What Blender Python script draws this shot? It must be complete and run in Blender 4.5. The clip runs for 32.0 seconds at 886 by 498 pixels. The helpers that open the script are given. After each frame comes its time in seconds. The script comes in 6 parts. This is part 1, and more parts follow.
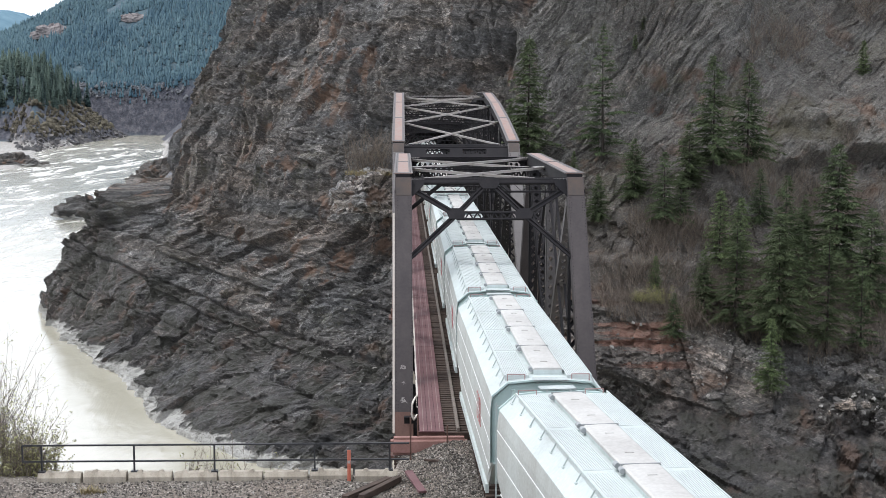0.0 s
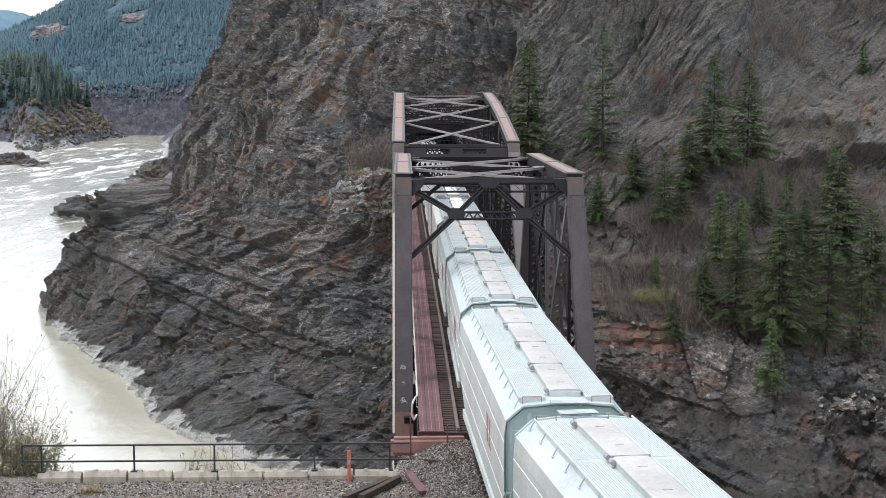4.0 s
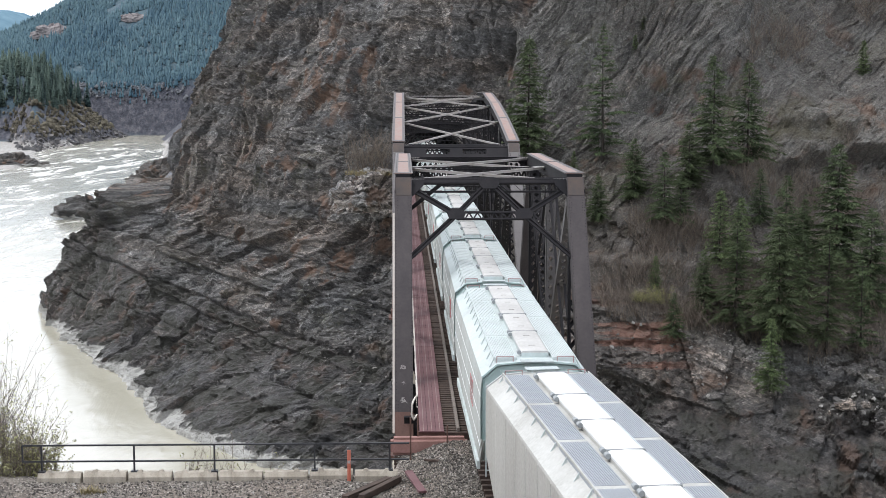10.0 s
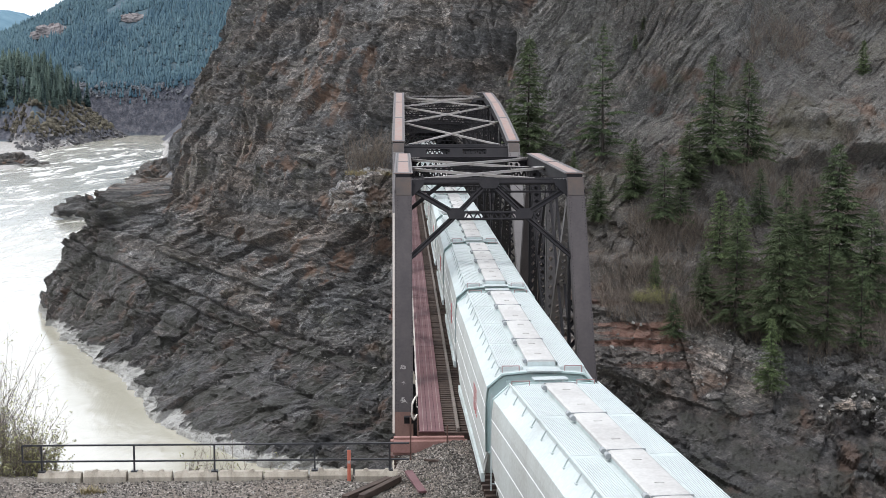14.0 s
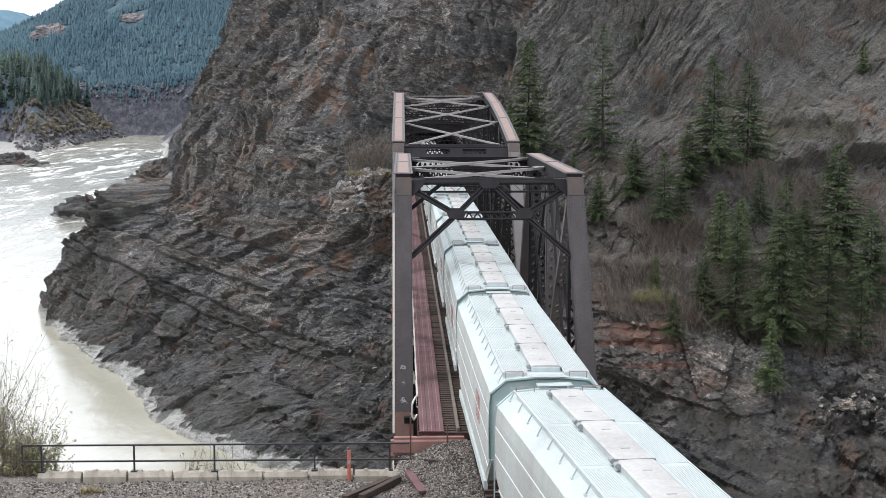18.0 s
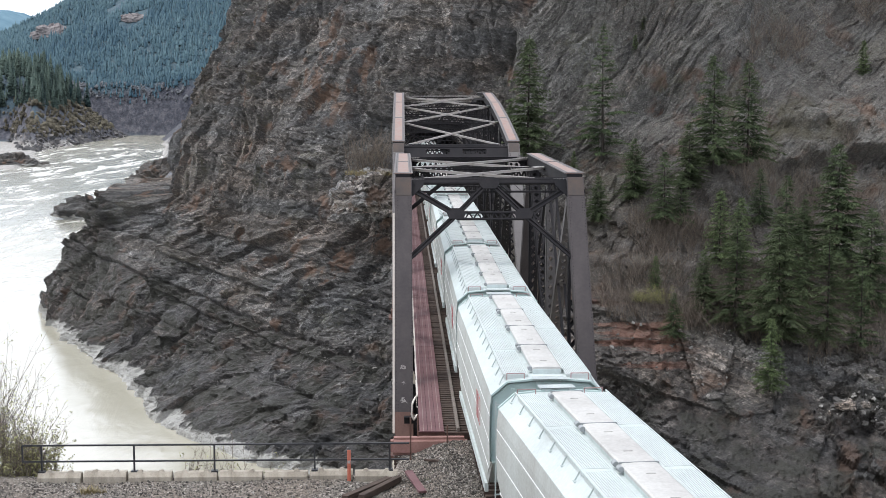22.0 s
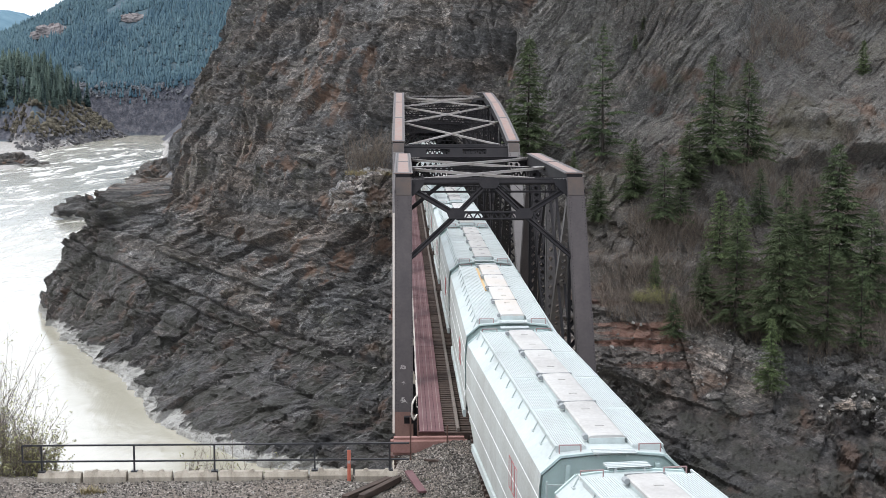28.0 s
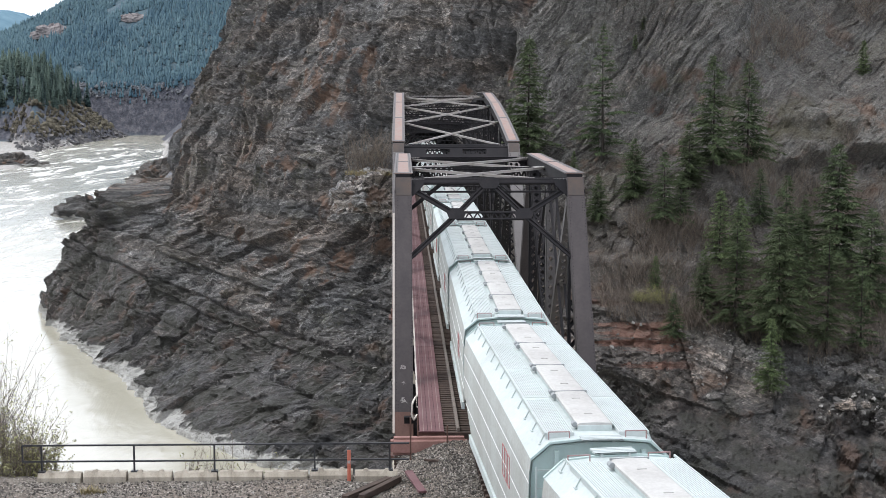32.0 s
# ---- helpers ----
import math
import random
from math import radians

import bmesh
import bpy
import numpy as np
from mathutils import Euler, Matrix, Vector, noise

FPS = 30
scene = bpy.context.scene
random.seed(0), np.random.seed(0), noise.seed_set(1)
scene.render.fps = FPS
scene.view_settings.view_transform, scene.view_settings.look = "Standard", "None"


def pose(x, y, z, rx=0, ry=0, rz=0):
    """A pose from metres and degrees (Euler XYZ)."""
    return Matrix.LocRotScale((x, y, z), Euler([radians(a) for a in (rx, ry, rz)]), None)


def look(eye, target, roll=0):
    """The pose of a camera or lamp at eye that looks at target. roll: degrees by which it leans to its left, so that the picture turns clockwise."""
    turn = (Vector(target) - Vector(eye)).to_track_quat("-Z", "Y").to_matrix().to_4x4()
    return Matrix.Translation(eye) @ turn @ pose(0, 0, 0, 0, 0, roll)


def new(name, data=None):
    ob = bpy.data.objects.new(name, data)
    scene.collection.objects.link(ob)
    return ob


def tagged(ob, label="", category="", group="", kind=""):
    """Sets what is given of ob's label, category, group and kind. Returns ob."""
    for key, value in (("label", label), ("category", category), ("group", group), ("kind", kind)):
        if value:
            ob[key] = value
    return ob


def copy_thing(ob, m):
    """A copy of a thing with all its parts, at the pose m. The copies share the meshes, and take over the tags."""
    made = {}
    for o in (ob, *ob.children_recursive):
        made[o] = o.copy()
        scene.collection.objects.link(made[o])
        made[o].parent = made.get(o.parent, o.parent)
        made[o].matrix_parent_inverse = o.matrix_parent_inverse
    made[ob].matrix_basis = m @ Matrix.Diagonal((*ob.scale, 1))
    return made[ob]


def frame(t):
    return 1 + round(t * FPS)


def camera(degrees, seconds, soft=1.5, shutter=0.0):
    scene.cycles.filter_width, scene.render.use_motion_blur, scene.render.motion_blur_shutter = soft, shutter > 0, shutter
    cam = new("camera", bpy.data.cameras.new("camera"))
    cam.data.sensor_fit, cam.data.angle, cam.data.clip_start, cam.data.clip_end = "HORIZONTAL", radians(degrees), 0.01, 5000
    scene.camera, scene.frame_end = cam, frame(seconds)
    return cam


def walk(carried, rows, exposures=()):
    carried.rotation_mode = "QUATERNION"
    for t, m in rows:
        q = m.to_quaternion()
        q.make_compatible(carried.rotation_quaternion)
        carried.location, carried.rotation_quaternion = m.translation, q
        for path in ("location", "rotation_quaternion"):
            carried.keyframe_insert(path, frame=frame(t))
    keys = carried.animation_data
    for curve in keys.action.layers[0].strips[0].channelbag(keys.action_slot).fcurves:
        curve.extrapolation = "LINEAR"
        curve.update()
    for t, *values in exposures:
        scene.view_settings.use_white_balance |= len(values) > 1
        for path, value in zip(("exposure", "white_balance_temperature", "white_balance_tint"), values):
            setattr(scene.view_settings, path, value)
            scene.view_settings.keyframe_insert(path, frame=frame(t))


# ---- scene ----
# ================= camera =================
EYE = Vector((-3.95, -54.0, 12.4))
cam = camera(34.0, 32.0, soft=0.85)
TILT, TURN = radians(6.25), radians(1.6)
AIM = EYE + Vector((math.sin(TURN) * math.cos(TILT), math.cos(TURN) * math.cos(TILT), -math.sin(TILT)))
walk(cam, [(0, look(EYE, AIM)), (32.0, look(EYE, AIM))])

# ================= light =================
scene.view_settings.exposure = 0.0
world = bpy.data.worlds.new("overcast_sky")
scene.world = world
world.use_nodes = True
wn, wl = world.node_tree.nodes, world.node_tree.links
sky = wn.new("ShaderNodeTexSky")
sky.sky_type, sky.sun_disc = "NISHITA", False
SUN_ELEV, SUN_ROT = radians(64), radians(275)
sky.sun_elevation, sky.sun_rotation = SUN_ELEV, SUN_ROT
sky.dust_density = 4.0
grey = wn.new("ShaderNodeHueSaturation")
grey.inputs["Saturation"].default_value = 0.28
wl.new(sky.outputs[0], grey.inputs["Color"])
cloud = wn.new("ShaderNodeMix")
cloud.data_type = "RGBA"
cloud.inputs[0].default_value = 0.72
cloud.inputs[7].default_value = (13.6, 14.5, 16.1, 1)
wl.new(grey.outputs[0], cloud.inputs[6])
bg = wn["Background"]
bg.inputs["Strength"].default_value = 0.143
wl.new(cloud.outputs[2], bg.inputs["Color"])
sun_data = bpy.data.lights.new("sun", "SUN")
sun_data.energy, sun_data.angle, sun_data.color = 1.7, radians(14), (1.0, 0.98, 0.95)
sun = new("sun", sun_data)
SUN_DIR = Vector((math.sin(SUN_ROT) * math.cos(SUN_ELEV), math.cos(SUN_ROT) * math.cos(SUN_ELEV), math.sin(SUN_ELEV)))
sun.matrix_world = look(SUN_DIR * 300, (0, 0, 0))


# ================= materials =================
class Mat:
    """A small builder of node materials; coordinates are in metres."""

    def __init__(self, name, rough=0.7, metal=0.0, spec=0.5):
        self.m = bpy.data.materials.new(name)
        self.m.use_nodes = True
        self.n, self.l = self.m.node_tree.nodes, self.m.node_tree.links
        self.b = self.n["Principled BSDF"]
        self.b.inputs["Roughness"].default_value = rough
        self.b.inputs["Metallic"].default_value = metal
        self.b.inputs["Specular IOR Level"].default_value = spec
        self.geo = self.n.new("ShaderNodeNewGeometry")
        self.tc = self.n.new("ShaderNodeTexCoord")

    def vec(self, scale=(1, 1, 1), rot=(0, 0, 0), world_space=True):
        mp = self.n.new("ShaderNodeMapping")
        mp.inputs["Scale"].default_value = scale
        mp.inputs["Rotation"].default_value = [radians(a) for a in rot]
        self.l.new(self.geo.outputs["Position"] if world_space else self.tc.outputs["Object"], mp.inputs["Vector"])
        return mp.outputs[0]

    def noise(self, scale, vec=None, detail=4, rough=0.55, distort=0.0):
        t = self.n.new("ShaderNodeTexNoise")
        t.inputs["Scale"].default_value = scale
        t.inputs["Detail"].default_value = detail
        t.inputs["Roughness"].default_value = rough
        t.inputs["Distortion"].default_value = distort
        self.l.new(vec or self.vec(), t.inputs["Vector"])
        return t.outputs["Fac"]

    def voronoi(self, scale, vec=None, feature="F1", out="Distance"):
        t = self.n.new("ShaderNodeTexVoronoi")
        t.feature = feature
        t.inputs["Scale"].default_value = scale
        self.l.new(vec or self.vec(), t.inputs["Vector"])
        return t.outputs[out]

    def wave(self, scale, vec=None, distort=2.0, detail=2):
        t = self.n.new("ShaderNodeTexWave")
        t.inputs["Scale"].default_value = scale
        t.inputs["Distortion"].default_value = distort
        t.inputs["Detail"].default_value = detail
        self.l.new(vec or self.vec(), t.inputs["Vector"])
        return t.outputs["Fac"]

    def ramp(self, fac, stops):
        r = self.n.new("ShaderNodeValToRGB")
        e = r.color_ramp.elements
        while len(e) < len(stops):
            e.new(0.5)
        for k, (p, c) in enumerate(stops):
            e[k].position = p
            e[k].color = (*c, 1) if isinstance(c, tuple) else (c, c, c, 1)
        self.l.new(fac, r.inputs[0])
        return r.outputs[0]

    def mix(self, fac, a, b, mode="MIX"):
        x = self.n.new("ShaderNodeMix")
        x.data_type, x.blend_type = "RGBA", mode
        for sock, v in ((x.inputs[0], fac), (x.inputs[6], a), (x.inputs[7], b)):
            if isinstance(v, (int, float)):
                sock.default_value = v if sock == x.inputs[0] else (v, v, v, 1)
            elif isinstance(v, tuple):
                sock.default_value = (*v, 1)
            else:
                self.l.new(v, sock)
        return x.outputs[2]

    def math(self, op, a, b=0.0, c=None):
        x = self.n.new("ShaderNodeMath")
        x.operation = op
        for sock, v in zip(x.inputs, (a, b, c)):
            if v is None:
                continue
            if isinstance(v, (int, float)):
                sock.default_value = v
            else:
                self.l.new(v, sock)
        return x.outputs[0]

    def axis(self, k, world_space=True):
        s = self.n.new("ShaderNodeSeparateXYZ")
        self.l.new(self.geo.outputs["Position"] if world_space else self.tc.outputs["Object"], s.inputs[0])
        return s.outputs[k]

    def attr(self, name):
        a = self.n.new("ShaderNodeAttribute")
        a.attribute_name = name
        return a.outputs["Fac"]

    def rand(self):
        return self.n.new("ShaderNodeObjectInfo").outputs["Random"]

    def island(self):
        return self.geo.outputs["Random Per Island"]

    def color(self, c):
        if isinstance(c, tuple):
            self.b.inputs["Base Color"].default_value = (*c, 1)
        else:
            self.l.new(c, self.b.inputs["Base Color"])
        return self

    def rough(self, r):
        self.l.new(r, self.b.inputs["Roughness"])
        return self

    def bump(self, h, dist=0.02, strength=1.0):
        b = self.n.new("ShaderNodeBump")
        b.inputs["Distance"].default_value = dist
        b.inputs["Strength"].default_value = strength
        self.l.new(h, b.inputs["Height"])
        self.l.new(b.outputs[0], self.b.inputs["Normal"])
        return self


def paint(name, base, dirt, rough=0.6, scale=1.5, amount=0.5, metal=0.0, streak=True, world_space=True, spec=0.5):
    """Weathered paint: base colour, dirt in blotches and in upright streaks, fine grain."""
    m = Mat(name, rough, metal, spec)
    v = m.vec((1, 1, 0.15 if streak else 1), world_space=world_space)
    a = m.noise(scale, v, 6, 0.65)
    b = m.noise(scale * 14, m.vec(world_space=world_space), 3, 0.6)
    f = m.math("MULTIPLY", m.ramp(m.math("MULTIPLY_ADD", b, 0.35, m.math("MULTIPLY", a, 0.8)), [(0.45, 0.0), (0.78, 1.0)]), amount)
    m.color(m.mix(f, base, dirt))
    m.rough(m.math("MULTIPLY_ADD", b, 0.25, rough - 0.12))
    m.bump(b, 0.004, 0.5)
    return m.m


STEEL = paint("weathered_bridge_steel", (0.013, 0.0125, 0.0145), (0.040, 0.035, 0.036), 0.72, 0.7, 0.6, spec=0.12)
STEEL_MID = paint("dull_purple_grey_steel", (0.043, 0.037, 0.039), (0.088, 0.075, 0.073), 0.75, 0.6, 0.7, spec=0.25)
STEEL_GREY = paint("grey_and_lit_steel", (0.115, 0.104, 0.103), (0.062, 0.053, 0.05), 0.7, 0.8, 0.5)
STEEL_TOP = paint("pinkish_chord_plate", (0.255, 0.150, 0.122), (0.25, 0.24, 0.232), 0.8, 2.2, 0.9, streak=False)
STEEL_LIGHT = paint("pale_bracing_steel", (0.36, 0.34, 0.33), (0.25, 0.2, 0.18), 0.7, 0.8, 0.6, streak=False)
STEEL_STRIP = paint("grey_riveted_plate_edge", (0.135, 0.127, 0.127), (0.07, 0.062, 0.06), 0.8, 2.5, 0.8, streak=False)
STEEL_BROWN = paint("brown_stained_steel", (0.046, 0.038, 0.036), (0.085, 0.056, 0.042), 0.8, 2.0, 0.8)
STEEL_RUST = paint("rust_stained_steel", (0.080, 0.038, 0.030), (0.17, 0.095, 0.075), 0.8, 1.2, 0.7)
RED_DECK = paint("faded_red_walkway", (0.115, 0.050, 0.055), (0.21, 0.125, 0.13), 0.85, 0.5, 0.7, streak=False)
PALE_PIPE = paint("pale_weathered_pipe", (0.52, 0.48, 0.44), (0.35, 0.27, 0.22), 0.6, 2, 0.5)
RAIL = paint("worn_rail_steel", (0.13, 0.085, 0.065), (0.2, 0.13, 0.1), 0.5, 3, 0.5, metal=0.3)
TIE = paint("old_creosoted_timber", (0.040, 0.027, 0.022), (0.095, 0.060, 0.045), 0.9, 4, 0.7, streak=False)
BLACK_RAIL = paint("black_railing_paint", (0.018, 0.018, 0.022), (0.05, 0.05, 0.05), 0.5, 3, 0.4)
ORANGE = paint("faded_orange_marker", (0.42, 0.09, 0.05), (0.55, 0.3, 0.22), 0.7, 5, 0.4)
CONCRETE = paint("weathered_concrete", (0.40, 0.355, 0.295), (0.15, 0.125, 0.095), 0.92, 2.8, 0.9)
RED_MARK = paint("red_car_marking", (0.42, 0.13, 0.13), (0.5, 0.3, 0.3), 0.6, 3, 0.3)
CHALK = paint("faded_white_marking", (0.34, 0.31, 0.30), (0.22, 0.2, 0.2), 0.85, 6, 0.5)
GUARD = paint("grey_brown_guard_timber", (0.19, 0.16, 0.14), (0.08, 0.062, 0.052), 0.9, 3, 0.7, streak=False)
PINK_SILL = paint("pinkish_stained_steel", (0.30, 0.165, 0.145), (0.17, 0.08, 0.065), 0.85, 1.8, 0.8, streak=False)


def rock_material(name="bedded_cliff_rock", lift=0.0):
    """Grey-brown bedded rock with iron stains, lichen, dark slate at the foot and a pale flood line; soil and litter where 'soil' says so."""
    m = Mat(name, 0.85)
    at = m.n.new("ShaderNodeAttribute")
    at.attribute_name = "bed"

    def along(scale):
        mp = m.n.new("ShaderNodeMapping")
        mp.inputs["Scale"].default_value = scale
        m.l.new(at.outputs["Vector"], mp.inputs["Vector"])
        return mp.outputs[0]
    bed, seam, streak = along((0.6, 1.2, 0.85)), along((0.16, 1.5, 0.5)), along((0.35, 2.2, 0.9))
    big = m.noise(0.05, m.vec(), 5, 0.6)
    mid = m.noise(0.45, bed, 6, 0.65)
    fine = m.noise(3.4, streak, 6, 0.72)
    grit = m.noise(4.5, m.vec(), 6, 0.8)
    warp = m.n.new("ShaderNodeMix")
    warp.data_type = "VECTOR"
    warp.inputs[0].default_value = 0.12
    nz = m.n.new("ShaderNodeTexNoise")
    nz.inputs["Scale"].default_value = 0.9
    nz.inputs["Detail"].default_value = 5
    m.l.new(bed, nz.inputs["Vector"])
    m.l.new(bed, warp.inputs[4])
    m.l.new(nz.outputs["Color"], warp.inputs[5])

    def facets(scale):
        """Tilted broken faces: a random value and a height for each cell."""
        t = m.n.new("ShaderNodeTexVoronoi")
        t.inputs["Scale"].default_value = scale
        m.l.new(warp.outputs[1], t.inputs["Vector"])
        off = m.n.new("ShaderNodeVectorMath")
        off.operation = "SUBTRACT"
        m.l.new(warp.outputs[1], off.inputs[0])
        m.l.new(t.outputs["Position"], off.inputs[1])
        lean = m.n.new("ShaderNodeVectorMath")
        lean.operation = "SUBTRACT"
        lean.inputs[1].default_value = (0.5, 0.5, 0.5)
        m.l.new(t.outputs["Color"], lean.inputs[0])
        dot = m.n.new("ShaderNodeVectorMath")
        dot.operation = "DOT_PRODUCT"
        m.l.new(off.outputs[0], dot.inputs[0])
        m.l.new(lean.outputs[0], dot.inputs[1])
        sc = m.n.new("ShaderNodeSeparateColor")
        m.l.new(t.outputs["Color"], sc.inputs[0])
        return sc.outputs[0], m.math("MULTIPLY_ADD", sc.outputs[1], 0.10 / scale, m.math("MULTIPLY", dot.outputs["Value"], 1.3))
    f1, h1 = facets(1.1)
    f2, h2 = facets(3.0)
    f3, h3 = facets(7.5)
    crack = m.ramp(m.voronoi(0.5, warp.outputs[1], "DISTANCE_TO_EDGE"), [(0.0, 1.0), (0.022, 0.0)])
    crack2 = m.ramp(m.voronoi(1.7, warp.outputs[1], "DISTANCE_TO_EDGE"), [(0.0, 1.0), (0.035, 0.0)])
    cracks = m.math("MULTIPLY", m.math("MAXIMUM", crack, m.math("MULTIPLY", crack2, 0.6)), m.ramp(m.noise(0.25, m.vec(), 4), [(0.42, 0.0), (0.60, 1.0)]))
    cells = m.math("MULTIPLY_ADD", m.attr("tone"), 0.30, m.math("MULTIPLY_ADD", f3, 0.16, m.math("MULTIPLY", f2, 0.14)))
    tone = m.math("ADD", m.math("ADD", cells, lift), m.math("MULTIPLY_ADD", fine, 0.42, m.math("MULTIPLY_ADD", mid, 0.22, m.math("MULTIPLY_ADD", grit, 0.52, -0.21))))
    # palest stop: flecks of light on broken facets put into the colour
    base = m.ramp(tone, [(0.40, (0.014, 0.014, 0.014)), (0.54, (0.045, 0.043, 0.042)), (0.66, (0.080, 0.077, 0.075)), (0.78, (0.150, 0.145, 0.141)), (0.92, (0.40, 0.385, 0.37))])
    # whole beds a little browner or bluer than their neighbours
    layer = m.noise(0.20, along((0.06, 1.3, 0.2)), 4, 0.6)
    base = m.mix(m.ramp(layer, [(0.44, 0.0), (0.60, 0.75)]), base, m.mix(1.0, base, (1.12, 0.99, 0.90), "MULTIPLY"))
    base = m.mix(m.ramp(layer, [(0.36, 0.75), (0.48, 0.0)]), base, m.mix(1.0, base, (0.82, 0.85, 0.90), "MULTIPLY"))
    base = m.mix(m.ramp(big, [(0.42, 0.0), (0.62, 0.55)]), base, m.mix(1.0, base, (1.15, 1.0, 0.87), "MULTIPLY"))
    # the upright beds beyond the bridge: paler, in thin streaks
    stripe = m.noise(1.6, along((0.14, 1.6, 0.6)), 6, 0.7)
    base = m.mix(m.math("MULTIPLY", m.attr("stood"), m.ramp(stripe, [(0.36, 0.0), (0.58, 0.9)])), base, m.ramp(grit, [(0.36, (0.038, 0.036, 0.032)), (0.50, (0.135, 0.128, 0.116)), (0.66, (0.38, 0.365, 0.335))]))
    base = m.mix(m.math("MAXIMUM", m.ramp(m.noise(0.75, seam, 3, 0.5), [(0.30, 0.7), (0.37, 0.0)]), m.math("MULTIPLY", cracks, 0.8)), base, (0.018, 0.017, 0.017))
    iron = m.math("MULTIPLY", m.ramp(m.noise(0.085, m.vec(), 4, 0.6), [(0.52, 0.0), (0.60, 1.0)]), m.ramp(m.noise(0.30, along((0.9, 0.7, 0.8)), 4, 0.6), [(0.50, 0.0), (0.58, 0.75)]))
    base = m.mix(iron, base, m.mix(fine, (0.06, 0.035, 0.025), (0.24, 0.135, 0.085)))
    red = m.math("MULTIPLY", m.attr("red"), m.ramp(m.noise(0.42, m.vec((0.16, 0.16, 1.8), (0, 6, 0)), 5), [(0.50, 0.0), (0.56, 0.9)]))
    base = m.mix(red, base, m.mix(fine, (0.06, 0.03, 0.024), (0.30, 0.15, 0.105)))
    pale = m.math("MULTIPLY", m.ramp(m.noise(0.13, m.vec(), 5, 0.62), [(0.53, 0.0), (0.62, 1.0)]), m.ramp(m.noise(1.1, streak, 7, 0.75), [(0.56, 0.0), (0.65, 0.6)]))
    base = m.mix(pale, base, (0.30, 0.29, 0.275))
    moss = m.math("MULTIPLY", m.ramp(m.noise(0.11, m.vec(), 5, 0.6), [(0.54, 0.0), (0.66, 0.7)]), m.ramp(m.noise(1.5, m.vec(), 7, 0.7), [(0.45, 0.0), (0.60, 0.8)]))
    base = m.mix(moss, base, (0.075, 0.072, 0.038))
    litter = m.ramp(grit, [(0.34, (0.014, 0.012, 0.010)), (0.46, (0.034, 0.028, 0.023)), (0.58, (0.074, 0.061, 0.049)), (0.72, (0.20, 0.172, 0.14))])
    litter = m.mix(m.ramp(m.noise(0.10, m.vec(), 5), [(0.52, 0.0), (0.66, 0.4)]), litter, m.mix(grit, (0.03, 0.028, 0.014), (0.16, 0.145, 0.07)))
    veg = m.math("MULTIPLY", m.attr("soil"), m.ramp(m.noise(0.35, m.vec(), 8, 0.72), [(0.36, 0.1), (0.52, 1.0)]))
    base = m.mix(veg, base, litter)
    z = m.axis(2)
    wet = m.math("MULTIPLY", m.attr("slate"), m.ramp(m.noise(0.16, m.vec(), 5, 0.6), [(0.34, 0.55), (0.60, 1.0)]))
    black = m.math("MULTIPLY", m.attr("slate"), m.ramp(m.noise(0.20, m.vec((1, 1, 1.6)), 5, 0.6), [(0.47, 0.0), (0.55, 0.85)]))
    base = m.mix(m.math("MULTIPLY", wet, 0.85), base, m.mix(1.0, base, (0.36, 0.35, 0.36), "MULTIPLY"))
    base = m.mix(black, base, m.mix(grit, (0.010, 0.010, 0.008), (0.050, 0.048, 0.036)))
    silt = m.ramp(m.math("MULTIPLY_ADD", m.math("MULTIPLY_ADD", m.noise(0.35, m.vec(), 6), 3.6, z), 0.1, 3.9), [(0.845, 1.0), (0.88, 0.0)])
    base = m.mix(m.math("MULTIPLY", silt, m.ramp(tone, [(0.42, 0.45), (0.58, 1.0)])), base, m.mix(grit, (0.20, 0.195, 0.18), (0.58, 0.565, 0.53)))
    m.color(base)
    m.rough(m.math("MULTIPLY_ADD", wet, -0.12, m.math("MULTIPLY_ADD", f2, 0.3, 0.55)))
    h = m.math("ADD", m.math("MULTIPLY_ADD", h1, 0.45, m.math("MULTIPLY_ADD", h3, 0.8, m.math("MULTIPLY", h2, 0.7))), m.math("ADD", m.math("MULTIPLY", fine, 0.20), m.math("MULTIPLY_ADD", grit, 0.16, m.math("MULTIPLY", cracks, -0.14))))
    m.bump(h, 1.0, 1.0)
    return m.m


def far_hill_material():
    m = Mat("forested_hillside", 0.95)
    a = m.noise(0.012, m.vec(), 6, 0.65)
    b = m.noise(0.09, m.vec(), 5, 0.65)
    # bluish ground: distance haze put into the hillside's base colour
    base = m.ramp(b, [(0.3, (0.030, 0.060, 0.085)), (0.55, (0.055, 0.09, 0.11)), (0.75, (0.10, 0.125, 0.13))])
    base = m.mix(m.ramp(a, [(0.60, 0.0), (0.70, 0.6)]), base, (0.17, 0.165, 0.14))
    base = m.mix(m.attr("rock"), base, m.ramp(m.noise(0.16, m.vec((1.4, 1.4, 0.7), (0, 25, 0)), 9, 0.75), [(0.40, (0.040, 0.042, 0.056)), (0.53, (0.080, 0.080, 0.095)), (0.68, (0.16, 0.155, 0.165))]))
    m.color(m.mix(m.attr("beach"), base, m.ramp(m.noise(0.4, m.vec(), 6, 0.7), [(0.36, (0.20, 0.19, 0.18)), (0.6, (0.42, 0.40, 0.375))])))
    m.bump(b, 6.0, 0.8)
    return m.m


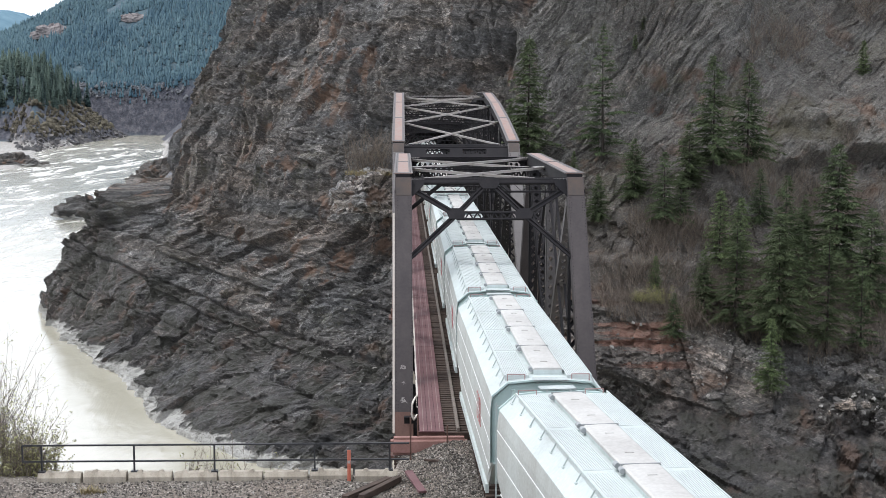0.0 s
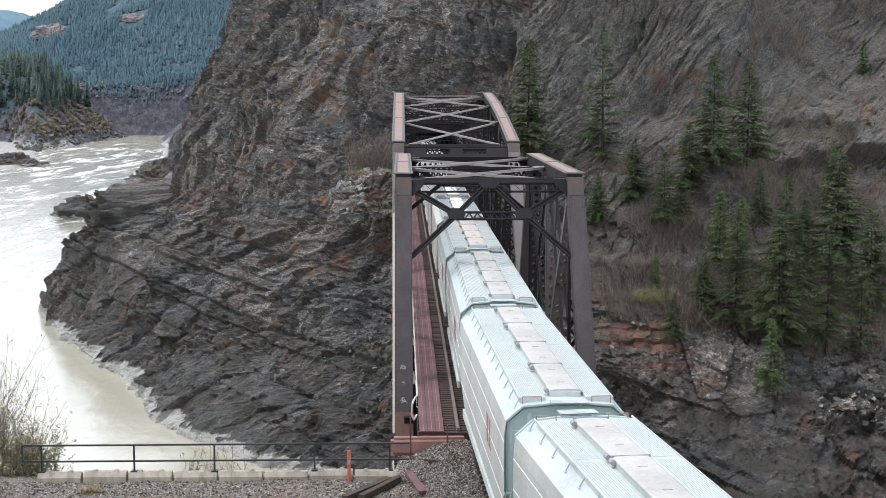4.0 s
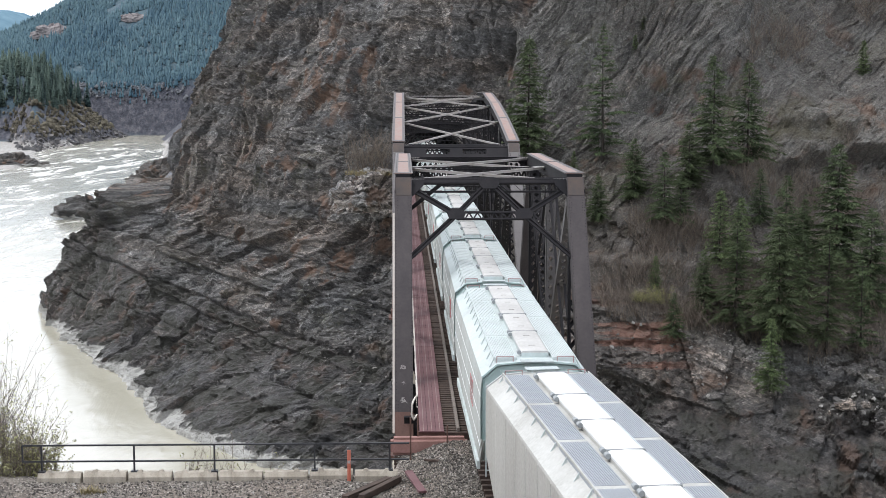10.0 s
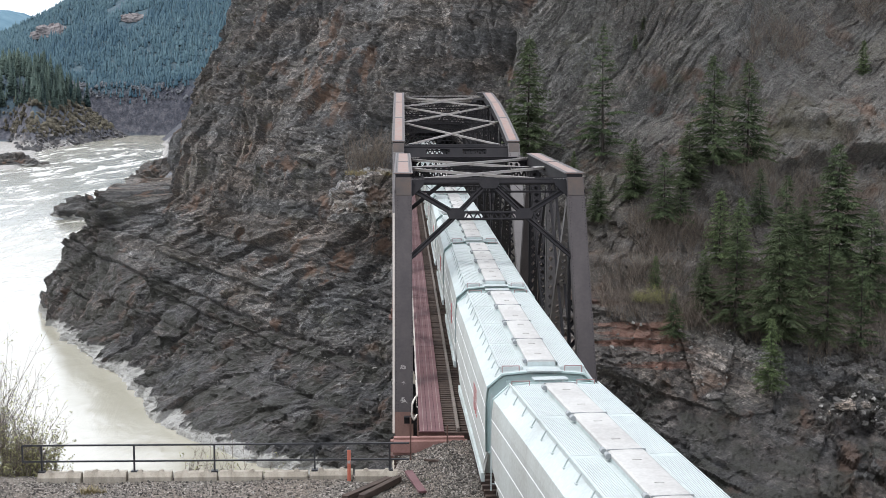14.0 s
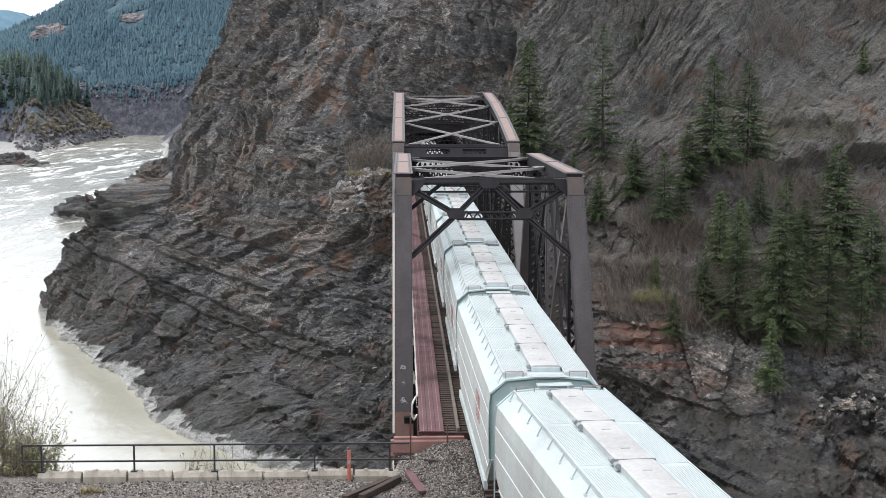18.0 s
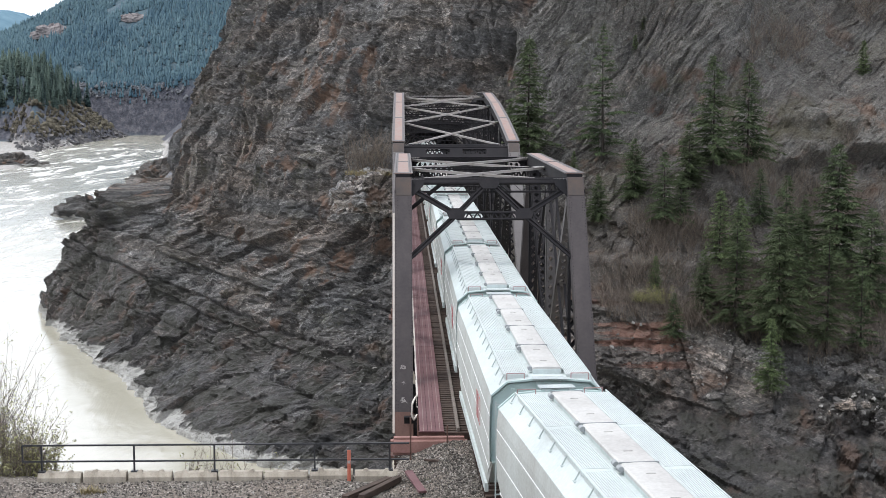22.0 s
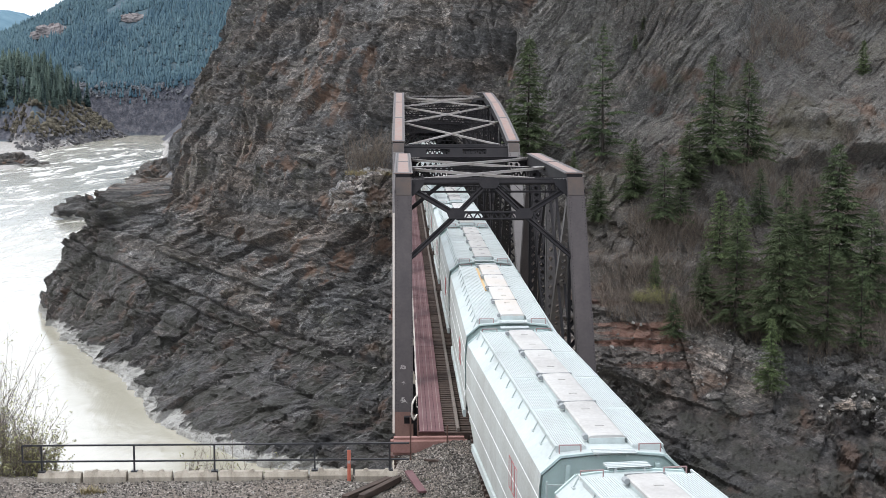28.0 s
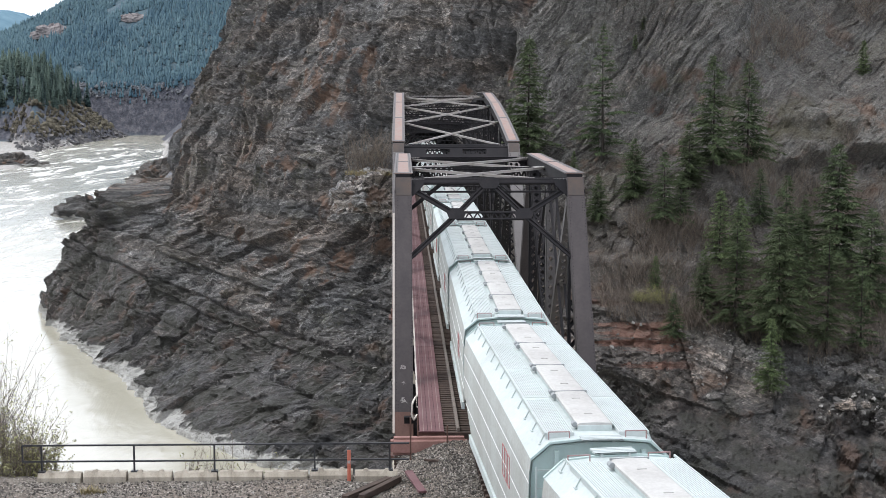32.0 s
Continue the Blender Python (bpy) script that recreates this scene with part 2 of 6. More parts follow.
def water_material():
    """Silty glacial water: opaque pale body under a glossy, rippled surface."""
    m = Mat("silty_river_water", 0.12, 0.0, 0.5)
    flow = m.vec((0.10, 0.035, 1), (0, 0, -14))
    rip = m.noise(1.5, flow, 6, 0.6, 0.5)
    far = m.noise(0.8, m.vec((0.12, 0.02, 1), (0, 0, -8)), 9, 0.68, 0.6)
    foam = m.math("MULTIPLY", m.attr("rapid"), m.ramp(far, [(0.50, 0.0), (0.70, 1.0)]))
    body = m.ramp(m.noise(0.05, flow, 4), [(0.3, (0.33, 0.302, 0.222)), (0.7, (0.41, 0.388, 0.31))])
    body = m.mix(m.math("MULTIPLY", m.attr("rapid"), m.ramp(far, [(0.40, 0.85), (0.58, 0.3)])), body, (0.27, 0.27, 0.24))
    m.color(m.mix(foam, body, (0.70, 0.70, 0.68)))
    m.rough(m.math("MULTIPLY_ADD", foam, 0.45, 0.16))
    m.b.inputs["IOR"].default_value = 2.5
    m.bump(m.math("ADD", rip, m.math("MULTIPLY", m.noise(0.25, m.vec((1, 0.5, 1)), 3), 0.4)), 0.5, 0.45)
    return m.m


def gravel_material():
    m = Mat("grey_brown_gravel", 0.95)
    cell = m.voronoi(17, m.vec(), "F1", "Color")
    sep = m.n.new("ShaderNodeSeparateColor")
    m.l.new(cell, sep.inputs[0])
    stone = m.ramp(sep.outputs[0], [(0.0, (0.050, 0.044, 0.040)), (0.45, (0.150, 0.132, 0.115)), (0.88, (0.26, 0.23, 0.20)), (1.0, (0.48, 0.44, 0.40))])
    earth = m.ramp(m.noise(0.35, m.vec(), 5), [(0.42, 0.0), (0.62, 0.75)])
    m.color(m.mix(earth, stone, m.mix(0.5, stone, (0.16, 0.115, 0.085))))
    m.bump(m.math("ADD", m.voronoi(17, m.vec()), m.noise(2.0, m.vec(), 5)), 0.05, 1.0)
    return m.m


ROCK = rock_material()
KNOB_ROCK = rock_material("pale_knob_rock", 0.12)
HILL = far_hill_material()
WATER = water_material()
GRAVEL = gravel_material()
STONE = Mat("loose_ballast_stone", 0.9)
STONE = STONE.color(STONE.ramp(STONE.island(), [(0.0, (0.032, 0.029, 0.026)), (0.5, (0.085, 0.075, 0.066)), (0.9, (0.16, 0.143, 0.127)), (1.0, (0.42, 0.395, 0.365))])).m
# ridge woods tinted blue: the haze of distance put into the colour
RIDGE = Mat("haze_tinted_ridge_woods", 1.0, 0, 0.0)
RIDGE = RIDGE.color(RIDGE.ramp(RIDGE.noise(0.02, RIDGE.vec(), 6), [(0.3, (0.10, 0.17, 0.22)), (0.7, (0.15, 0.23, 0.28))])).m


def leaf_mat(name, dark, light, scale=1.4):
    m = Mat(name, 0.85, 0, 0.08)
    f = m.math("MULTIPLY_ADD", m.island(), 0.6, m.math("MULTIPLY", m.noise(scale, m.vec(), 4), 0.5))
    m.color(m.mix(m.math("MULTIPLY", m.rand(), 0.3), m.ramp(f, [(0.25, dark), (0.85, light)]), m.mix(0.5, dark, (0.09, 0.085, 0.05))))
    return m.m


def needle_mat(name, dark, light):
    """Fir needles: darker inside the crown, lighter towards the tips of the boughs; each tree its own tone."""
    m = Mat(name, 0.8, 0, 0.15)
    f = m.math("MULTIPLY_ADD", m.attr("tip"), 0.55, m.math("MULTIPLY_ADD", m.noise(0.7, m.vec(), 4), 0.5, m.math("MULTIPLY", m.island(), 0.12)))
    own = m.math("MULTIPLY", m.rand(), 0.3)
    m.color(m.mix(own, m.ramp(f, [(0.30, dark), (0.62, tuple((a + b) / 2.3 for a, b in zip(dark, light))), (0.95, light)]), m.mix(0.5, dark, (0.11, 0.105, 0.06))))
    return m.m


NEEDLE = needle_mat("fir_needles", (0.030, 0.042, 0.023), (0.120, 0.160, 0.078))
NEEDLE_BRIGHT = needle_mat("young_fir_needles", (0.044, 0.064, 0.032), (0.170, 0.225, 0.100))


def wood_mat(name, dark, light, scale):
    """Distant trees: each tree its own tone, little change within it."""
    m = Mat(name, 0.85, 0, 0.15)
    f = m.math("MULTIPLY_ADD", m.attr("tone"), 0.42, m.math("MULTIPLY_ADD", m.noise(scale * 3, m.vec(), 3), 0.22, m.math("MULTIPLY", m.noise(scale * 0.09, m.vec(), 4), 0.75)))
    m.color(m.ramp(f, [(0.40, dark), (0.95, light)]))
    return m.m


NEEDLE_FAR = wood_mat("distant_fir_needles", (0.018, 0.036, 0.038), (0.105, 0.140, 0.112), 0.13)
# blue distance haze is put into the mountain firs' colour
NEEDLE_BLUE = wood_mat("haze_tinted_blue_green_firs", (0.040, 0.078, 0.108), (0.100, 0.158, 0.175), 0.11)
TWIG = leaf_mat("bare_grey_brown_twigs", (0.075, 0.060, 0.052), (0.235, 0.195, 0.162))
SHRUB = leaf_mat("budding_shrub_leaves", (0.15, 0.145, 0.065), (0.38, 0.37, 0.18))
GRASS = leaf_mat("dry_straw_grass", (0.14, 0.11, 0.06), (0.32, 0.27, 0.15))
BARK = paint("fir_bark", (0.026, 0.021, 0.018), (0.06, 0.05, 0.042), 0.95, 4, 0.7)
BANK_SHRUB = wood_mat("brown_olive_bank_shrubs", (0.042, 0.038, 0.033), (0.165, 0.145, 0.105), 0.2)
# pale blue-grey: haze put into the bare trees' colour
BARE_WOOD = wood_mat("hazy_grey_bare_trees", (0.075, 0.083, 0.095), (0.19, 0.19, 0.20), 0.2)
PALE_ROCK = paint("pale_pinkish_outcrop", (0.25, 0.225, 0.22), (0.10, 0.09, 0.095), 0.95, 0.25, 0.9)
SCREE = Mat("grey_scree_stone", 0.95)
SCREE = SCREE.color(SCREE.ramp(SCREE.island(), [(0.0, (0.06, 0.057, 0.054)), (0.7, (0.17, 0.16, 0.15)), (1.0, (0.32, 0.305, 0.285))])).m
SHORE_ROCK = Mat("dark_shore_rock", 0.85)
SHORE_ROCK = SHORE_ROCK.color(SHORE_ROCK.ramp(SHORE_ROCK.island(), [(0.0, (0.03, 0.03, 0.034)), (0.7, (0.09, 0.085, 0.085)), (1.0, (0.24, 0.22, 0.21))])).m


# ================= helpers of the builder =================
def link_mesh(name, verts, faces, mats, parent=None, label="", smooth=False):
    me = bpy.data.meshes.new(name)
    me.from_pydata(verts, [], faces)
    for mm in (mats if isinstance(mats, (list, tuple)) else [mats]):
        me.materials.append(mm)
    if smooth:
        me.polygons.foreach_set("use_smooth", [True] * len(me.polygons))
    ob = new(name, me)
    if parent:
        ob.parent = parent
    if label:
        ob["label"] = label
    return ob


def part(name, bm, material, parent, label="", smooth=False):
    """Links a bmesh as one mesh object under a thing or under a part."""
    me = bpy.data.meshes.new(name)
    bm.normal_update()
    bm.to_mesh(me)
    bm.free()
    for mm in (material if isinstance(material, (list, tuple)) else [material]):
        me.materials.append(mm)
    if smooth:
        me.polygons.foreach_set("use_smooth", [True] * len(me.polygons))
    ob = new(name, me)
    if parent:
        ob.parent = parent
    if label:
        ob["label"] = label
    return ob


def thing(name, label, category, group="", at=(0, 0, 0), kind=""):
    ob = new(name)
    ob.location = at
    ob.empty_display_size = 0.3
    return tagged(ob, label, category, group, kind)


def grid_faces(nu, nv):
    k = np.arange((nu - 1) * (nv - 1))
    i, j = k // (nv - 1), k % (nv - 1)
    a = i * nv + j
    return np.stack([a, a + nv, a + nv + 1, a + 1], 1)


def grid_mesh(name, P, mat, layers=None, smooth=False, flip=False, vectors=None):
    """P: (nu, nv, 3) points of one sheet; layers: per-vertex values for the material."""
    nu, nv = P.shape[:2]
    F = grid_faces(nu, nv)
    if flip:
        F = F[:, ::-1]
    me = bpy.data.meshes.new(name)
    me.vertices.add(nu * nv)
    me.vertices.foreach_set("co", P.reshape(-1).astype(np.float32))
    me.loops.add(F.size)
    me.loops.foreach_set("vertex_index", F.reshape(-1).astype(np.int32))
    me.polygons.add(len(F))
    me.polygons.foreach_set("loop_start", np.arange(0, F.size, 4, dtype=np.int32))
    me.polygons.foreach_set("use_smooth", [smooth] * len(F))
    for key, val in (layers or {}).items():
        at = me.attributes.new(key, "FLOAT", "POINT")
        at.data.foreach_set("value", np.clip(val, 0, 1).reshape(-1).astype(np.float32))
    for key, val in (vectors or {}).items():
        at = me.attributes.new(key, "FLOAT_VECTOR", "POINT")
        at.data.foreach_set("vector", val.reshape(-1).astype(np.float32))
    me.update(calc_edges=True)
    me.materials.append(mat)
    return new(name, me)


def lattice(ix, iy, iz, seed):
    h = (ix * 374761393 + iy * 668265263 + iz * 2147483647 + seed * 974634773) & 0xFFFFFFFF
    h = ((h ^ (h >> 13)) * 1274126177) & 0xFFFFFFFF
    h = ((h ^ (h >> 16)) * 2246822519) & 0xFFFFFFFF
    return ((h ^ (h >> 15)) & 0xFFFF) / 65535.0


def vnoise(P, scale, seed=0):
    """Smooth value noise in 0..1 at points P (..., 3), cells of the given size in metres."""
    Q = np.asarray(P, float) / scale + 1000.0
    I = np.floor(Q).astype(np.int64)
    f = Q - I
    f = f * f * (3 - 2 * f)
    out = 0
    for dx in (0, 1):
        for dy in (0, 1):
            for dz in (0, 1):
                w = (f[..., 0] if dx else 1 - f[..., 0]) * (f[..., 1] if dy else 1 - f[..., 1]) * (f[..., 2] if dz else 1 - f[..., 2])
                out = out + w * lattice(I[..., 0] + dx, I[..., 1] + dy, I[..., 2] + dz, seed)
    return out


def fbm(P, scale, octaves=4, seed=0, gain=0.5, ridge=False):
    tot, amp, norm = 0, 1.0, 0
    for o in range(octaves):
        n = vnoise(P, scale / 2 ** o, seed + o * 17)
        if ridge:
            n = 1 - np.abs(2 * n - 1)
        tot, norm, amp = tot + amp * n, norm + amp, amp * gain
    return tot / norm


def blocks(P, size, seed, tilt=0.5):
    """Fractured blocks: each random cell of P (..., 3) is a facet with an offset and a tilt of its own, about -0.5..0.5, and the cell's random value."""
    Q = np.asarray(P, float) / size + 500.0
    I = np.floor(Q - 0.5).astype(np.int64)
    best = np.full(Q.shape[:-1], 1e9)
    off, tone = np.zeros_like(best), np.zeros_like(best)
    for dx in (0, 1):
        for dy in (0, 1):
            for dz in (0, 1):
                c = I + np.array([dx, dy, dz])
                r = [lattice(c[..., 0], c[..., 1], c[..., 2], seed + j * 31) for j in range(6)]
                v = Q - (c + 0.5 + 0.8 * (np.stack(r[:3], -1) - 0.5))
                d = (v * v).sum(-1)
                m = d < best
                o = (r[3] - 0.5) + tilt * (v[..., 0] * (r[4] - 0.5) + v[..., 1] * (r[5] - 0.5)) * 2
                best, off, tone = np.where(m, d, best), np.where(m, o, off), np.where(m, r[4], tone)
    return off, tone


def smooth01(x, a, b):
    t = np.clip((np.asarray(x, float) - a) / (b - a), 0, 1)
    return t * t * (3 - 2 * t)


# ================= the land =================
ZW = -33.6          # river level; the rail tops are at 0

# the far bank: its waterline, from behind the headland round to the right of the bridge (x, y)
SHORE_U = np.array([0, 40, 75, 100, 140, 180, 205, 225, 245, 262, 282, 310, 350, 400, 460.0])
SHORE_X = np.array([-40, -64, -78, -77.5, -67, -53, -42, -33, -21, -12, 2, 24, 56, 100, 150.0])
SHORE_Y = np.array([420, 330, 275, 252, 220, 187, 168, 148, 132, 121, 110, 100, 92, 84, 74.0])
# how far the foot of the rock runs out beyond that line at the water itself
FOOT_X = np.array([0, 0, -1, -2, -1, -1.5, -2, -5, -7, -6, -3, 0, 0, 0, 0.0])
FOOT_Y = np.array([0, 0, 0, -2, -3, -1, -3, -2, -1, -2, -2, 0, 0, 0, 0.0])
# how far the rock has stepped back at each height above the water, at eight places along the bank
PROF_H = np.array([0, 6, 14, 23.6, 24.2, 34, 44, 64, 90, 150.0])
PROF_U = np.array([0, 122, 150, 190, 250, 290, 340, 460.0])
PROF_O = np.array([
    [0, 3, 6, 10, 25, 27, 30, 43, 60, 110],
    [0, 3, 6, 10.5, 25, 27, 31, 43, 60, 110],
    [0, 6.5, 12, 20.5, 21.6, 25.5, 30.5, 42, 59, 110],
    [0, 8, 14, 20, 21, 25, 30, 41, 58, 110],
    [0, 9, 18, 27, 31, 37, 45, 52, 66, 120],
    [0, 7, 15, 26, 31, 42, 53, 62, 80, 135],
    [0, 14, 24, 39, 44, 55, 68, 92, 120, 178],
    [0, 16, 28, 45, 51, 63, 77, 103, 135, 203.0]])


def smooth_interp(x, xp, fp):
    """Interpolation with rounded corners."""
    w = 7.0
    return sum(np.interp(np.asarray(x) + d, xp, fp) for d in (-w, -w / 2, 0, w / 2, w)) / 5


def bank_point(u, h):
    """A point of the far bank's plain form; u metres along the shore, h metres above the water."""
    u, h = np.asarray(u, float), np.asarray(h, float)
    bx, by = smooth_interp(u, SHORE_U, SHORE_X), smooth_interp(u, SHORE_U, SHORE_Y)
    ex = smooth_interp(u + 12, SHORE_U, SHORE_X) - smooth_interp(u - 12, SHORE_U, SHORE_X)
    ey = smooth_interp(u + 12, SHORE_U, SHORE_Y) - smooth_interp(u - 12, SHORE_U, SHORE_Y)
    run = smooth01(h, 16, 1)
    bx, by = bx + run * smooth_interp(u, SHORE_U, FOOT_X), by + run * smooth_interp(u, SHORE_U, FOOT_Y)
    L = np.hypot(ex, ey)
    nx, ny = -ey / L, ex / L
    hh = np.clip(h, -6, 150)
    cols = np.stack([np.interp(hh, PROF_H, row) + np.minimum(hh, 0) * 0.8 for row in PROF_O])
    k = np.clip(np.searchsorted(PROF_U, u, side="right") - 1, 0, len(PROF_U) - 2)
    f = (u - PROF_U[k]) / (PROF_U[k + 1] - PROF_U[k])
    f = f * f * (3 - 2 * f)
    o = np.take_along_axis(cols, k[None], 0)[0] * (1 - f) + np.take_along_axis(cols, k[None] + 1, 0)[0] * f
    nxm = nx * (1 - smooth01(h, 20, 120) * 0.4) + 0.2 * smooth01(h, 20, 120)
    return np.stack([bx + nxm * o, by + ny * o, ZW + h], -1), np.stack([-nx * 0.85, -ny * 0.85, np.full_like(nx, 0.5)], -1)


def soil_cover(P, u, h):
    """Where earth, litter and brush lie on the rock."""
    line = 14 - 0.055 * np.clip(u - 300, -60, 160) + 7 * smooth01(u, 250, 300) * (fbm(P, 26, 3, 91) - 0.5)
    right = smooth01(u, 262, 300) * smooth01(h, line, line + 6)
    ribs = fbm(np.stack([(u - 0.85 * h) * 0.5, (h + 0.85 * u) * 0.16, 0 * u], -1), 5, 3, 56)
    crag = np.maximum(smooth01(fbm(P, 26, 3, 55), 0.47, 0.56) * smooth01(h, 34, 46), smooth01(ribs + 0.22 * smooth01(h, 40, 60), 0.54, 0.66) * smooth01(h, 28, 42))
    return right * (1 - 0.9 * crag * (1 - 0.5 * smooth01(u, 296, 328)))


def fault(P, u, h):
    """1 where the beds stand up, beyond the bridge."""
    return smooth01(smooth01(u, 226, 262) * smooth01(h, 22, 38) + 0.6 * (fbm(P, 14, 3, 61) - 0.5), 0.40, 0.54)


def bed_coords(P, u, h, upright):
    """Coordinates along the beds, across them and into the rock; the beds lie flat on the headland and dip beyond it, or stand up above the bridge."""
    w = (np.stack([fbm(P, 34, 3, s) for s in (1, 2, 3)], -1) - 0.5) * np.array([4, 2.6, 6])
    uc, hc = u + w[..., 0] - 265, h + w[..., 1] - 20
    a = np.radians(42.0 + 0 * u if upright else -1.0 - 12 * smooth01(u, 255, 300))
    c, n = np.cos(a), np.sin(a)
    return np.stack([uc * c + hc * n, -uc * n + hc * c, 0.35 * P[..., 1] + w[..., 2] * 0.5], -1)


def ledges(B, P, period, warp, seed):
    """Sawtooth across the beds: each layer stands proud at its foot and is cut back at its top, under the next one."""
    q = B[..., 1] / period + warp * fbm(P, 19, 2, seed) + 0.05 * fbm(P, 2.6, 3, seed + 1)
    k = np.floor(q).astype(np.int64)
    f = q - k
    own = lattice(k, k * 0, k * 0, seed + 2)
    return (0.5 - f) * (0.25 + 1.2 * own ** 1.5)


def flat_rock(P, u, h):
    """Relief of the flat-lying beds: blocks, ledges, partings and steep joints."""
    B = bed_coords(P, u, h, False)
    low = smooth01(h, 26, 15)
    tall = (1 - low)[..., None]
    C = B * (np.array([0.78, 0.95, 0.8]) * (1 - tall) + np.array([0.95, 0.62, 0.8]) * tall)
    big, btone = blocks(C, 7.0, 201, 0.9)
    mid, tone = blocks(C + 0.1 * big[..., None], 2.4, 301, 0.9)
    small, stone = blocks(C * 1.1, 0.95, 401, 1.0)
    rough = smooth01(fbm(P, 13, 3, 77), 0.36, 0.62)
    rock = (1.3 + 0.9 * (1 - low)) * big + (0.35 + 0.9 * rough) * mid + (0.14 + 0.46 * rough) * small
    rock = rock + 0.75 * (fbm(B * np.array([0.6, 1, 1]), 1.5, 3, 33, 0.65, True) - 0.55)
    rock = rock + 1.7 * (fbm(P, 4.0, 5, 35, 0.62) - 0.5)
    rock = rock + 2.6 * low * (fbm(P, 7.5, 4, 36, 0.55, True) - 0.6)
    patch = smooth01(fbm(P, 20, 3, 144), 0.36, 0.56) * (1 - 0.2 * smooth01(u, 280, 300))
    rock = rock + (0.42 * low + 0.28) * (0.1 + 0.9 * patch) * ledges(B, P, 5.2, 0.16, 141) * 1.5
    rock = rock + 0.24 * smooth01(fbm(P, 11, 2, 145), 0.44, 0.6) * ledges(B, P, 1.7, 0.16, 151)
    joint = smooth01(fbm(B * np.array([1.3, 0.16, 0.5]), 7.0, 2, 44, 0.35, True), 0.93, 0.985)
    seam = smooth01(fbm(B * np.array([0.10, 1.2, 0.2]), 7.0, 2, 45, 0.3, True), 0.955, 0.99)
    rock = rock - 0.9 * joint * (1 - low) - 0.9 * seam * (0.3 + 0.7 * low)
    for level, deep, thick in ((-9.7, 0.75, 0.24), (-4.6, 0.4, 0.18), (-14.2, 0.35, 0.18)):
        q = B[..., 1] - level + 0.5 * (fbm(P, 5, 3, 161) - 0.5)
        rock = rock - deep * np.exp(-(q / thick) ** 2) + 0.45 * deep * smooth01(q, 0, 0.5) * smooth01(q, 3.2, 0.8)
    return rock, mid, 0.45 * tone + 0.25 * btone + 0.3 * stone, B


def upright_rock(P, u, h):
    """Relief of the upright beds: long leaning slabs with rough edges."""
    B = bed_coords(P, u, h, True)
    mid, tone = blocks(B * np.array([0.22, 1.0, 0.6]), 2.2, 501, 0.8)
    small, stone = blocks(B * np.array([0.3, 1.3, 0.8]), 0.8, 601, 1.0)
    rock = 1.0 * (fbm(B * np.array([0.2, 1.0, 0.4]), 2.2, 3, 47, 0.6, True) - 0.55) + 0.8 * mid + 0.35 * small
    rock = rock + 1.9 * (fbm(P, 3.4, 5, 37, 0.68) - 0.5) + 3.0 * (fbm(B * np.array([0.3, 1, 1]), 9.0, 2, 48) - 0.5)
    return rock, 0.6 * tone + 0.4 * stone


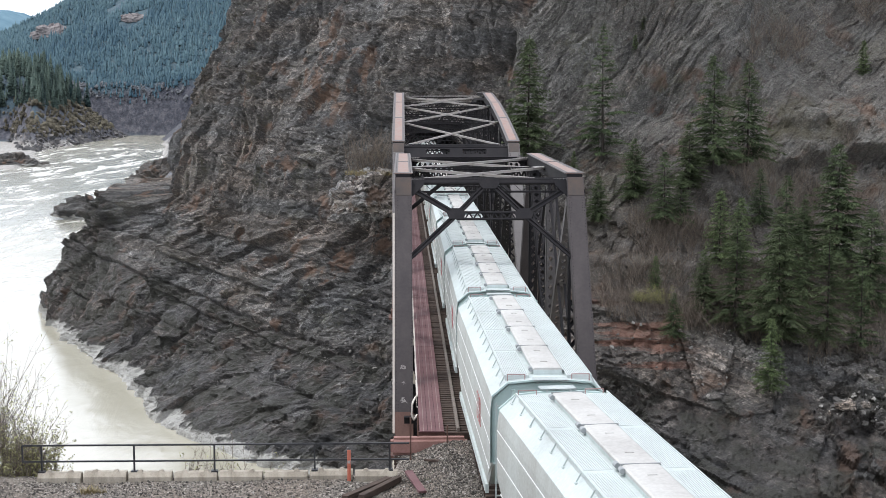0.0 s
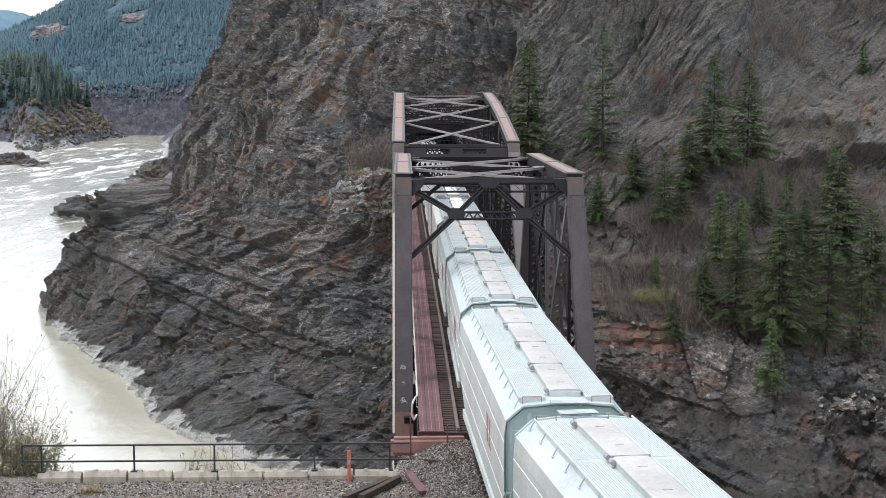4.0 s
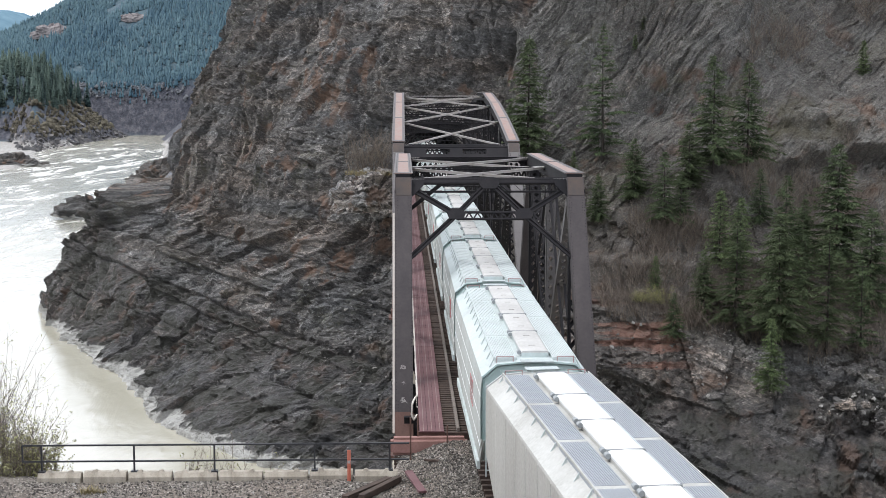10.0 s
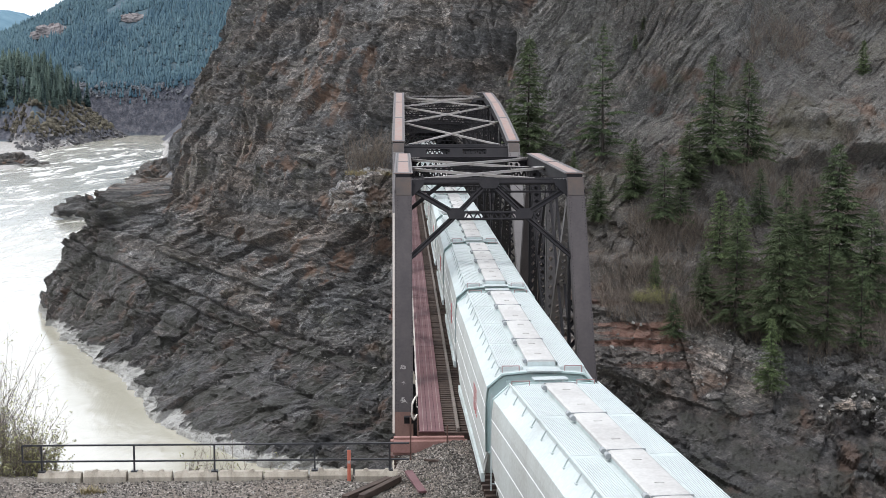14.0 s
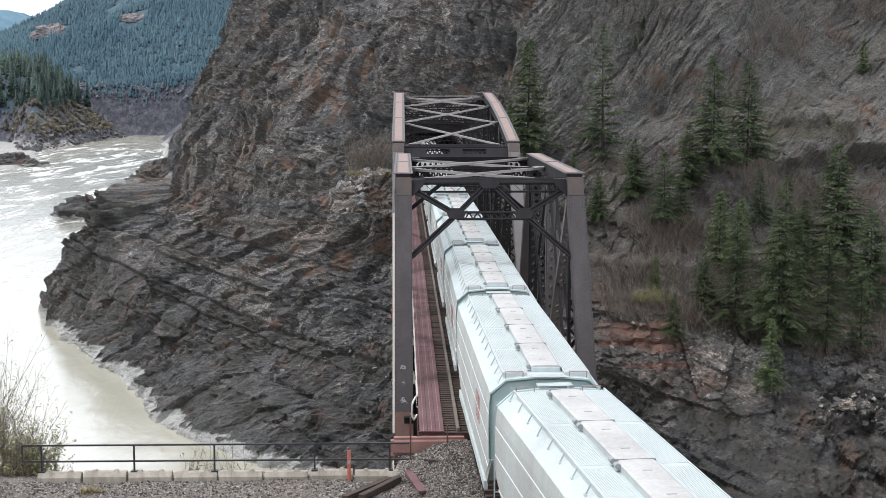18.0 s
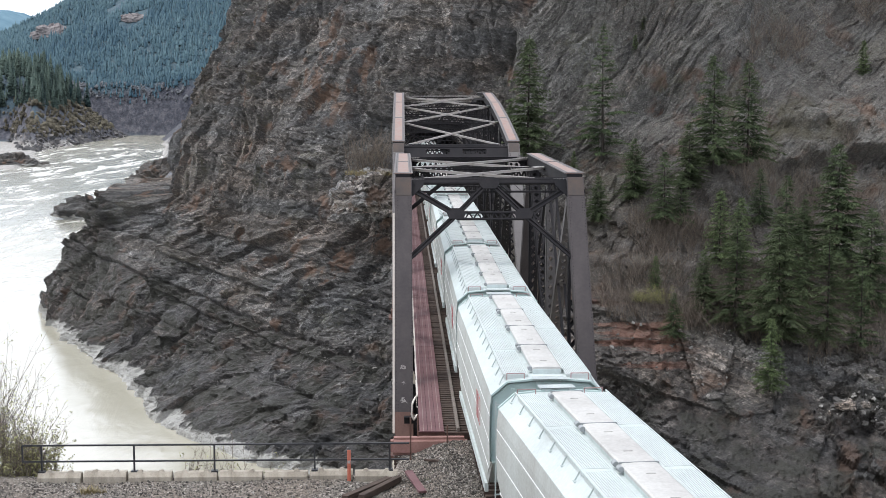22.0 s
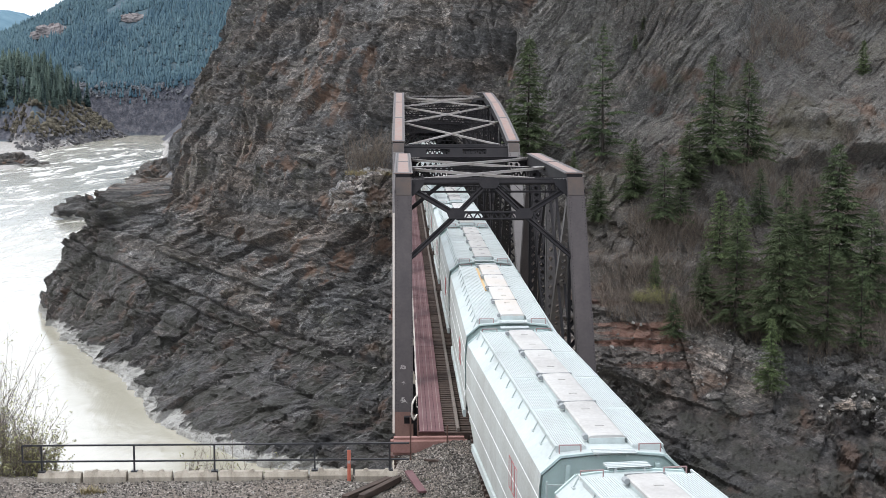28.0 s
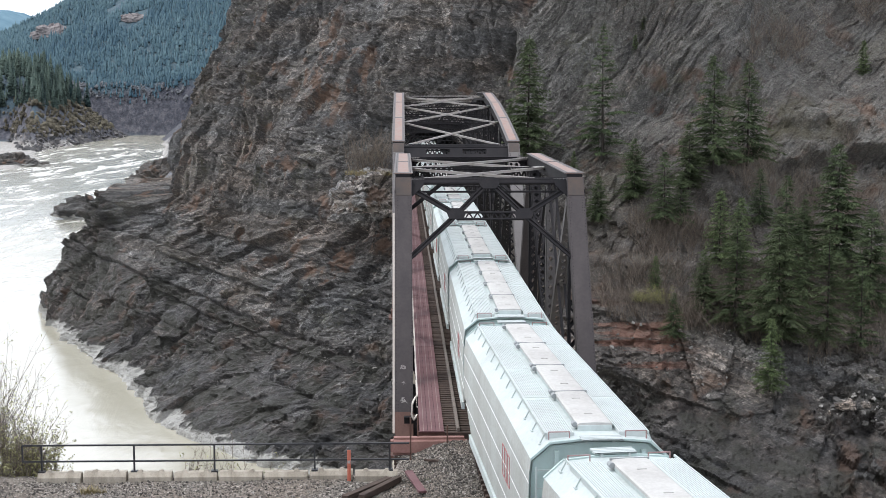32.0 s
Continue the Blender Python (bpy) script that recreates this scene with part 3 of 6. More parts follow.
def rocky_bank(u, h):
    """The far bank with its beds, ledges, blocks and cracks."""
    P, N = bank_point(u, h)
    P0 = P
    soil = soil_cover(P, u, h)
    stood = fault(P, u, h)
    rock, mid, tone, B = flat_rock(P, u, h)
    rock2, tone2 = upright_rock(P, u, h)
    rock, tone = rock * (1 - stood) + rock2 * stood, tone * (1 - stood) + tone2 * stood
    d = 6.0 * (fbm(P, 40, 3, 11) - 0.5) + (4.2 + 2.4 * smooth01(h, 22, 34)) * (fbm(P, 11, 3, 12) - 0.5)
    d = d + 1.2 * (fbm(B * np.array([0.8, 1.0, 1]), 15, 2, 21, 0.45, True) - 0.55) * (1 - stood)
    # a crag with an overhanging lip on the upper slope
    lip = h - 37 + 3 * (fbm(P, 9, 3, 173) - 0.5) - 0.1 * (u - 335)
    crag = smooth01(u, 320, 331) * smooth01(fbm(P, 8, 3, 174), 0.40, 0.55)
    d = d + crag * (2.6 * smooth01(lip, -0.4, 0.5) * smooth01(lip, 12, 3) - 2.2 * smooth01(lip, 0.2, -0.8) * smooth01(lip, -13, -4))
    soil = soil * (1 - 0.8 * crag * smooth01(np.abs(lip - 0.5), 8, 4))
    led = smooth01(u, 280, 292) * smooth01(u, 314, 304) * smooth01(h, 7, 12) * smooth01(h, 22, 18) * smooth01(fbm(P, 6, 2, 83), 0.3, 0.6)
    step = (P[..., 2] - 0.06 * (u - 300) + 1.2 * fbm(P, 8, 3, 81)) / 1.5
    rock = rock * (1 - 0.35 * led) - 1.0 * led * ((step % 1.0) ** 1.5 - 0.4)
    soil = soil * (1 - led)
    earth = 1.1 * (fbm(P, 4.5, 4, 66, 0.6) - 0.5) + 0.3 * mid
    d = d + rock * (1 - 0.72 * soil) + earth * soil
    d = d * smooth01(h, -6, 4)
    P = P + N * d[..., None]
    # coordinates for the stone's grain, taken on the finished surface
    r, n, z = P[..., 0] * 0.78 - P[..., 1] * 0.62, P[..., 0] * 0.62 + P[..., 1] * 0.78, P[..., 2]

    def grain(deg):
        c, k = np.cos(np.radians(deg)), np.sin(np.radians(deg))
        return np.stack([r * c + z * k, -r * k + z * c], -1)
    m = (stood > 0.5)[..., None]
    g = np.where(m, grain(42), grain(-2 - 13 * smooth01(u, 255, 300)))
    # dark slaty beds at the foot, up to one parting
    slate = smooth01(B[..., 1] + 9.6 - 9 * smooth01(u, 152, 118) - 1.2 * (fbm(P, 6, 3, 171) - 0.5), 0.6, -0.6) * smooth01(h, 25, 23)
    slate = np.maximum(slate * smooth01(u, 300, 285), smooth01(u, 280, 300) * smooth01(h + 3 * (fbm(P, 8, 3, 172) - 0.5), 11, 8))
    return P, soil, np.concatenate([g, n[..., None]], -1), tone, slate


def build_far_bank():
    us = np.concatenate([np.linspace(0, 70, 40, endpoint=False), np.linspace(70, 375, 1050, endpoint=False), np.linspace(375, 460, 70)])
    hs = np.concatenate([np.linspace(-6, 0, 6, endpoint=False), np.linspace(0, 72, 480, endpoint=False), np.linspace(72, 150, 60)])
    U, H = np.meshgrid(us, hs, indexing="ij")
    P, soil, B, tone, slate = rocky_bank(U, H)
    # the tunnel mouth in the rock face
    x, y, z = P[..., 0], P[..., 1], P[..., 2]
    hole = smooth01(np.abs(x - 0.4), 3.9, 3.3) * smooth01(z, 7.8, 6.8) * smooth01(z, -2.6, -1.6) * (y > 120) * (U > 200)
    P[..., 1] = y + hole * 45
    red = smooth01(U, 282, 290) * smooth01(U, 314, 306) * smooth01(H, 8, 12) * smooth01(H, 21, 18)
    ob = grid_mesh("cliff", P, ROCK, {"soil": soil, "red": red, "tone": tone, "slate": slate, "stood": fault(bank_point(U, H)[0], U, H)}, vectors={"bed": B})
    tagged(ob, "steep grey-brown bedded rock cliff with rust stains above the river", "cliff", kind="structure")
    return ob


def build_water():
    xs = np.concatenate([np.linspace(-2600, -420, 12), np.linspace(-400, 160, 60), np.linspace(200, 900, 8)])
    ys = np.concatenate([np.linspace(-400, 20, 12), np.linspace(30, 1600, 130), np.linspace(1700, 3400, 10)])
    X, Y = np.meshgrid(xs, ys, indexing="ij")
    rapid = smooth01(Y, 300, 480) * smooth01(Y, 1500, 900)
    P = np.stack([X, Y, np.full_like(X, ZW)], -1)
    return tagged(grid_mesh("water", P, WATER, {"rapid": rapid}, True), "pale silty river with white rapids upstream", "river", kind="structure")


def ground_z(x, y):
    """Height of the gravel shelf; the ballast stands up under the track."""
    P = np.stack(np.broadcast_arrays(np.asarray(x, float), np.asarray(y, float), 0.0), -1)
    bed = np.abs(P[..., 0] - track_x(P[..., 1]))
    return -0.92 + (fbm(P, 2.4, 4, 71) - 0.5) * 0.22 + (fbm(P, 0.5, 2, 72) - 0.5) * 0.06 + 0.55 * smooth01(bed, 3.9, 1.9)


def build_near_bank():
    """Gravel shelf of the near bank, its edge along the fence and the abutment, falling steeply to the river."""
    xs = np.concatenate([np.linspace(-420, -45, 12), np.linspace(-40, 12, 160), np.linspace(16, 300, 14)])
    edge = np.where(xs < -4.15, -4.7 + 0.12 * np.sin(xs * 2.1), np.where(xs < 2.5, -2.1, -9.5 - 0.10 * np.clip(xs - 4, 0, 60)))
    edge = np.where(xs < -17.5, -4.7 + np.minimum(-17.5 - xs, 5) * 0.35 - np.clip(-24 - xs, 0, 400) * 0.3, edge)
    rows = []
    for k in np.concatenate([np.linspace(1, 0.1, 22) ** 1.6, np.linspace(0.02, 0, 80)]):
        y = edge - 700 * k
        rows.append(np.stack([xs, y, ground_z(xs, y)], -1))
    for s in np.linspace(0.02, 1, 34):
        q = np.stack([xs, edge + 22 * s ** 1.5, ground_z(xs, edge) - 36 * s ** 0.9], -1)
        q[..., 2] += (fbm(q, 5, 4, 75) - 0.5) * 4 * s
        rows.append(q)
    return tagged(grid_mesh("ground", np.array(rows), GRAVEL, None, True, flip=True), "grey-brown gravel shelf at the end of the bridge", "gravel", kind="structure")


# ================= track =================
TRACK_X, CURVE_Y, CURVE_R, CURVE_END = -0.2, -3.0, 222.0, 0.62


def track_point(s):
    """Place and heading (0 = along the bridge) of the track, s metres from the camera's plane, along the rails."""
    y = s + EYE.y
    if y >= CURVE_Y:
        return TRACK_X, y, 0.0
    a = (CURVE_Y - y) / CURVE_R
    if a <= CURVE_END:
        return TRACK_X + CURVE_R * (1 - math.cos(a)), CURVE_Y - CURVE_R * math.sin(a), a
    e = (a - CURVE_END) * CURVE_R
    return (TRACK_X + CURVE_R * (1 - math.cos(CURVE_END)) + e * math.sin(CURVE_END),
            CURVE_Y - CURVE_R * math.sin(CURVE_END) - e * math.cos(CURVE_END), CURVE_END)


def track_x(y):
    a = np.clip((CURVE_Y - y) / CURVE_R, 0, math.sin(CURVE_END))
    x = TRACK_X + CURVE_R * (1 - np.sqrt(1 - a * a))
    return x + np.clip(CURVE_Y - CURVE_R * math.sin(CURVE_END) - y, 0, None) * math.tan(CURVE_END)


build_far_bank()
build_water()
build_near_bank()
seabed = link_mesh("ground_far", [(-4000, -2000, ZW - 5), (4000, -2000, ZW - 5), (4000, 4800, ZW - 5), (-4000, 4800, ZW - 5)], [(0, 1, 2, 3)], HILL)
tagged(seabed, "valley floor under river and woods reaching the horizon", "ground", kind="structure")


def hill(name, x0, x1, y0, y1, height, nx, ny, label, rockiness=0.2):
    """One hill of the valley: a sheet over the plan x0..x1, y0..y1 whose height comes from a function."""
    X, Y = np.meshgrid(np.linspace(x0, x1, nx), np.linspace(y0, y1, ny), indexing="ij")
    Z = height(X, Y)
    P = np.stack([X, Y, Z], -1)
    gx = np.gradient(Z, axis=1) / ((y1 - y0) / (ny - 1))
    gy = np.gradient(Z, axis=0) / ((x1 - x0) / (nx - 1))
    low = smooth01(Z, ZW + 26, ZW + 8)
    rock = smooth01(np.hypot(gx, gy) + 0.8 * (fbm(P, 40, 3, 9) - 0.5) + low * 0.6, 1.0 - rockiness, 1.4 - rockiness)
    ob = grid_mesh(name, P, HILL, {"rock": rock, "beach": smooth01(Z, ZW + 5.0, ZW + 3.6) * (Y < 1200)}, True, flip=False)
    return tagged(ob, label, "hill", kind="structure")


def left_shore(Y):
    return -236 - 46 * smooth01(Y, 850, 1090)


def left_bank_z(X, Y):
    P = np.stack([X, Y, X * 0], -1)
    d = left_shore(Y) + 10 * (fbm(P, 90, 3, 12) - 0.5) - X
    front = Y - 1045 + 2.3 * (np.clip(X, -345, -200) + 272)
    side = 5 * smooth01(d, -6, 6) + 0.95 * np.clip(d - 4, 0, 58) + 0.06 * np.clip(d - 62, 0, 300)
    head = 3.6 * smooth01(front, -190, -150) + 0.75 * np.clip(front, 0, 90)
    z = np.minimum(side, head + 0.02 * np.clip(d, 0, 200)) + 9 * (fbm(P, 60, 4, 14) - 0.5) * smooth01(d, 0, 30) * smooth01(front, -10, 20)
    z = z + 2.2 * (fbm(P, 14, 3, 15, 0.5) - 0.5) * smooth01(d, -4, 10) * smooth01(front, -12, 4)
    return ZW - 2.5 + z * smooth01(Y, 1470, 1390)


def mountain_z(X, Y):
    P = np.stack([X, Y, X * 0], -1)
    top = 101 + 0.47 * np.clip(X + 560, -500, 420)
    rise = smooth01(Y, 1440, 1475) * 0.20 + 0.80 * np.clip((Y - 1500) / 620, 0, 1) ** 0.85
    knoll = 26 * np.exp(-((X + 430) / 34) ** 2 - ((Y - 1840) / 60) ** 2)
    z = ZW - 2 + (top - ZW) * rise + (fbm(P, 240, 4, 16) - 0.5) * 60 * smooth01(Y, 1480, 1800) * smooth01(Y, 2200, 1950) + knoll
    return z + 8 * (fbm(P, 40, 3, 19, 0.5, True) - 0.5) * smooth01(Y, 1440, 1480)


def right_bank_z(X, Y):
    P = np.stack([X, Y, X * 0], -1)
    d = X + 10 + 0.160 * (Y + 54) + 12 * (fbm(P, 60, 3, 22) - 0.5)
    return ZW - 2 + 0.75 * np.clip(d, 0, 150) + 5 * (fbm(P, 14, 4, 23, 0.55, True) - 0.5) * smooth01(d, 0, 12)


def blue_ridge_z(X, Y):
    P = np.stack([X, Y, X * 0], -1)
    z = 250 - 0.45 * np.clip(X + 1130, 0, 900) - 0.12 * np.clip(-1130 - X, 0, 900) + (fbm(P, 300, 4, 18) - 0.5) * 30
    return ZW + (z - ZW) * smooth01(Y, 3500, 4150)


hill("hill_left_bank", -680, -205, 760, 1480, left_bank_z, 180, 260, "low rocky forested hill on the opposite bank", 0.35)
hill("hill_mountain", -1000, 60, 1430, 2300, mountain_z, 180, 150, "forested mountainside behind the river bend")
hill("hill_right_bank", -260, 330, 400, 1460, right_bank_z, 120, 200, "rocky bank upstream behind the headland", 0.5)
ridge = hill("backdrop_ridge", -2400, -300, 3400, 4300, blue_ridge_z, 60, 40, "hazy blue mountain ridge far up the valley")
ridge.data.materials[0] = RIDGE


# ================= rocks in and beside the river =================
def build_rock(name, label, at, size, seed, n=44, group="", mat=None, lift=0.0):
    """A river rock: a dome broken into tilted blocks."""
    th, ph = np.meshgrid(np.linspace(0, 2 * math.pi, n), np.linspace(-0.35, math.pi / 2, n // 2), indexing="ij")
    D = np.stack([np.cos(th) * np.cos(ph), np.sin(th) * np.cos(ph), np.sin(ph)], -1)
    S = np.array(size)
    P = D * S
    big, _ = blocks(P * np.array([0.6, 0.6, 1.3]) / S.max() * 8 + seed, 3.2, seed, 0.8)
    sm, tone = blocks(P * np.array([0.6, 0.6, 1.4]) / S.max() * 8 + seed, 1.1, seed + 9, 0.8)
    r = 1 + 0.34 * big + 0.16 * sm + 0.4 * (fbm(P / S.max() * 8 + seed, 4, 3, seed) - 0.5)
    r[-1] = r[0]
    P = P * r[..., None]
    ob = grid_mesh(name, P, mat or ROCK, {"soil": P[..., 0] * 0, "red": P[..., 0] * 0, "tone": tone * 0.8 + lift}, vectors={"bed": P})
    ob.location = at
    return tagged(ob, label, "rock", group)


build_rock("river_rock", "dark grey jagged rock islet standing in the rapids", (-113, 470, ZW), (15, 8, 8), 11)
build_rock("river_rock", "dark broken rock outcrop at the upstream bank", (-127, 680, ZW), (11, 12, 10), 12)
build_rock("river_rock", "low dark boulders at the foot of the outcrop", (-139, 676, ZW), (4, 5, 3.5), 13)
build_rock("river_rock", "dark rock ledge on the gravel beach across the river", (-240, 838, ZW), (13, 10, 7), 14)
build_rock("river_rock", "small dark rock on the beach across the river", (-221, 832, ZW), (4, 3, 2.5), 15)
build_rock("rock_outcrop", "bare pinkish-grey rock knob on the forested mountain", (-430, 1735, float(mountain_z(np.array(-430.0), np.array(1735.0))) - 1), (20, 14, 13), 16, mat=PALE_ROCK)
build_rock("rock_outcrop", "pale bare ledge among the mountain firs", (-322, 1700, float(mountain_z(np.array(-322.0), np.array(1700.0))) - 2), (17, 10, 8), 17, mat=PALE_ROCK)

build_rock("rock_outcrop", "pale rounded rock knob with orange streaks beside the tunnel ledge", (-9.2, 158.0, -3.9), (4.8, 4.0, 4.4), 19, 90, mat=KNOB_ROCK, lift=0.2)


def rubble(name, label, P, sizes, seed, mat):
    """Loose angular stones, joined."""
    r = np.random.RandomState(seed)
    base = np.array([(-1, 0, 0), (1, 0, 0), (0, -1, 0), (0, 1, 0), (0, 0, -1), (0, 0, 1), (0.7, 0.7, 0.5), (-0.7, -0.6, 0.6)])
    tri = [(0, 7, 5), (7, 2, 5), (2, 1, 5), (1, 6, 5), (6, 3, 5), (3, 0, 5), (0, 2, 7), (1, 3, 6), (2, 0, 4), (1, 2, 4), (3, 1, 4), (0, 3, 4)]
    V, F = [], []
    for p, sz in zip(P, sizes):
        rot = np.array(Euler(r.uniform(0, 6.28, 3)).to_matrix())
        q = (base * r.uniform(0.6, 1.25, (8, 3)) * sz) @ rot.T * np.array([1, 1, 0.75]) + p
        i = len(V)
        V += [tuple(v) for v in q]
        F += [(i + a, i + b, i + c) for a, b, c in tri]
    return tagged(link_mesh(name, V, F, mat), label, "rubble", kind="stuff")


def all_rubble():
    r = np.random.RandomState(12)
    for u0, u1, h0, h1, n, big, lab in ((331, 350, 6.8, 9.6, 420, 0.45, "pale angular stones strewn on the lower slope"), (236, 266, 6, 17, 420, 0.4, "grey broken stones under the bridge"),
                                        (286, 322, 9, 17, 260, 0.3, "broken stones below the red ledges")):
        uu, hh = r.uniform(u0, u1, n), r.uniform(h0, h1, n)
        P = rocky_bank(uu[None], hh[None])[0][0]
        rubble("rubble", lab, P, 0.09 + big * r.uniform(0, 1, n) ** 5, 13, SCREE)
    f = r.uniform(0, 1, 420)
    P = rocky_bank((314 + 8 * f + r.normal(0, 0.7, 420))[None], (16.8 - 3.8 * f + r.normal(0, 0.35, 420))[None])[0][0]
    rubble("rubble", "streak of small pale stones running down the slope", P, 0.06 + 0.16 * r.uniform(0, 1, 420) ** 3, 15, SCREE)
    for uu, hh, sz, sd in ((334.5, 8.0, 1.1, 41), (322.5, 12.0, 1.0, 42), (337.2, 8.3, 0.7, 43), (332.5, 7.6, 0.6, 44)):
        at = rocky_bank(np.array([[uu]]), np.array([[hh]]))[0][0, 0]
        build_rock("boulder", "grey angular boulder lying on the lower slope", tuple(at), (sz, sz * 0.8, sz * 0.75), sd, 24, "boulders on the slope", KNOB_ROCK)
    n = 900
    y = r.uniform(1040, 1440, n)
    x = left_shore(y) + r.normal(0, 5.5, n) - 5
    x[:150] = r.uniform(-345, -275, 150)
    y[:150] = 1050 - 2.3 * (x[:150] + 272) + r.normal(0, 6, 150)
    P = np.stack([x, y, left_bank_z(x, y) + 0.3], -1)
    rubble("shore_rubble", "dark broken rock along the opposite shore", P, 0.7 + 3.2 * r.uniform(0, 1, n) ** 4, 14, SHORE_ROCK)


all_rubble()


# ================= steelwork =================
def frame_of(p, q, up=(0, 0, 1)):
    p, q = Vector(p), Vector(q)
    d = (q - p).normalized()
    u = Vector(up)
    if abs(d.dot(u)) > 0.98:
        u = Vector((0, 1, 0))
    s = d.cross(u).normalized()
    return p, q, d, s, s.cross(d).normalized()


def add_box(bm, p, q, w, h, up=(0, 0, 1), bevel=0.0):
    """A bar from p to q, w wide across and h deep."""
    p, q, d, s, u = frame_of(p, q, up)
    c = [(-1, -1), (1, -1), (1, 1), (-1, 1)]
    a = [bm.verts.new(p + s * (x * w / 2) + u * (y * h / 2)) for x, y in c]
    b = [bm.verts.new(q + s * (x * w / 2) + u * (y * h / 2)) for x, y in c]
    fs = [bm.faces.new(a[::-1]), bm.faces.new(b)]
    for k in range(4):
        fs.append(bm.faces.new((a[k], a[(k + 1) % 4], b[(k + 1) % 4], b[k])))
    return fs


def add_block(bm, x0, x1, y0, y1, z0, z1):
    return add_box(bm, ((x0 + x1) / 2, y0, (z0 + z1) / 2), ((x0 + x1) / 2, y1, (z0 + z1) / 2), x1 - x0, z1 - z0)


def add_laced(bm, p, q, w, h, up, cell=0.55, bar=0.07, double=False, thick=0.03):
    """A built-up member: two channels, tied by lacing bars on both open faces."""
    p, q, d, s, u = frame_of(p, q, up)
    for side in (-1, 1):
        o = s * side * (w / 2 - thick / 2)
        add_box(bm, p + o, q + o, thick, h, u)
        for e in (-1, 1):
            fl = s * side * (w / 2 - 0.06) + u * e * (h / 2 - 0.012)
            add_box(bm, p + fl, q + fl, 0.12, 0.024, u)
    n = max(2, int((q - p).length / cell))
    L = (q - p).length
    for e in (-1, 1):
        for k in range(n):
            a, b = p + d * (L * k / n), p + d * (L * (k + 1) / n)
            for flip in ((1, -1) if double else ((1,) if k % 2 else (-1,))):
                m = u * e * (h / 2 + 0.008 + (0.006 if flip > 0 else 0))
                add_box(bm, a + s * flip * (w / 2 - 0.05) + m, b - s * flip * (w / 2 - 0.05) + m, bar, 0.012, u)


def add_rivets(bm, p, q, n, normal, r=0.022):
    """A row of low rivet heads."""
    p, q = Vector(p), Vector(q)
    nn = Vector(normal).normalized()
    d = (q - p).normalized()
    s = nn.cross(d)
    for k in range(n):
        c = p.lerp(q, (k + 0.5) / n)
        tip = bm.verts.new(c + nn * 0.022)
        ring = [bm.verts.new(c + (d * math.cos(a) + s * math.sin(a)) * r) for a in (0.0, 1.26, 2.51, 3.77, 5.03)]
        for j in range(5):
            bm.faces.new((ring[j], ring[(j + 1) % 5], tip))


def add_plate(bm, pts, normal, thick=0.025):
    """A flat plate with the outline pts, thickened along its normal."""
    n = Vector(normal).normalized() * thick
    a = [bm.verts.new(Vector(p)) for p in pts]
    b = [bm.verts.new(Vector(p) + n) for p in pts]
    bm.faces.new(a[::-1])
    bm.faces.new(b)
    for k in range(len(a)):
        bm.faces.new((a[k], a[(k + 1) % len(a)], b[(k + 1) % len(b)], b[k]))


def gable_strut(bm, xl, xr, y, z, dz, dy=0.0, web=0.02):
    """A latticed horizontal strut: two angles and a zigzag between."""
    for k in (0, 1):
        add_box(bm, (xl, y + dy * k, z - dz * k), (xr, y + dy * k, z - dz * k), 0.11, 0.09)
    n = max(4, int((xr - xl) / (dz * 1.1)))
    for k in range(n):
        a, b = xl + (xr - xl) * k / n, xl + (xr - xl) * (k + 1) / n
        z0, z1 = (z, z - dz) if k % 2 else (z - dz, z)
        add_box(bm, (a, y, z0), (b, y, z1), 0.02, 0.05, (0, 1, 0))


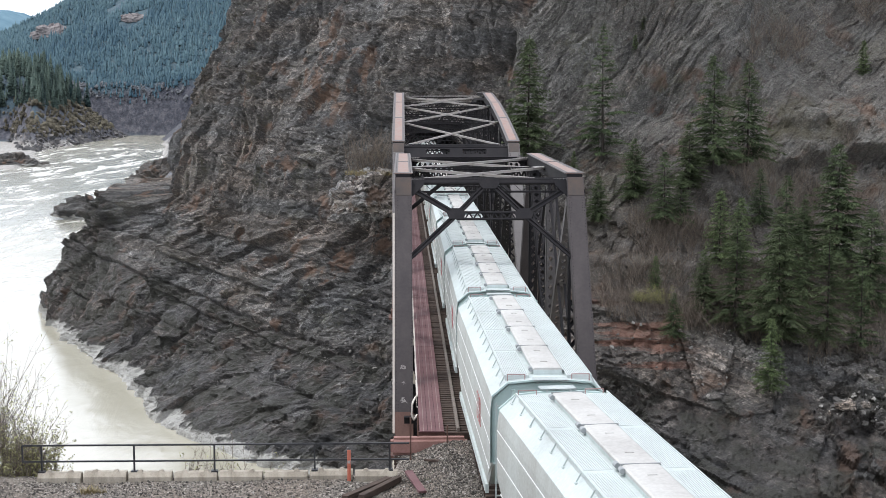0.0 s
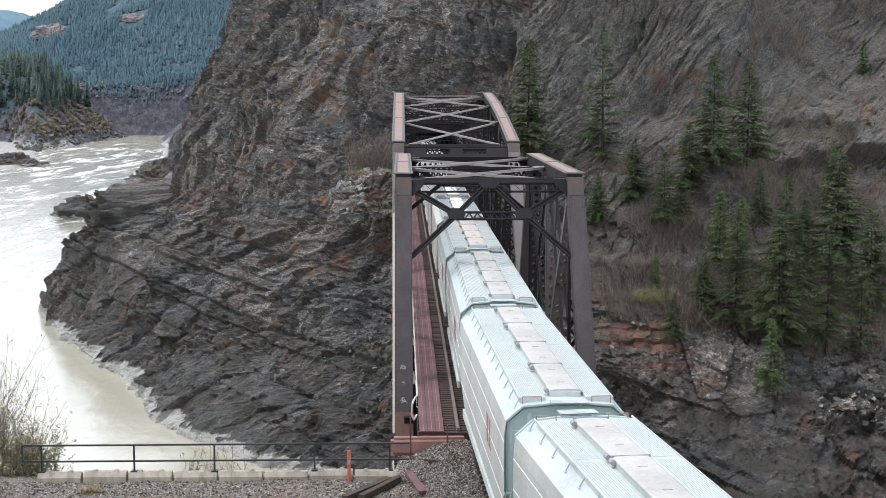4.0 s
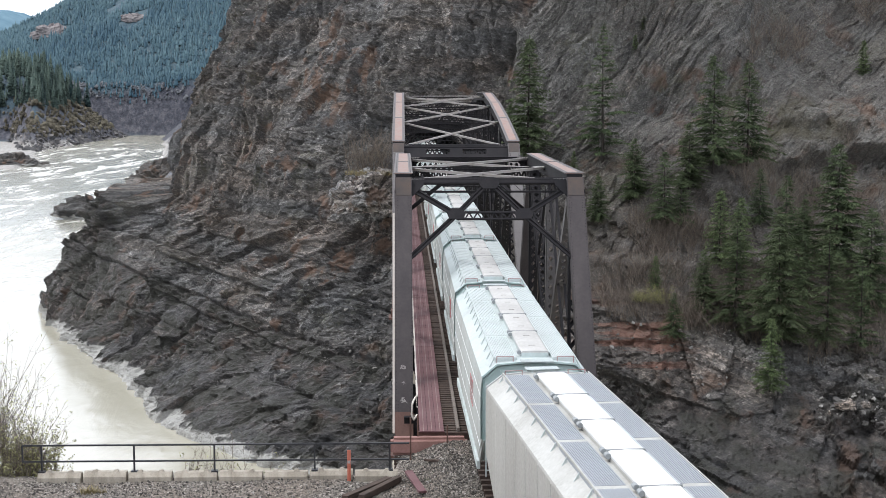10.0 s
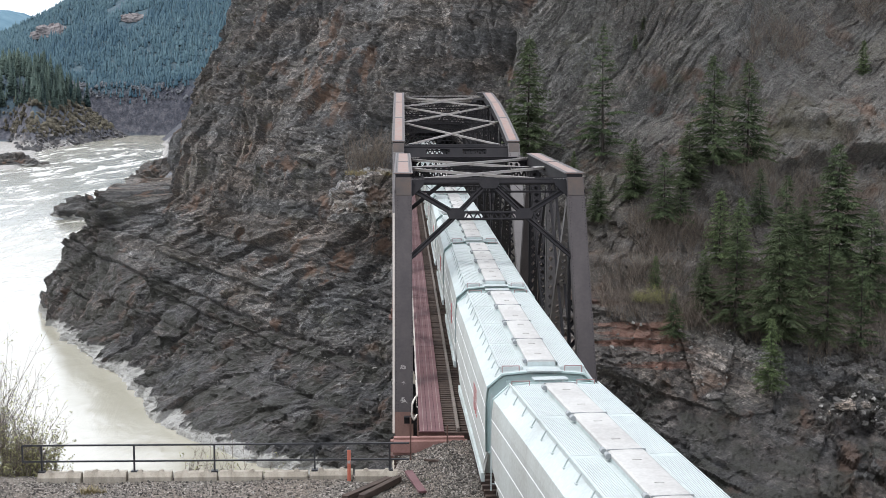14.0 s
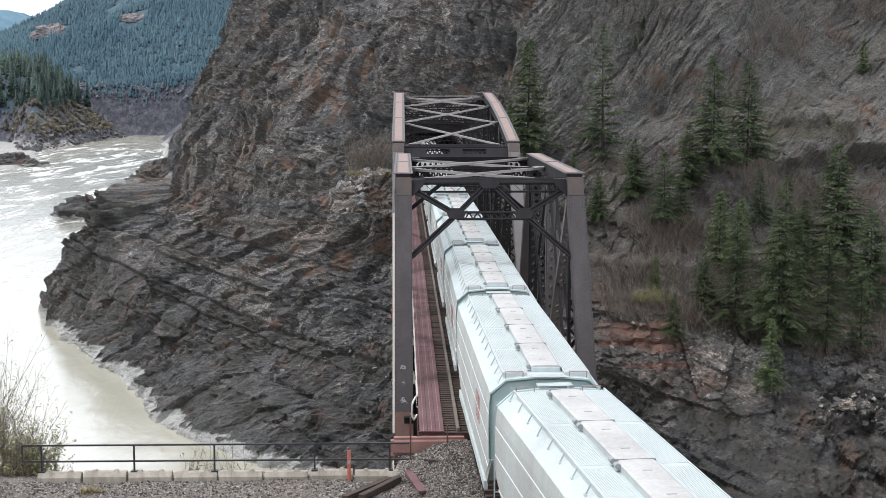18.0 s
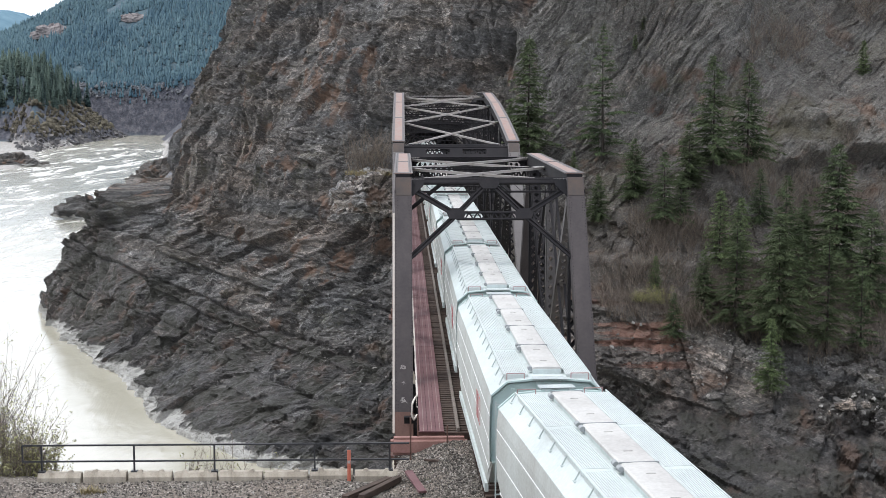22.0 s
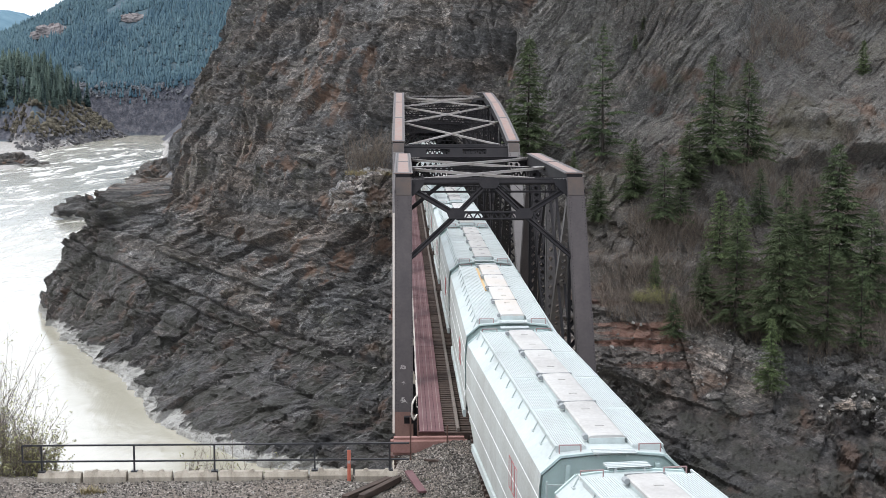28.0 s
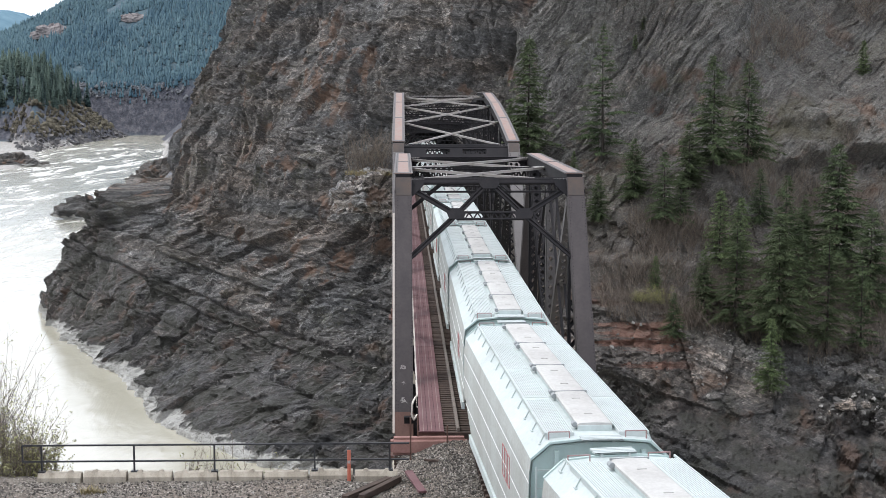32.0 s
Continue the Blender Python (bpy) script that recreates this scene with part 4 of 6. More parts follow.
def truss_span(name, label, y0, runs, heights, width, member, z_low):
    """A through truss: heights are those of the top chord at the panel points between the two bearings."""
    n = len(heights) + 1
    span = thing(name, label, "bridge span", "spans of the railway bridge", (0, y0, 0))
    Y = [sum(runs[:k]) for k in range(n + 1)]
    half = width / 2 - member / 2
    top = [(Y[k + 1], heights[k]) for k in range(n - 1)]
    for side in (-1, 1):
        x = side * half
        up = (1, 0, 0)
        out = (side, 0, 0)
        # end posts: plated boxes with rivet lines on their faces
        for (ya, ya_top) in ((0, 0), (n, n - 2)):
            p, q = Vector((x, Y[ya], z_low)), Vector((x, top[ya_top][0], top[ya_top][1]))
            bm = bmesh.new()
            add_box(bm, p, q, member * 1.06, member * 0.95, (0, -1 if ya == 0 else 1, 0.6))
            # main span's near posts paler: light on their sloping faces put into the grey
            post = part("end_post", bm, STEEL_GREY if name == "main_truss_span" and ya == 0 else STEEL_MID, span)
            _, _, d, s, u = frame_of(p, q, (0, -1 if ya == 0 else 1, 0.6))
            if ya == 0:
                bm = bmesh.new()
                for e in (-1, 1):
                    off = s * e * (member * 0.53 - 0.05) + u * (member * 0.475)
                    add_rivets(bm, p + off, q + off, 75, u)
                    off2 = s * e * (member * 0.53 - 0.13) + u * (member * 0.475)
                    add_rivets(bm, p + d * 0.3 + off2, p + d * 1.6 + off2, 9, u)
                    add_rivets(bm, q - d * 1.9 + off2, q - d * 0.1 + off2, 14, u)
                tagged(part("riveting", bm, STEEL, post), kind="stuff")
                if side < 0 and name == "near_truss_span":
                    # pale strip that stands for the post's outer flange edge
                    bm = bmesh.new()
                    o = s * (-1 if s.x > 0 else 1) * (member * 0.53 + 0.06) + u * 0.1
                    add_box(bm, p + d * 0.2 + o, p.lerp(q, 0.86) + o, 0.09, 0.09, u)
                    part("cable_conduit", bm, PALE_PIPE, post, "pale strip up the outer edge of the post")
                    bm = bmesh.new()
                    rr = random.Random(8)
                    for cz, n_seg, box in ((3.05, 22, 0.22), (2.3, 7, 0.16), (1.6, 26, 0.24)):
                        c = p + d * cz + u * (member * 0.475 + 0.004)
                        q0 = c
                        for j in range(n_seg):
                            q1 = c + s * rr.uniform(-1, 1) * box * 0.9 + d * rr.uniform(-1, 1) * box
                            q1 = q0.lerp(q1, 0.55)
                            add_box(bm, q0, q1, 0.012, 0.003, u)
                            q0 = q1
                    tagged(part("chalk_scrawl", bm, CHALK, post, "faded white scrawl on the post"), kind="stuff")
                bm = bmesh.new()
                add_box(bm, q - d * 0.95 + u * (member * 0.475 + 0.008), q - d * 0.02 + u * (member * 0.475 + 0.008), member * 0.98, 0.016, u)
                part("top_plate", bm, STEEL_BROWN, post, "brown-stained riveted plate at the post's head")
                bm = bmesh.new()
                add_box(bm, p - d * 0.1 + u * 0.012, p + d * 1.05 + u * 0.012, member * 1.07, member * 0.96, u)
                part("rusted_foot", bm, STEEL_RUST, post, "rust-brown stained foot of the end post")
            bm = bmesh.new()
            add_block(bm, x - member * 0.62, x + member * 0.62, Y[ya] - 0.55, Y[ya] + 0.55, z_low - 0.55, z_low - 0.08)
            add_block(bm, x - member * 0.8, x + member * 0.8, Y[ya] - 0.75, Y[ya] + 0.75, z_low - 0.7, z_low - 0.55)
            part("bearing_shoe", bm, STEEL_RUST, span)
        # top chord, panel by panel, with a pale cover plate
        for k in range(n - 2):
            p, q = Vector((x, *top[k])), Vector((x, *top[k + 1]))
            bm = bmesh.new()
            add_box(bm, p, q, member, member * 0.9)
            chord = part("top_chord", bm, STEEL, span)
            bm = bmesh.new()
            _, _, d, s, u = frame_of(p, q)
            o = u * (member * 0.45 + 0.016)
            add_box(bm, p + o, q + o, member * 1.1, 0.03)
            part("cover_plate", bm, STEEL_TOP, chord, "pale pinkish cover plate")
            bm = bmesh.new()
            add_box(bm, p + o + u * 0.022, p + o + u * 0.022 + d * 0.55, member * 1.0, 0.016)
            part("splice_plate", bm, STEEL_STRIP, chord)
            for e in (-1, 1):
                bm = bmesh.new()
                add_box(bm, p + o + s * e * member * 0.57, q + o + s * e * member * 0.57, 0.05, 0.05)
                part("edge_angle", bm, STEEL_GREY, chord)
                bm = bmesh.new()
                add_box(bm, p + o + u * 0.019 + s * e * member * 0.45, q + o + u * 0.019 + s * e * member * 0.45, member * 0.2, 0.010)
                part("edge_strip", bm, STEEL_STRIP, chord)
            bm = bmesh.new()
            for e in (-1, 1):
                add_rivets(bm, p + o + u * 0.022 + s * e * member * 0.46, q + o + u * 0.022 + s * e * member * 0.46, 44, u, 0.024)
            tagged(part("riveting", bm, STEEL_STRIP, chord), kind="stuff")
        # bottom chord
        for k in range(n):
            bm = bmesh.new()
            for e in (-1, 1):
                add_box(bm, (x + e * member * 0.32, Y[k], z_low), (x + e * member * 0.32, Y[k + 1], z_low), 0.05, 0.42)
            part("bottom_chord", bm, STEEL, span)
        # posts and diagonals
        for k in range(n - 1):
            bm = bmesh.new()
            add_laced(bm, (x, top[k][0], z_low), (x, top[k][0], top[k][1] - 0.2), member * 0.72, member * 0.62, (0, 1, 0), 0.5, 0.10, name == "near_truss_span" and k > 0)
            part("vertical_post", bm, STEEL_GREY if name == "near_truss_span" and k == 1 else STEEL, span)
            bm = bmesh.new()
            add_plate(bm, [(x + side * member * 0.52, top[k][0] - 0.8, top[k][1] - 0.35), (x + side * member * 0.52, top[k][0] + 0.8, top[k][1] - 0.35),
                           (x + side * member * 0.52, top[k][0] + 0.45, top[k][1] - 1.15), (x + side * member * 0.52, top[k][0] - 0.45, top[k][1] - 1.15)], out)
            part("gusset_plate", bm, STEEL, span)
        for k in range(n - 2):
            bm = bmesh.new()
            a, b = (k, k + 1) if k < (n - 2) / 2 else (k + 1, k)
            p, q = Vector((x, top[a][0], top[a][1] - 0.3)), Vector((x, top[b][0], z_low + 0.1))
            add_laced(bm, p, q, member * 0.78, member * 0.6, (0, 1, 0), 0.52, 0.10, True)
            part("diagonal", bm, STEEL_GREY if name == "near_truss_span" and k == 0 and side > 0 else STEEL, span)
            if abs(k - (n - 3) / 2) < 1.1:
                bm = bmesh.new()
                for e in (-1, 1):
                    add_box(bm, (x + e * 0.16, top[b][0], top[b][1] - 0.3), (x + e * 0.16, top[a][0], z_low + 0.1), 0.03, 0.13, (1, 0, 0))
                part("counter_diagonal", bm, STEEL, span)
    xi = half - member / 2
    # top lateral system: struts and crossed angles
    for k in range(n - 1):
        bm = bmesh.new()
        yk, zk = top[k]
        gable_strut(bm, -xi, xi, yk, zk - 0.05, 0.62 if name == "main_truss_span" else 0.45)
        add_box(bm, (-xi, yk, zk + 0.06), (xi, yk, zk + 0.06), 0.22, 0.05)
        part("top_strut", bm, STEEL, span)
    for k in range(n - 2):
        for e in (-1, 1):
            bm = bmesh.new()
            lift = Vector((0, 0, 0.05 + 0.03 * e))
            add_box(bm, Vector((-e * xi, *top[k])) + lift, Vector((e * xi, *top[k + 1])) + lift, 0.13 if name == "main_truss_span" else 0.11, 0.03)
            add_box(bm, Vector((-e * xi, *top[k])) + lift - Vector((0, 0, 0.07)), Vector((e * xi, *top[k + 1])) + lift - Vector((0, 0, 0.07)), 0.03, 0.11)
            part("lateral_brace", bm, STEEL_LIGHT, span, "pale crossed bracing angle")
        for sx in (-1, 1):
            for (yy, zz), dy in ((top[k], 1), (top[k + 1], -1)):
                bm = bmesh.new()
                add_plate(bm, [(sx * (xi + 0.05), yy - 0.1 * dy, zz + 0.085), (sx * (xi - 0.62), yy - 0.1 * dy, zz + 0.085), (sx * (xi - 0.62), yy + 0.22 * dy, zz + 0.085),
                               (sx * (xi + 0.05), yy + 0.6 * dy, zz + 0.085)][::dy], (0, 0, 1), 0.012)
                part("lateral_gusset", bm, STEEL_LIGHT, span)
    # sway frames at the inner posts
    for k in range(1, n - 2) if name == "main_truss_span" else ():
        bm = bmesh.new()
        yk, zk = top[k]
        zb = zk - 1.9
        gable_strut(bm, -xi, xi, yk, zb, 0.35)
        for a, b in ((-xi, -xi * 0.34), (-xi * 0.34, 0), (0, xi * 0.34), (xi * 0.34, xi)):
            low = (a, b) in ((-xi, -xi * 0.34), (0, xi * 0.34))
            za, zc = (zk - 0.6, zb) if low else (zb, zk - 0.6)
            add_box(bm, (a, yk, za), (b, yk, zc), 0.08, 0.09)
        for j in range(12):
            xa, xb = -xi + 2 * xi * j / 12, -xi + 2 * xi * (j + 1) / 12
            for za, zc in ((zk - 0.65, zb), (zb, zk - 0.65)):
                add_box(bm, (xa, yk + 0.05, za), (xb, yk + 0.05, zc), 0.05, 0.06)
        for sx in (-1, 1):
            add_box(bm, (sx * xi, yk, zb - 1.5), (sx * xi * 0.62, yk, zb), 0.08, 0.1)
        part("sway_frame", bm, STEEL, span)
    # floor beams, stringers
    for k in range(n + 1):
        bm = bmesh.new()
        add_box(bm, (-half, Y[k], z_low + 0.25), (half, Y[k], z_low + 0.25), 0.035, 1.3)
        for dz in (-0.42, 0.92):
            add_box(bm, (-half, Y[k], z_low + dz), (half, Y[k], z_low + dz), 0.34, 0.04)
        part("floor_beam", bm, STEEL, span)
    for xs in (TRACK_X - 1.0, TRACK_X + 1.0):
        bm = bmesh.new()
        add_box(bm, (xs, 0, -0.75), (xs, Y[n], -0.75), 0.03, 0.74)
        for dz in (-1.12, -0.40):
            add_box(bm, (xs, 0, dz), (xs, Y[n], dz), 0.32, 0.03)
        part("stringer", bm, STEEL, span)
    # portals at both ends
    for (ke, k, sg) in ((0, 0, -1), (n, n - 2, 1)):
        p0, p1 = Vector((0, Y[ke], z_low)), Vector((0, *top[k]))
        d = (p1 - p0).normalized()
        face = Vector((0, sg * d.z, -sg * d.y))
        L = (p1 - p0).length

        def P(x, down, lift=0.0):
            return p1 - d * down + Vector((x, 0, 0)) + face * lift
        portal = new("portal_frame")
        portal.parent = span
        bm = bmesh.new()
        add_box(bm, P(-xi, 0.08), P(xi, 0.08), 0.10, 0.20, d)
        add_box(bm, P(-xi, 0.02, 0.1), P(xi, 0.02, 0.1), 0.24, 0.05, face)
        add_box(bm, P(-xi, 0.17, 0.08), P(xi, 0.17, 0.08), 0.07, 0.05, d)
        part("head_strut", bm, STEEL, portal)
        if sg > 0 or name == "main_truss_span":
            bm = bmesh.new()
            m = 22
            for j in range(m):
                xa, xb = -xi + 2 * xi * j / m, -xi + 2 * xi * (j + 1) / m
                for da, db in ((0.25, 1.35), (1.35, 0.25)):
                    add_box(bm, P(xa, da, -0.06), P(xb, db, -0.06), 0.03, 0.10, d)
            add_box(bm, P(-xi, 1.38, -0.03), P(xi, 1.38, -0.03), 0.10, 0.14, d)
            part("portal_lattice", bm, STEEL, portal)
        if name == "near_truss_span":
            mid = xi * 0.43
            dm = 1.78
            for sx in (-1, 1):
                for (xa, da), (xb, db) in (((sx * xi, 0.42), (sx * mid, dm)), ((sx * 0.25, 0.35), (sx * mid, dm)), ((sx * mid, dm), (sx * xi, 3.85))):
                    bm = bmesh.new()
                    for off in (-0.11, 0.11):
                        add_box(bm, P(xa, da + off, 0.05), P(xb, db + off, 0.05), 0.09, 0.075, d)
                    add_box(bm, P(xa, da, 0.02), P(xb, db, 0.02), 0.02, 0.24, d)
                    part("knee_brace", bm, STEEL, portal)
                bm = bmesh.new()
                add_plate(bm, [P(sx * mid - 0.42, dm - 0.02, 0.11), P(sx * mid - 0.22, dm - 0.30, 0.11), P(sx * mid + 0.22, dm - 0.30, 0.11), P(sx * mid + 0.42, dm - 0.02, 0.11),
                               P(sx * mid + 0.32, dm + 0.24, 0.11), P(sx * mid - 0.32, dm + 0.24, 0.11)][::1 if sg > 0 else -1], face)
                part("gusset_plate", bm, STEEL, portal)
                bm = bmesh.new()
                add_plate(bm, [P(sx * xi, 0.0, 0.13), P(sx * (xi - 0.62), 0.0, 0.13), P(sx * (xi - 0.55), 0.32, 0.13), P(sx * xi, 0.95, 0.13)][::1 if sg * sx > 0 else -1], face)
                part("gusset_plate", bm, STEEL, portal)
            bm = bmesh.new()
            add_plate(bm, [P(-0.46, 0.0, 0.12), P(0.46, 0.0, 0.12), P(0.44, 0.30, 0.12), P(0.28, 0.48, 0.12), P(-0.28, 0.48, 0.12), P(-0.44, 0.30, 0.12)][::-sg], face)
            part("gusset_plate", bm, STEEL, portal)
            bm = bmesh.new()
            for dd in (dm - 0.14, dm + 0.2):
                add_box(bm, P(-mid, dd, 0.02), P(mid, dd, 0.02), 0.10, 0.08, d)
            m = 16
            for j in range(m):
                xa, xb = -mid + 2 * mid * j / m, -mid + 2 * mid * (j + 1) / m
                add_box(bm, P(xa, dm - 0.14 if j % 2 else dm + 0.2), P(xb, dm + 0.2 if j % 2 else dm - 0.14), 0.02, 0.06, d)
            part("lattice_tie", bm, STEEL, portal)
        else:
            # a deep plated head with two long openings, low legs splayed to the posts
            bm = bmesh.new()
            for da, db, ra, rb in ((0.0, 0.36, -xi, xi), (0.85, 1.2, -xi, xi), (0.36, 0.85, -xi, -xi * 0.58), (0.36, 0.85, -xi * 0.12, xi * 0.12), (0.36, 0.85, xi * 0.58, xi)):
                c = (da + db) / 2
                add_box(bm, P(ra, c, 0.06), P(rb, c, 0.06), 0.05, db - da, d)
            part("head_plate", bm, STEEL, portal)
            bm = bmesh.new()
            gable_strut(bm, -xi, xi, P(0, 2.6).y, P(0, 2.6).z, 0.5)
            for sx in (-1, 1):
                add_box(bm, P(sx * xi, 4.6), P(sx * xi * 0.5, 2.4), 0.1, 0.22, d)
            part("knee_brace", bm, STEEL, portal)
    return span


near_span = truss_span("near_truss_span", "dark weathered steel through-truss span with flat top chords", 5.5, [6.6, 10.4, 10.4, 6.6], [8.29, 8.29, 8.29], 8.55, 0.72, -2.1)
main_span = truss_span("main_truss_span", "long dark steel through-truss span with arched top chords", 42.2, [11.0] * 9, [8.28, 9.78, 10.95, 11.78, 11.78, 10.95, 9.78, 8.28], 9.3, 0.80, -2.1)


# ================= deck =================
def box_mesh(name, sx, sy, sz, mat, chamfer=0.0):
    """Shared mesh of one plain piece, centred, with its top edges eased."""
    c = chamfer
    v = [(-sx, -sy, -sz), (sx, -sy, -sz), (sx, sy, -sz), (-sx, sy, -sz), (-sx, -sy, sz - c), (sx, -sy, sz - c), (sx, sy, sz - c), (-sx, sy, sz - c),
         (-sx + c, -sy + c, sz), (sx - c, -sy + c, sz), (sx - c, sy - c, sz), (-sx + c, sy - c, sz)]
    v = [tuple(a * 1.0 for a in p) for p in v]
    f = [(3, 2, 1, 0), (8, 9, 10, 11)] + [(k, (k + 1) % 4, 4 + (k + 1) % 4, 4 + k) for k in range(4)] + [(4 + k, 4 + (k + 1) % 4, 8 + (k + 1) % 4, 8 + k) for k in range(4)]
    me = bpy.data.meshes.new(name)
    me.from_pydata(v, [], f)
    me.materials.append(mat)
    return me


def rail_profile(bm, pts):
    """A flat-bottomed rail along the points (x, y, heading)."""
    prof = [(-0.07, -0.16), (0.07, -0.16), (0.07, -0.145), (0.012, -0.125), (0.012, -0.045), (0.036, -0.035), (0.036, -0.004), (0.028, 0), (-0.028, 0), (-0.036, -0.004), (-0.036, -0.035), (-0.012, -0.045), (-0.012, -0.125), (-0.07, -0.145)]
    prev = None
    for x, y, a in pts:
        c, s = math.cos(a), math.sin(a)
        ring = [bm.verts.new((x + px * c, y + px * s * 1.0, pz)) for px, pz in prof]
        if prev:
            for k in range(len(prof)):
                bm.faces.new((prev[k], prev[(k + 1) % len(prof)], ring[(k + 1) % len(prof)], ring[k]))
        prev = ring


def build_track():
    tr = thing("railway_track", "steel rails on dark timber sleepers across the bridge", "track", at=(0, 0, 0))
    for off in (-0.755, 0.755):
        bm = bmesh.new()
        pts = []
        for s in np.concatenate([np.linspace(-560, 40, 120), np.linspace(60, 260, 6)]):
            x, y, a = track_point(float(s))
            pts.append((x + off * math.cos(a), y + off * math.sin(a), a))
        rail_profile(bm, pts)
        part("rail", bm, RAIL, tr)
    for off in (-0.42, 0.42):
        bm = bmesh.new()
        add_box(bm, (TRACK_X + off, -1.5, -0.05), (TRACK_X + off, 146, -0.05), 0.06, 0.11)
        part("guard_rail", bm, RAIL, tr)
    gm = box_mesh("guard_timber", 0.06, 2.96, 0.08, GUARD, 0.015)
    for off in (-1.72, 1.72):
        for k in range(25):
            o = new("guard_timber", gm)
            o.parent = tr
            o.location = (TRACK_X + off, -1.5 + 2.96 + k * 5.95, -0.08)
            o["label"] = "grey weathered timber guard beside the sleepers"
    me = box_mesh("sleeper", 2.26, 0.125, 0.13, TIE, 0.012)
    rnd = random.Random(3)
    for k in range(300):
        o = new("sleeper", me)
        o.parent = tr
        o.location = (TRACK_X + rnd.uniform(-0.04, 0.04), -1.45 + k * 0.40, -0.295 + rnd.uniform(-0.008, 0.008))
    bm = bmesh.new()
    for k in range(300, 380):
        add_block(bm, TRACK_X - 2.26, TRACK_X + 2.26, -1.58 + k * 0.40, -1.33 + k * 0.40, -0.425, -0.165)
    for k in range(0, 620):
        s = EYE.y * -1 - 2.1 - k * 0.6
        x, y, a = track_point(s)
        c, sn = math.cos(a), math.sin(a)
        add_box(bm, (x - 1.3 * c, y - 1.3 * sn, -0.27), (x + 1.3 * c, y + 1.3 * sn, -0.27), 0.22, 0.2)
    tagged(part("far_sleeper", bm, TIE, tr), kind="stuff")
    return tr


def build_walkway():
    w = thing("walkway", "faded red plank walkway beside the track on the bridge", "walkway", at=(0, 0, 0))
    me = box_mesh("plank", 0.072, 1.47, 0.022, RED_DECK, 0.006)
    x0 = -3.36
    rnd = random.Random(5)
    for seg in range(49):
        for k in range(6):
            if seg * 6 + k >= 294:
                continue
            o = new("plank", me)
            o.parent = w
            o.location = (x0 + 0.08 + k * 0.152, -1.73 + 1.47 + seg * 2.955, -0.10 + rnd.uniform(-0.004, 0.004) + (0.0 if seg % 3 else 0.006))
    bm = bmesh.new()
    for k in range(73):
        add_block(bm, x0 - 0.05, x0 + 0.95, -1.6 + k * 2.0, -1.45 + k * 2.0, -0.32, -0.13)
    tagged(part("walkway_bearer", bm, STEEL_RUST, w), kind="stuff")
    for k in (1, 3, 5):
        bm = bmesh.new()
        add_box(bm, (x0 + 0.004 + k * 0.152, -1.7, -0.074), (x0 + 0.004 + k * 0.152, 143, -0.074), 0.02, 0.012)
        part("joint_strip", bm, STEEL_TOP, w, "pale worn strip along the planks")
    # hand rail along the truss side
    for z in (0.95, 0.5):
        bm = bmesh.new()
        add_box(bm, (x0 - 0.06, -0.2, z), (x0 - 0.06, 145, z), 0.05, 0.05)
        part("hand_rail", bm, PALE_PIPE, w, "pale pipe hand rail")
    for k in range(30):
        bm = bmesh.new()
        add_box(bm, (x0 - 0.06, -0.1 + k * 4.9, -0.2), (x0 - 0.06, -0.1 + k * 4.9, 0.97), 0.05, 0.05)
        part("rail_post", bm, STEEL, w)
    bm = bmesh.new()
    pts = [(x0 - 0.06, -0.2, 0.95), (x0 - 0.16, -0.6, 0.92), (x0 - 0.26, -0.85, 0.75), (x0 - 0.28, -0.9, 0.38), (x0 - 0.2, -0.85, 0.16), (x0 - 0.06, -0.5, 0.28)]
    for a, b in zip(pts, pts[1:]):
        add_box(bm, a, b, 0.055, 0.055)
    part("bent_rail_end", bm, PALE_PIPE, w, "bent pale pipe end of the hand rail")
    return w


build_track()
build_walkway()

# abutments and piers
def pier(name, label, y0, y1, half, z1, z0, mat=None):
    t = thing(name, label, "pier")
    bm = bmesh.new()
    add_block(bm, -half, half, y0, y1, z0, z1)
    for v in bm.verts:
        if v.co.z < z1 - 0.1:
            v.co.y += (v.co.y - (y0 + y1) / 2) * 0.35
    bmesh.ops.bevel(bm, geom=bm.edges[:], offset=0.08, segments=1, affect="EDGES")
    part("shaft", bm, CONCRETE, t)
    bm = bmesh.new()
    add_block(bm, -half - 0.1, half + 0.1, y0 - 0.2, y1 + 0.2, z1 - 0.7, z1 - 0.02)
    bmesh.ops.bevel(bm, geom=bm.edges[:], offset=0.05, segments=1, affect="EDGES")
    part("cap", bm, CONCRETE, t)
    return t


pier("abutment", "weathered concrete abutment under the near end of the bridge", -1.4, 7.2, 4.3, -2.8, -14)
pier("bridge_pier", "tall weathered concrete pier between the two bridge spans", 38.2, 43.6, 4.45, -2.8, ZW - 4)
pier("abutment", "concrete abutment on the cliff at the tunnel end", 139.5, 146, 4.5, -2.8, -20)


def end_sill():
    t = thing("end_sill", "pinkish-red stained end sill of the bridge deck", "end sill")
    bm = bmesh.new()
    add_box(bm, (-4.42, -1.95, -0.55), (-1.6, -1.95, -0.55), 0.5, 0.66)
    bmesh.ops.bevel(bm, geom=bm.edges[:], offset=0.12, segments=3, affect="EDGES")
    part("sill_beam", bm, PINK_SILL, t)
    # dark stack added where the abutment lies in shade below the sill
    bm = bmesh.new()
    for k in range(6):
        add_block(bm, -4.3 + 0.02 * (k % 2), -2.3, -2.1, -1.3, -1.25 - 0.34 * k, -0.93 - 0.34 * k)
    bmesh.ops.bevel(bm, geom=bm.edges[:], offset=0.03, segments=1, affect="EDGES")
    part("timber_crib", bm, TIE, t, "dark stack added for the shade under the sill")


end_sill()


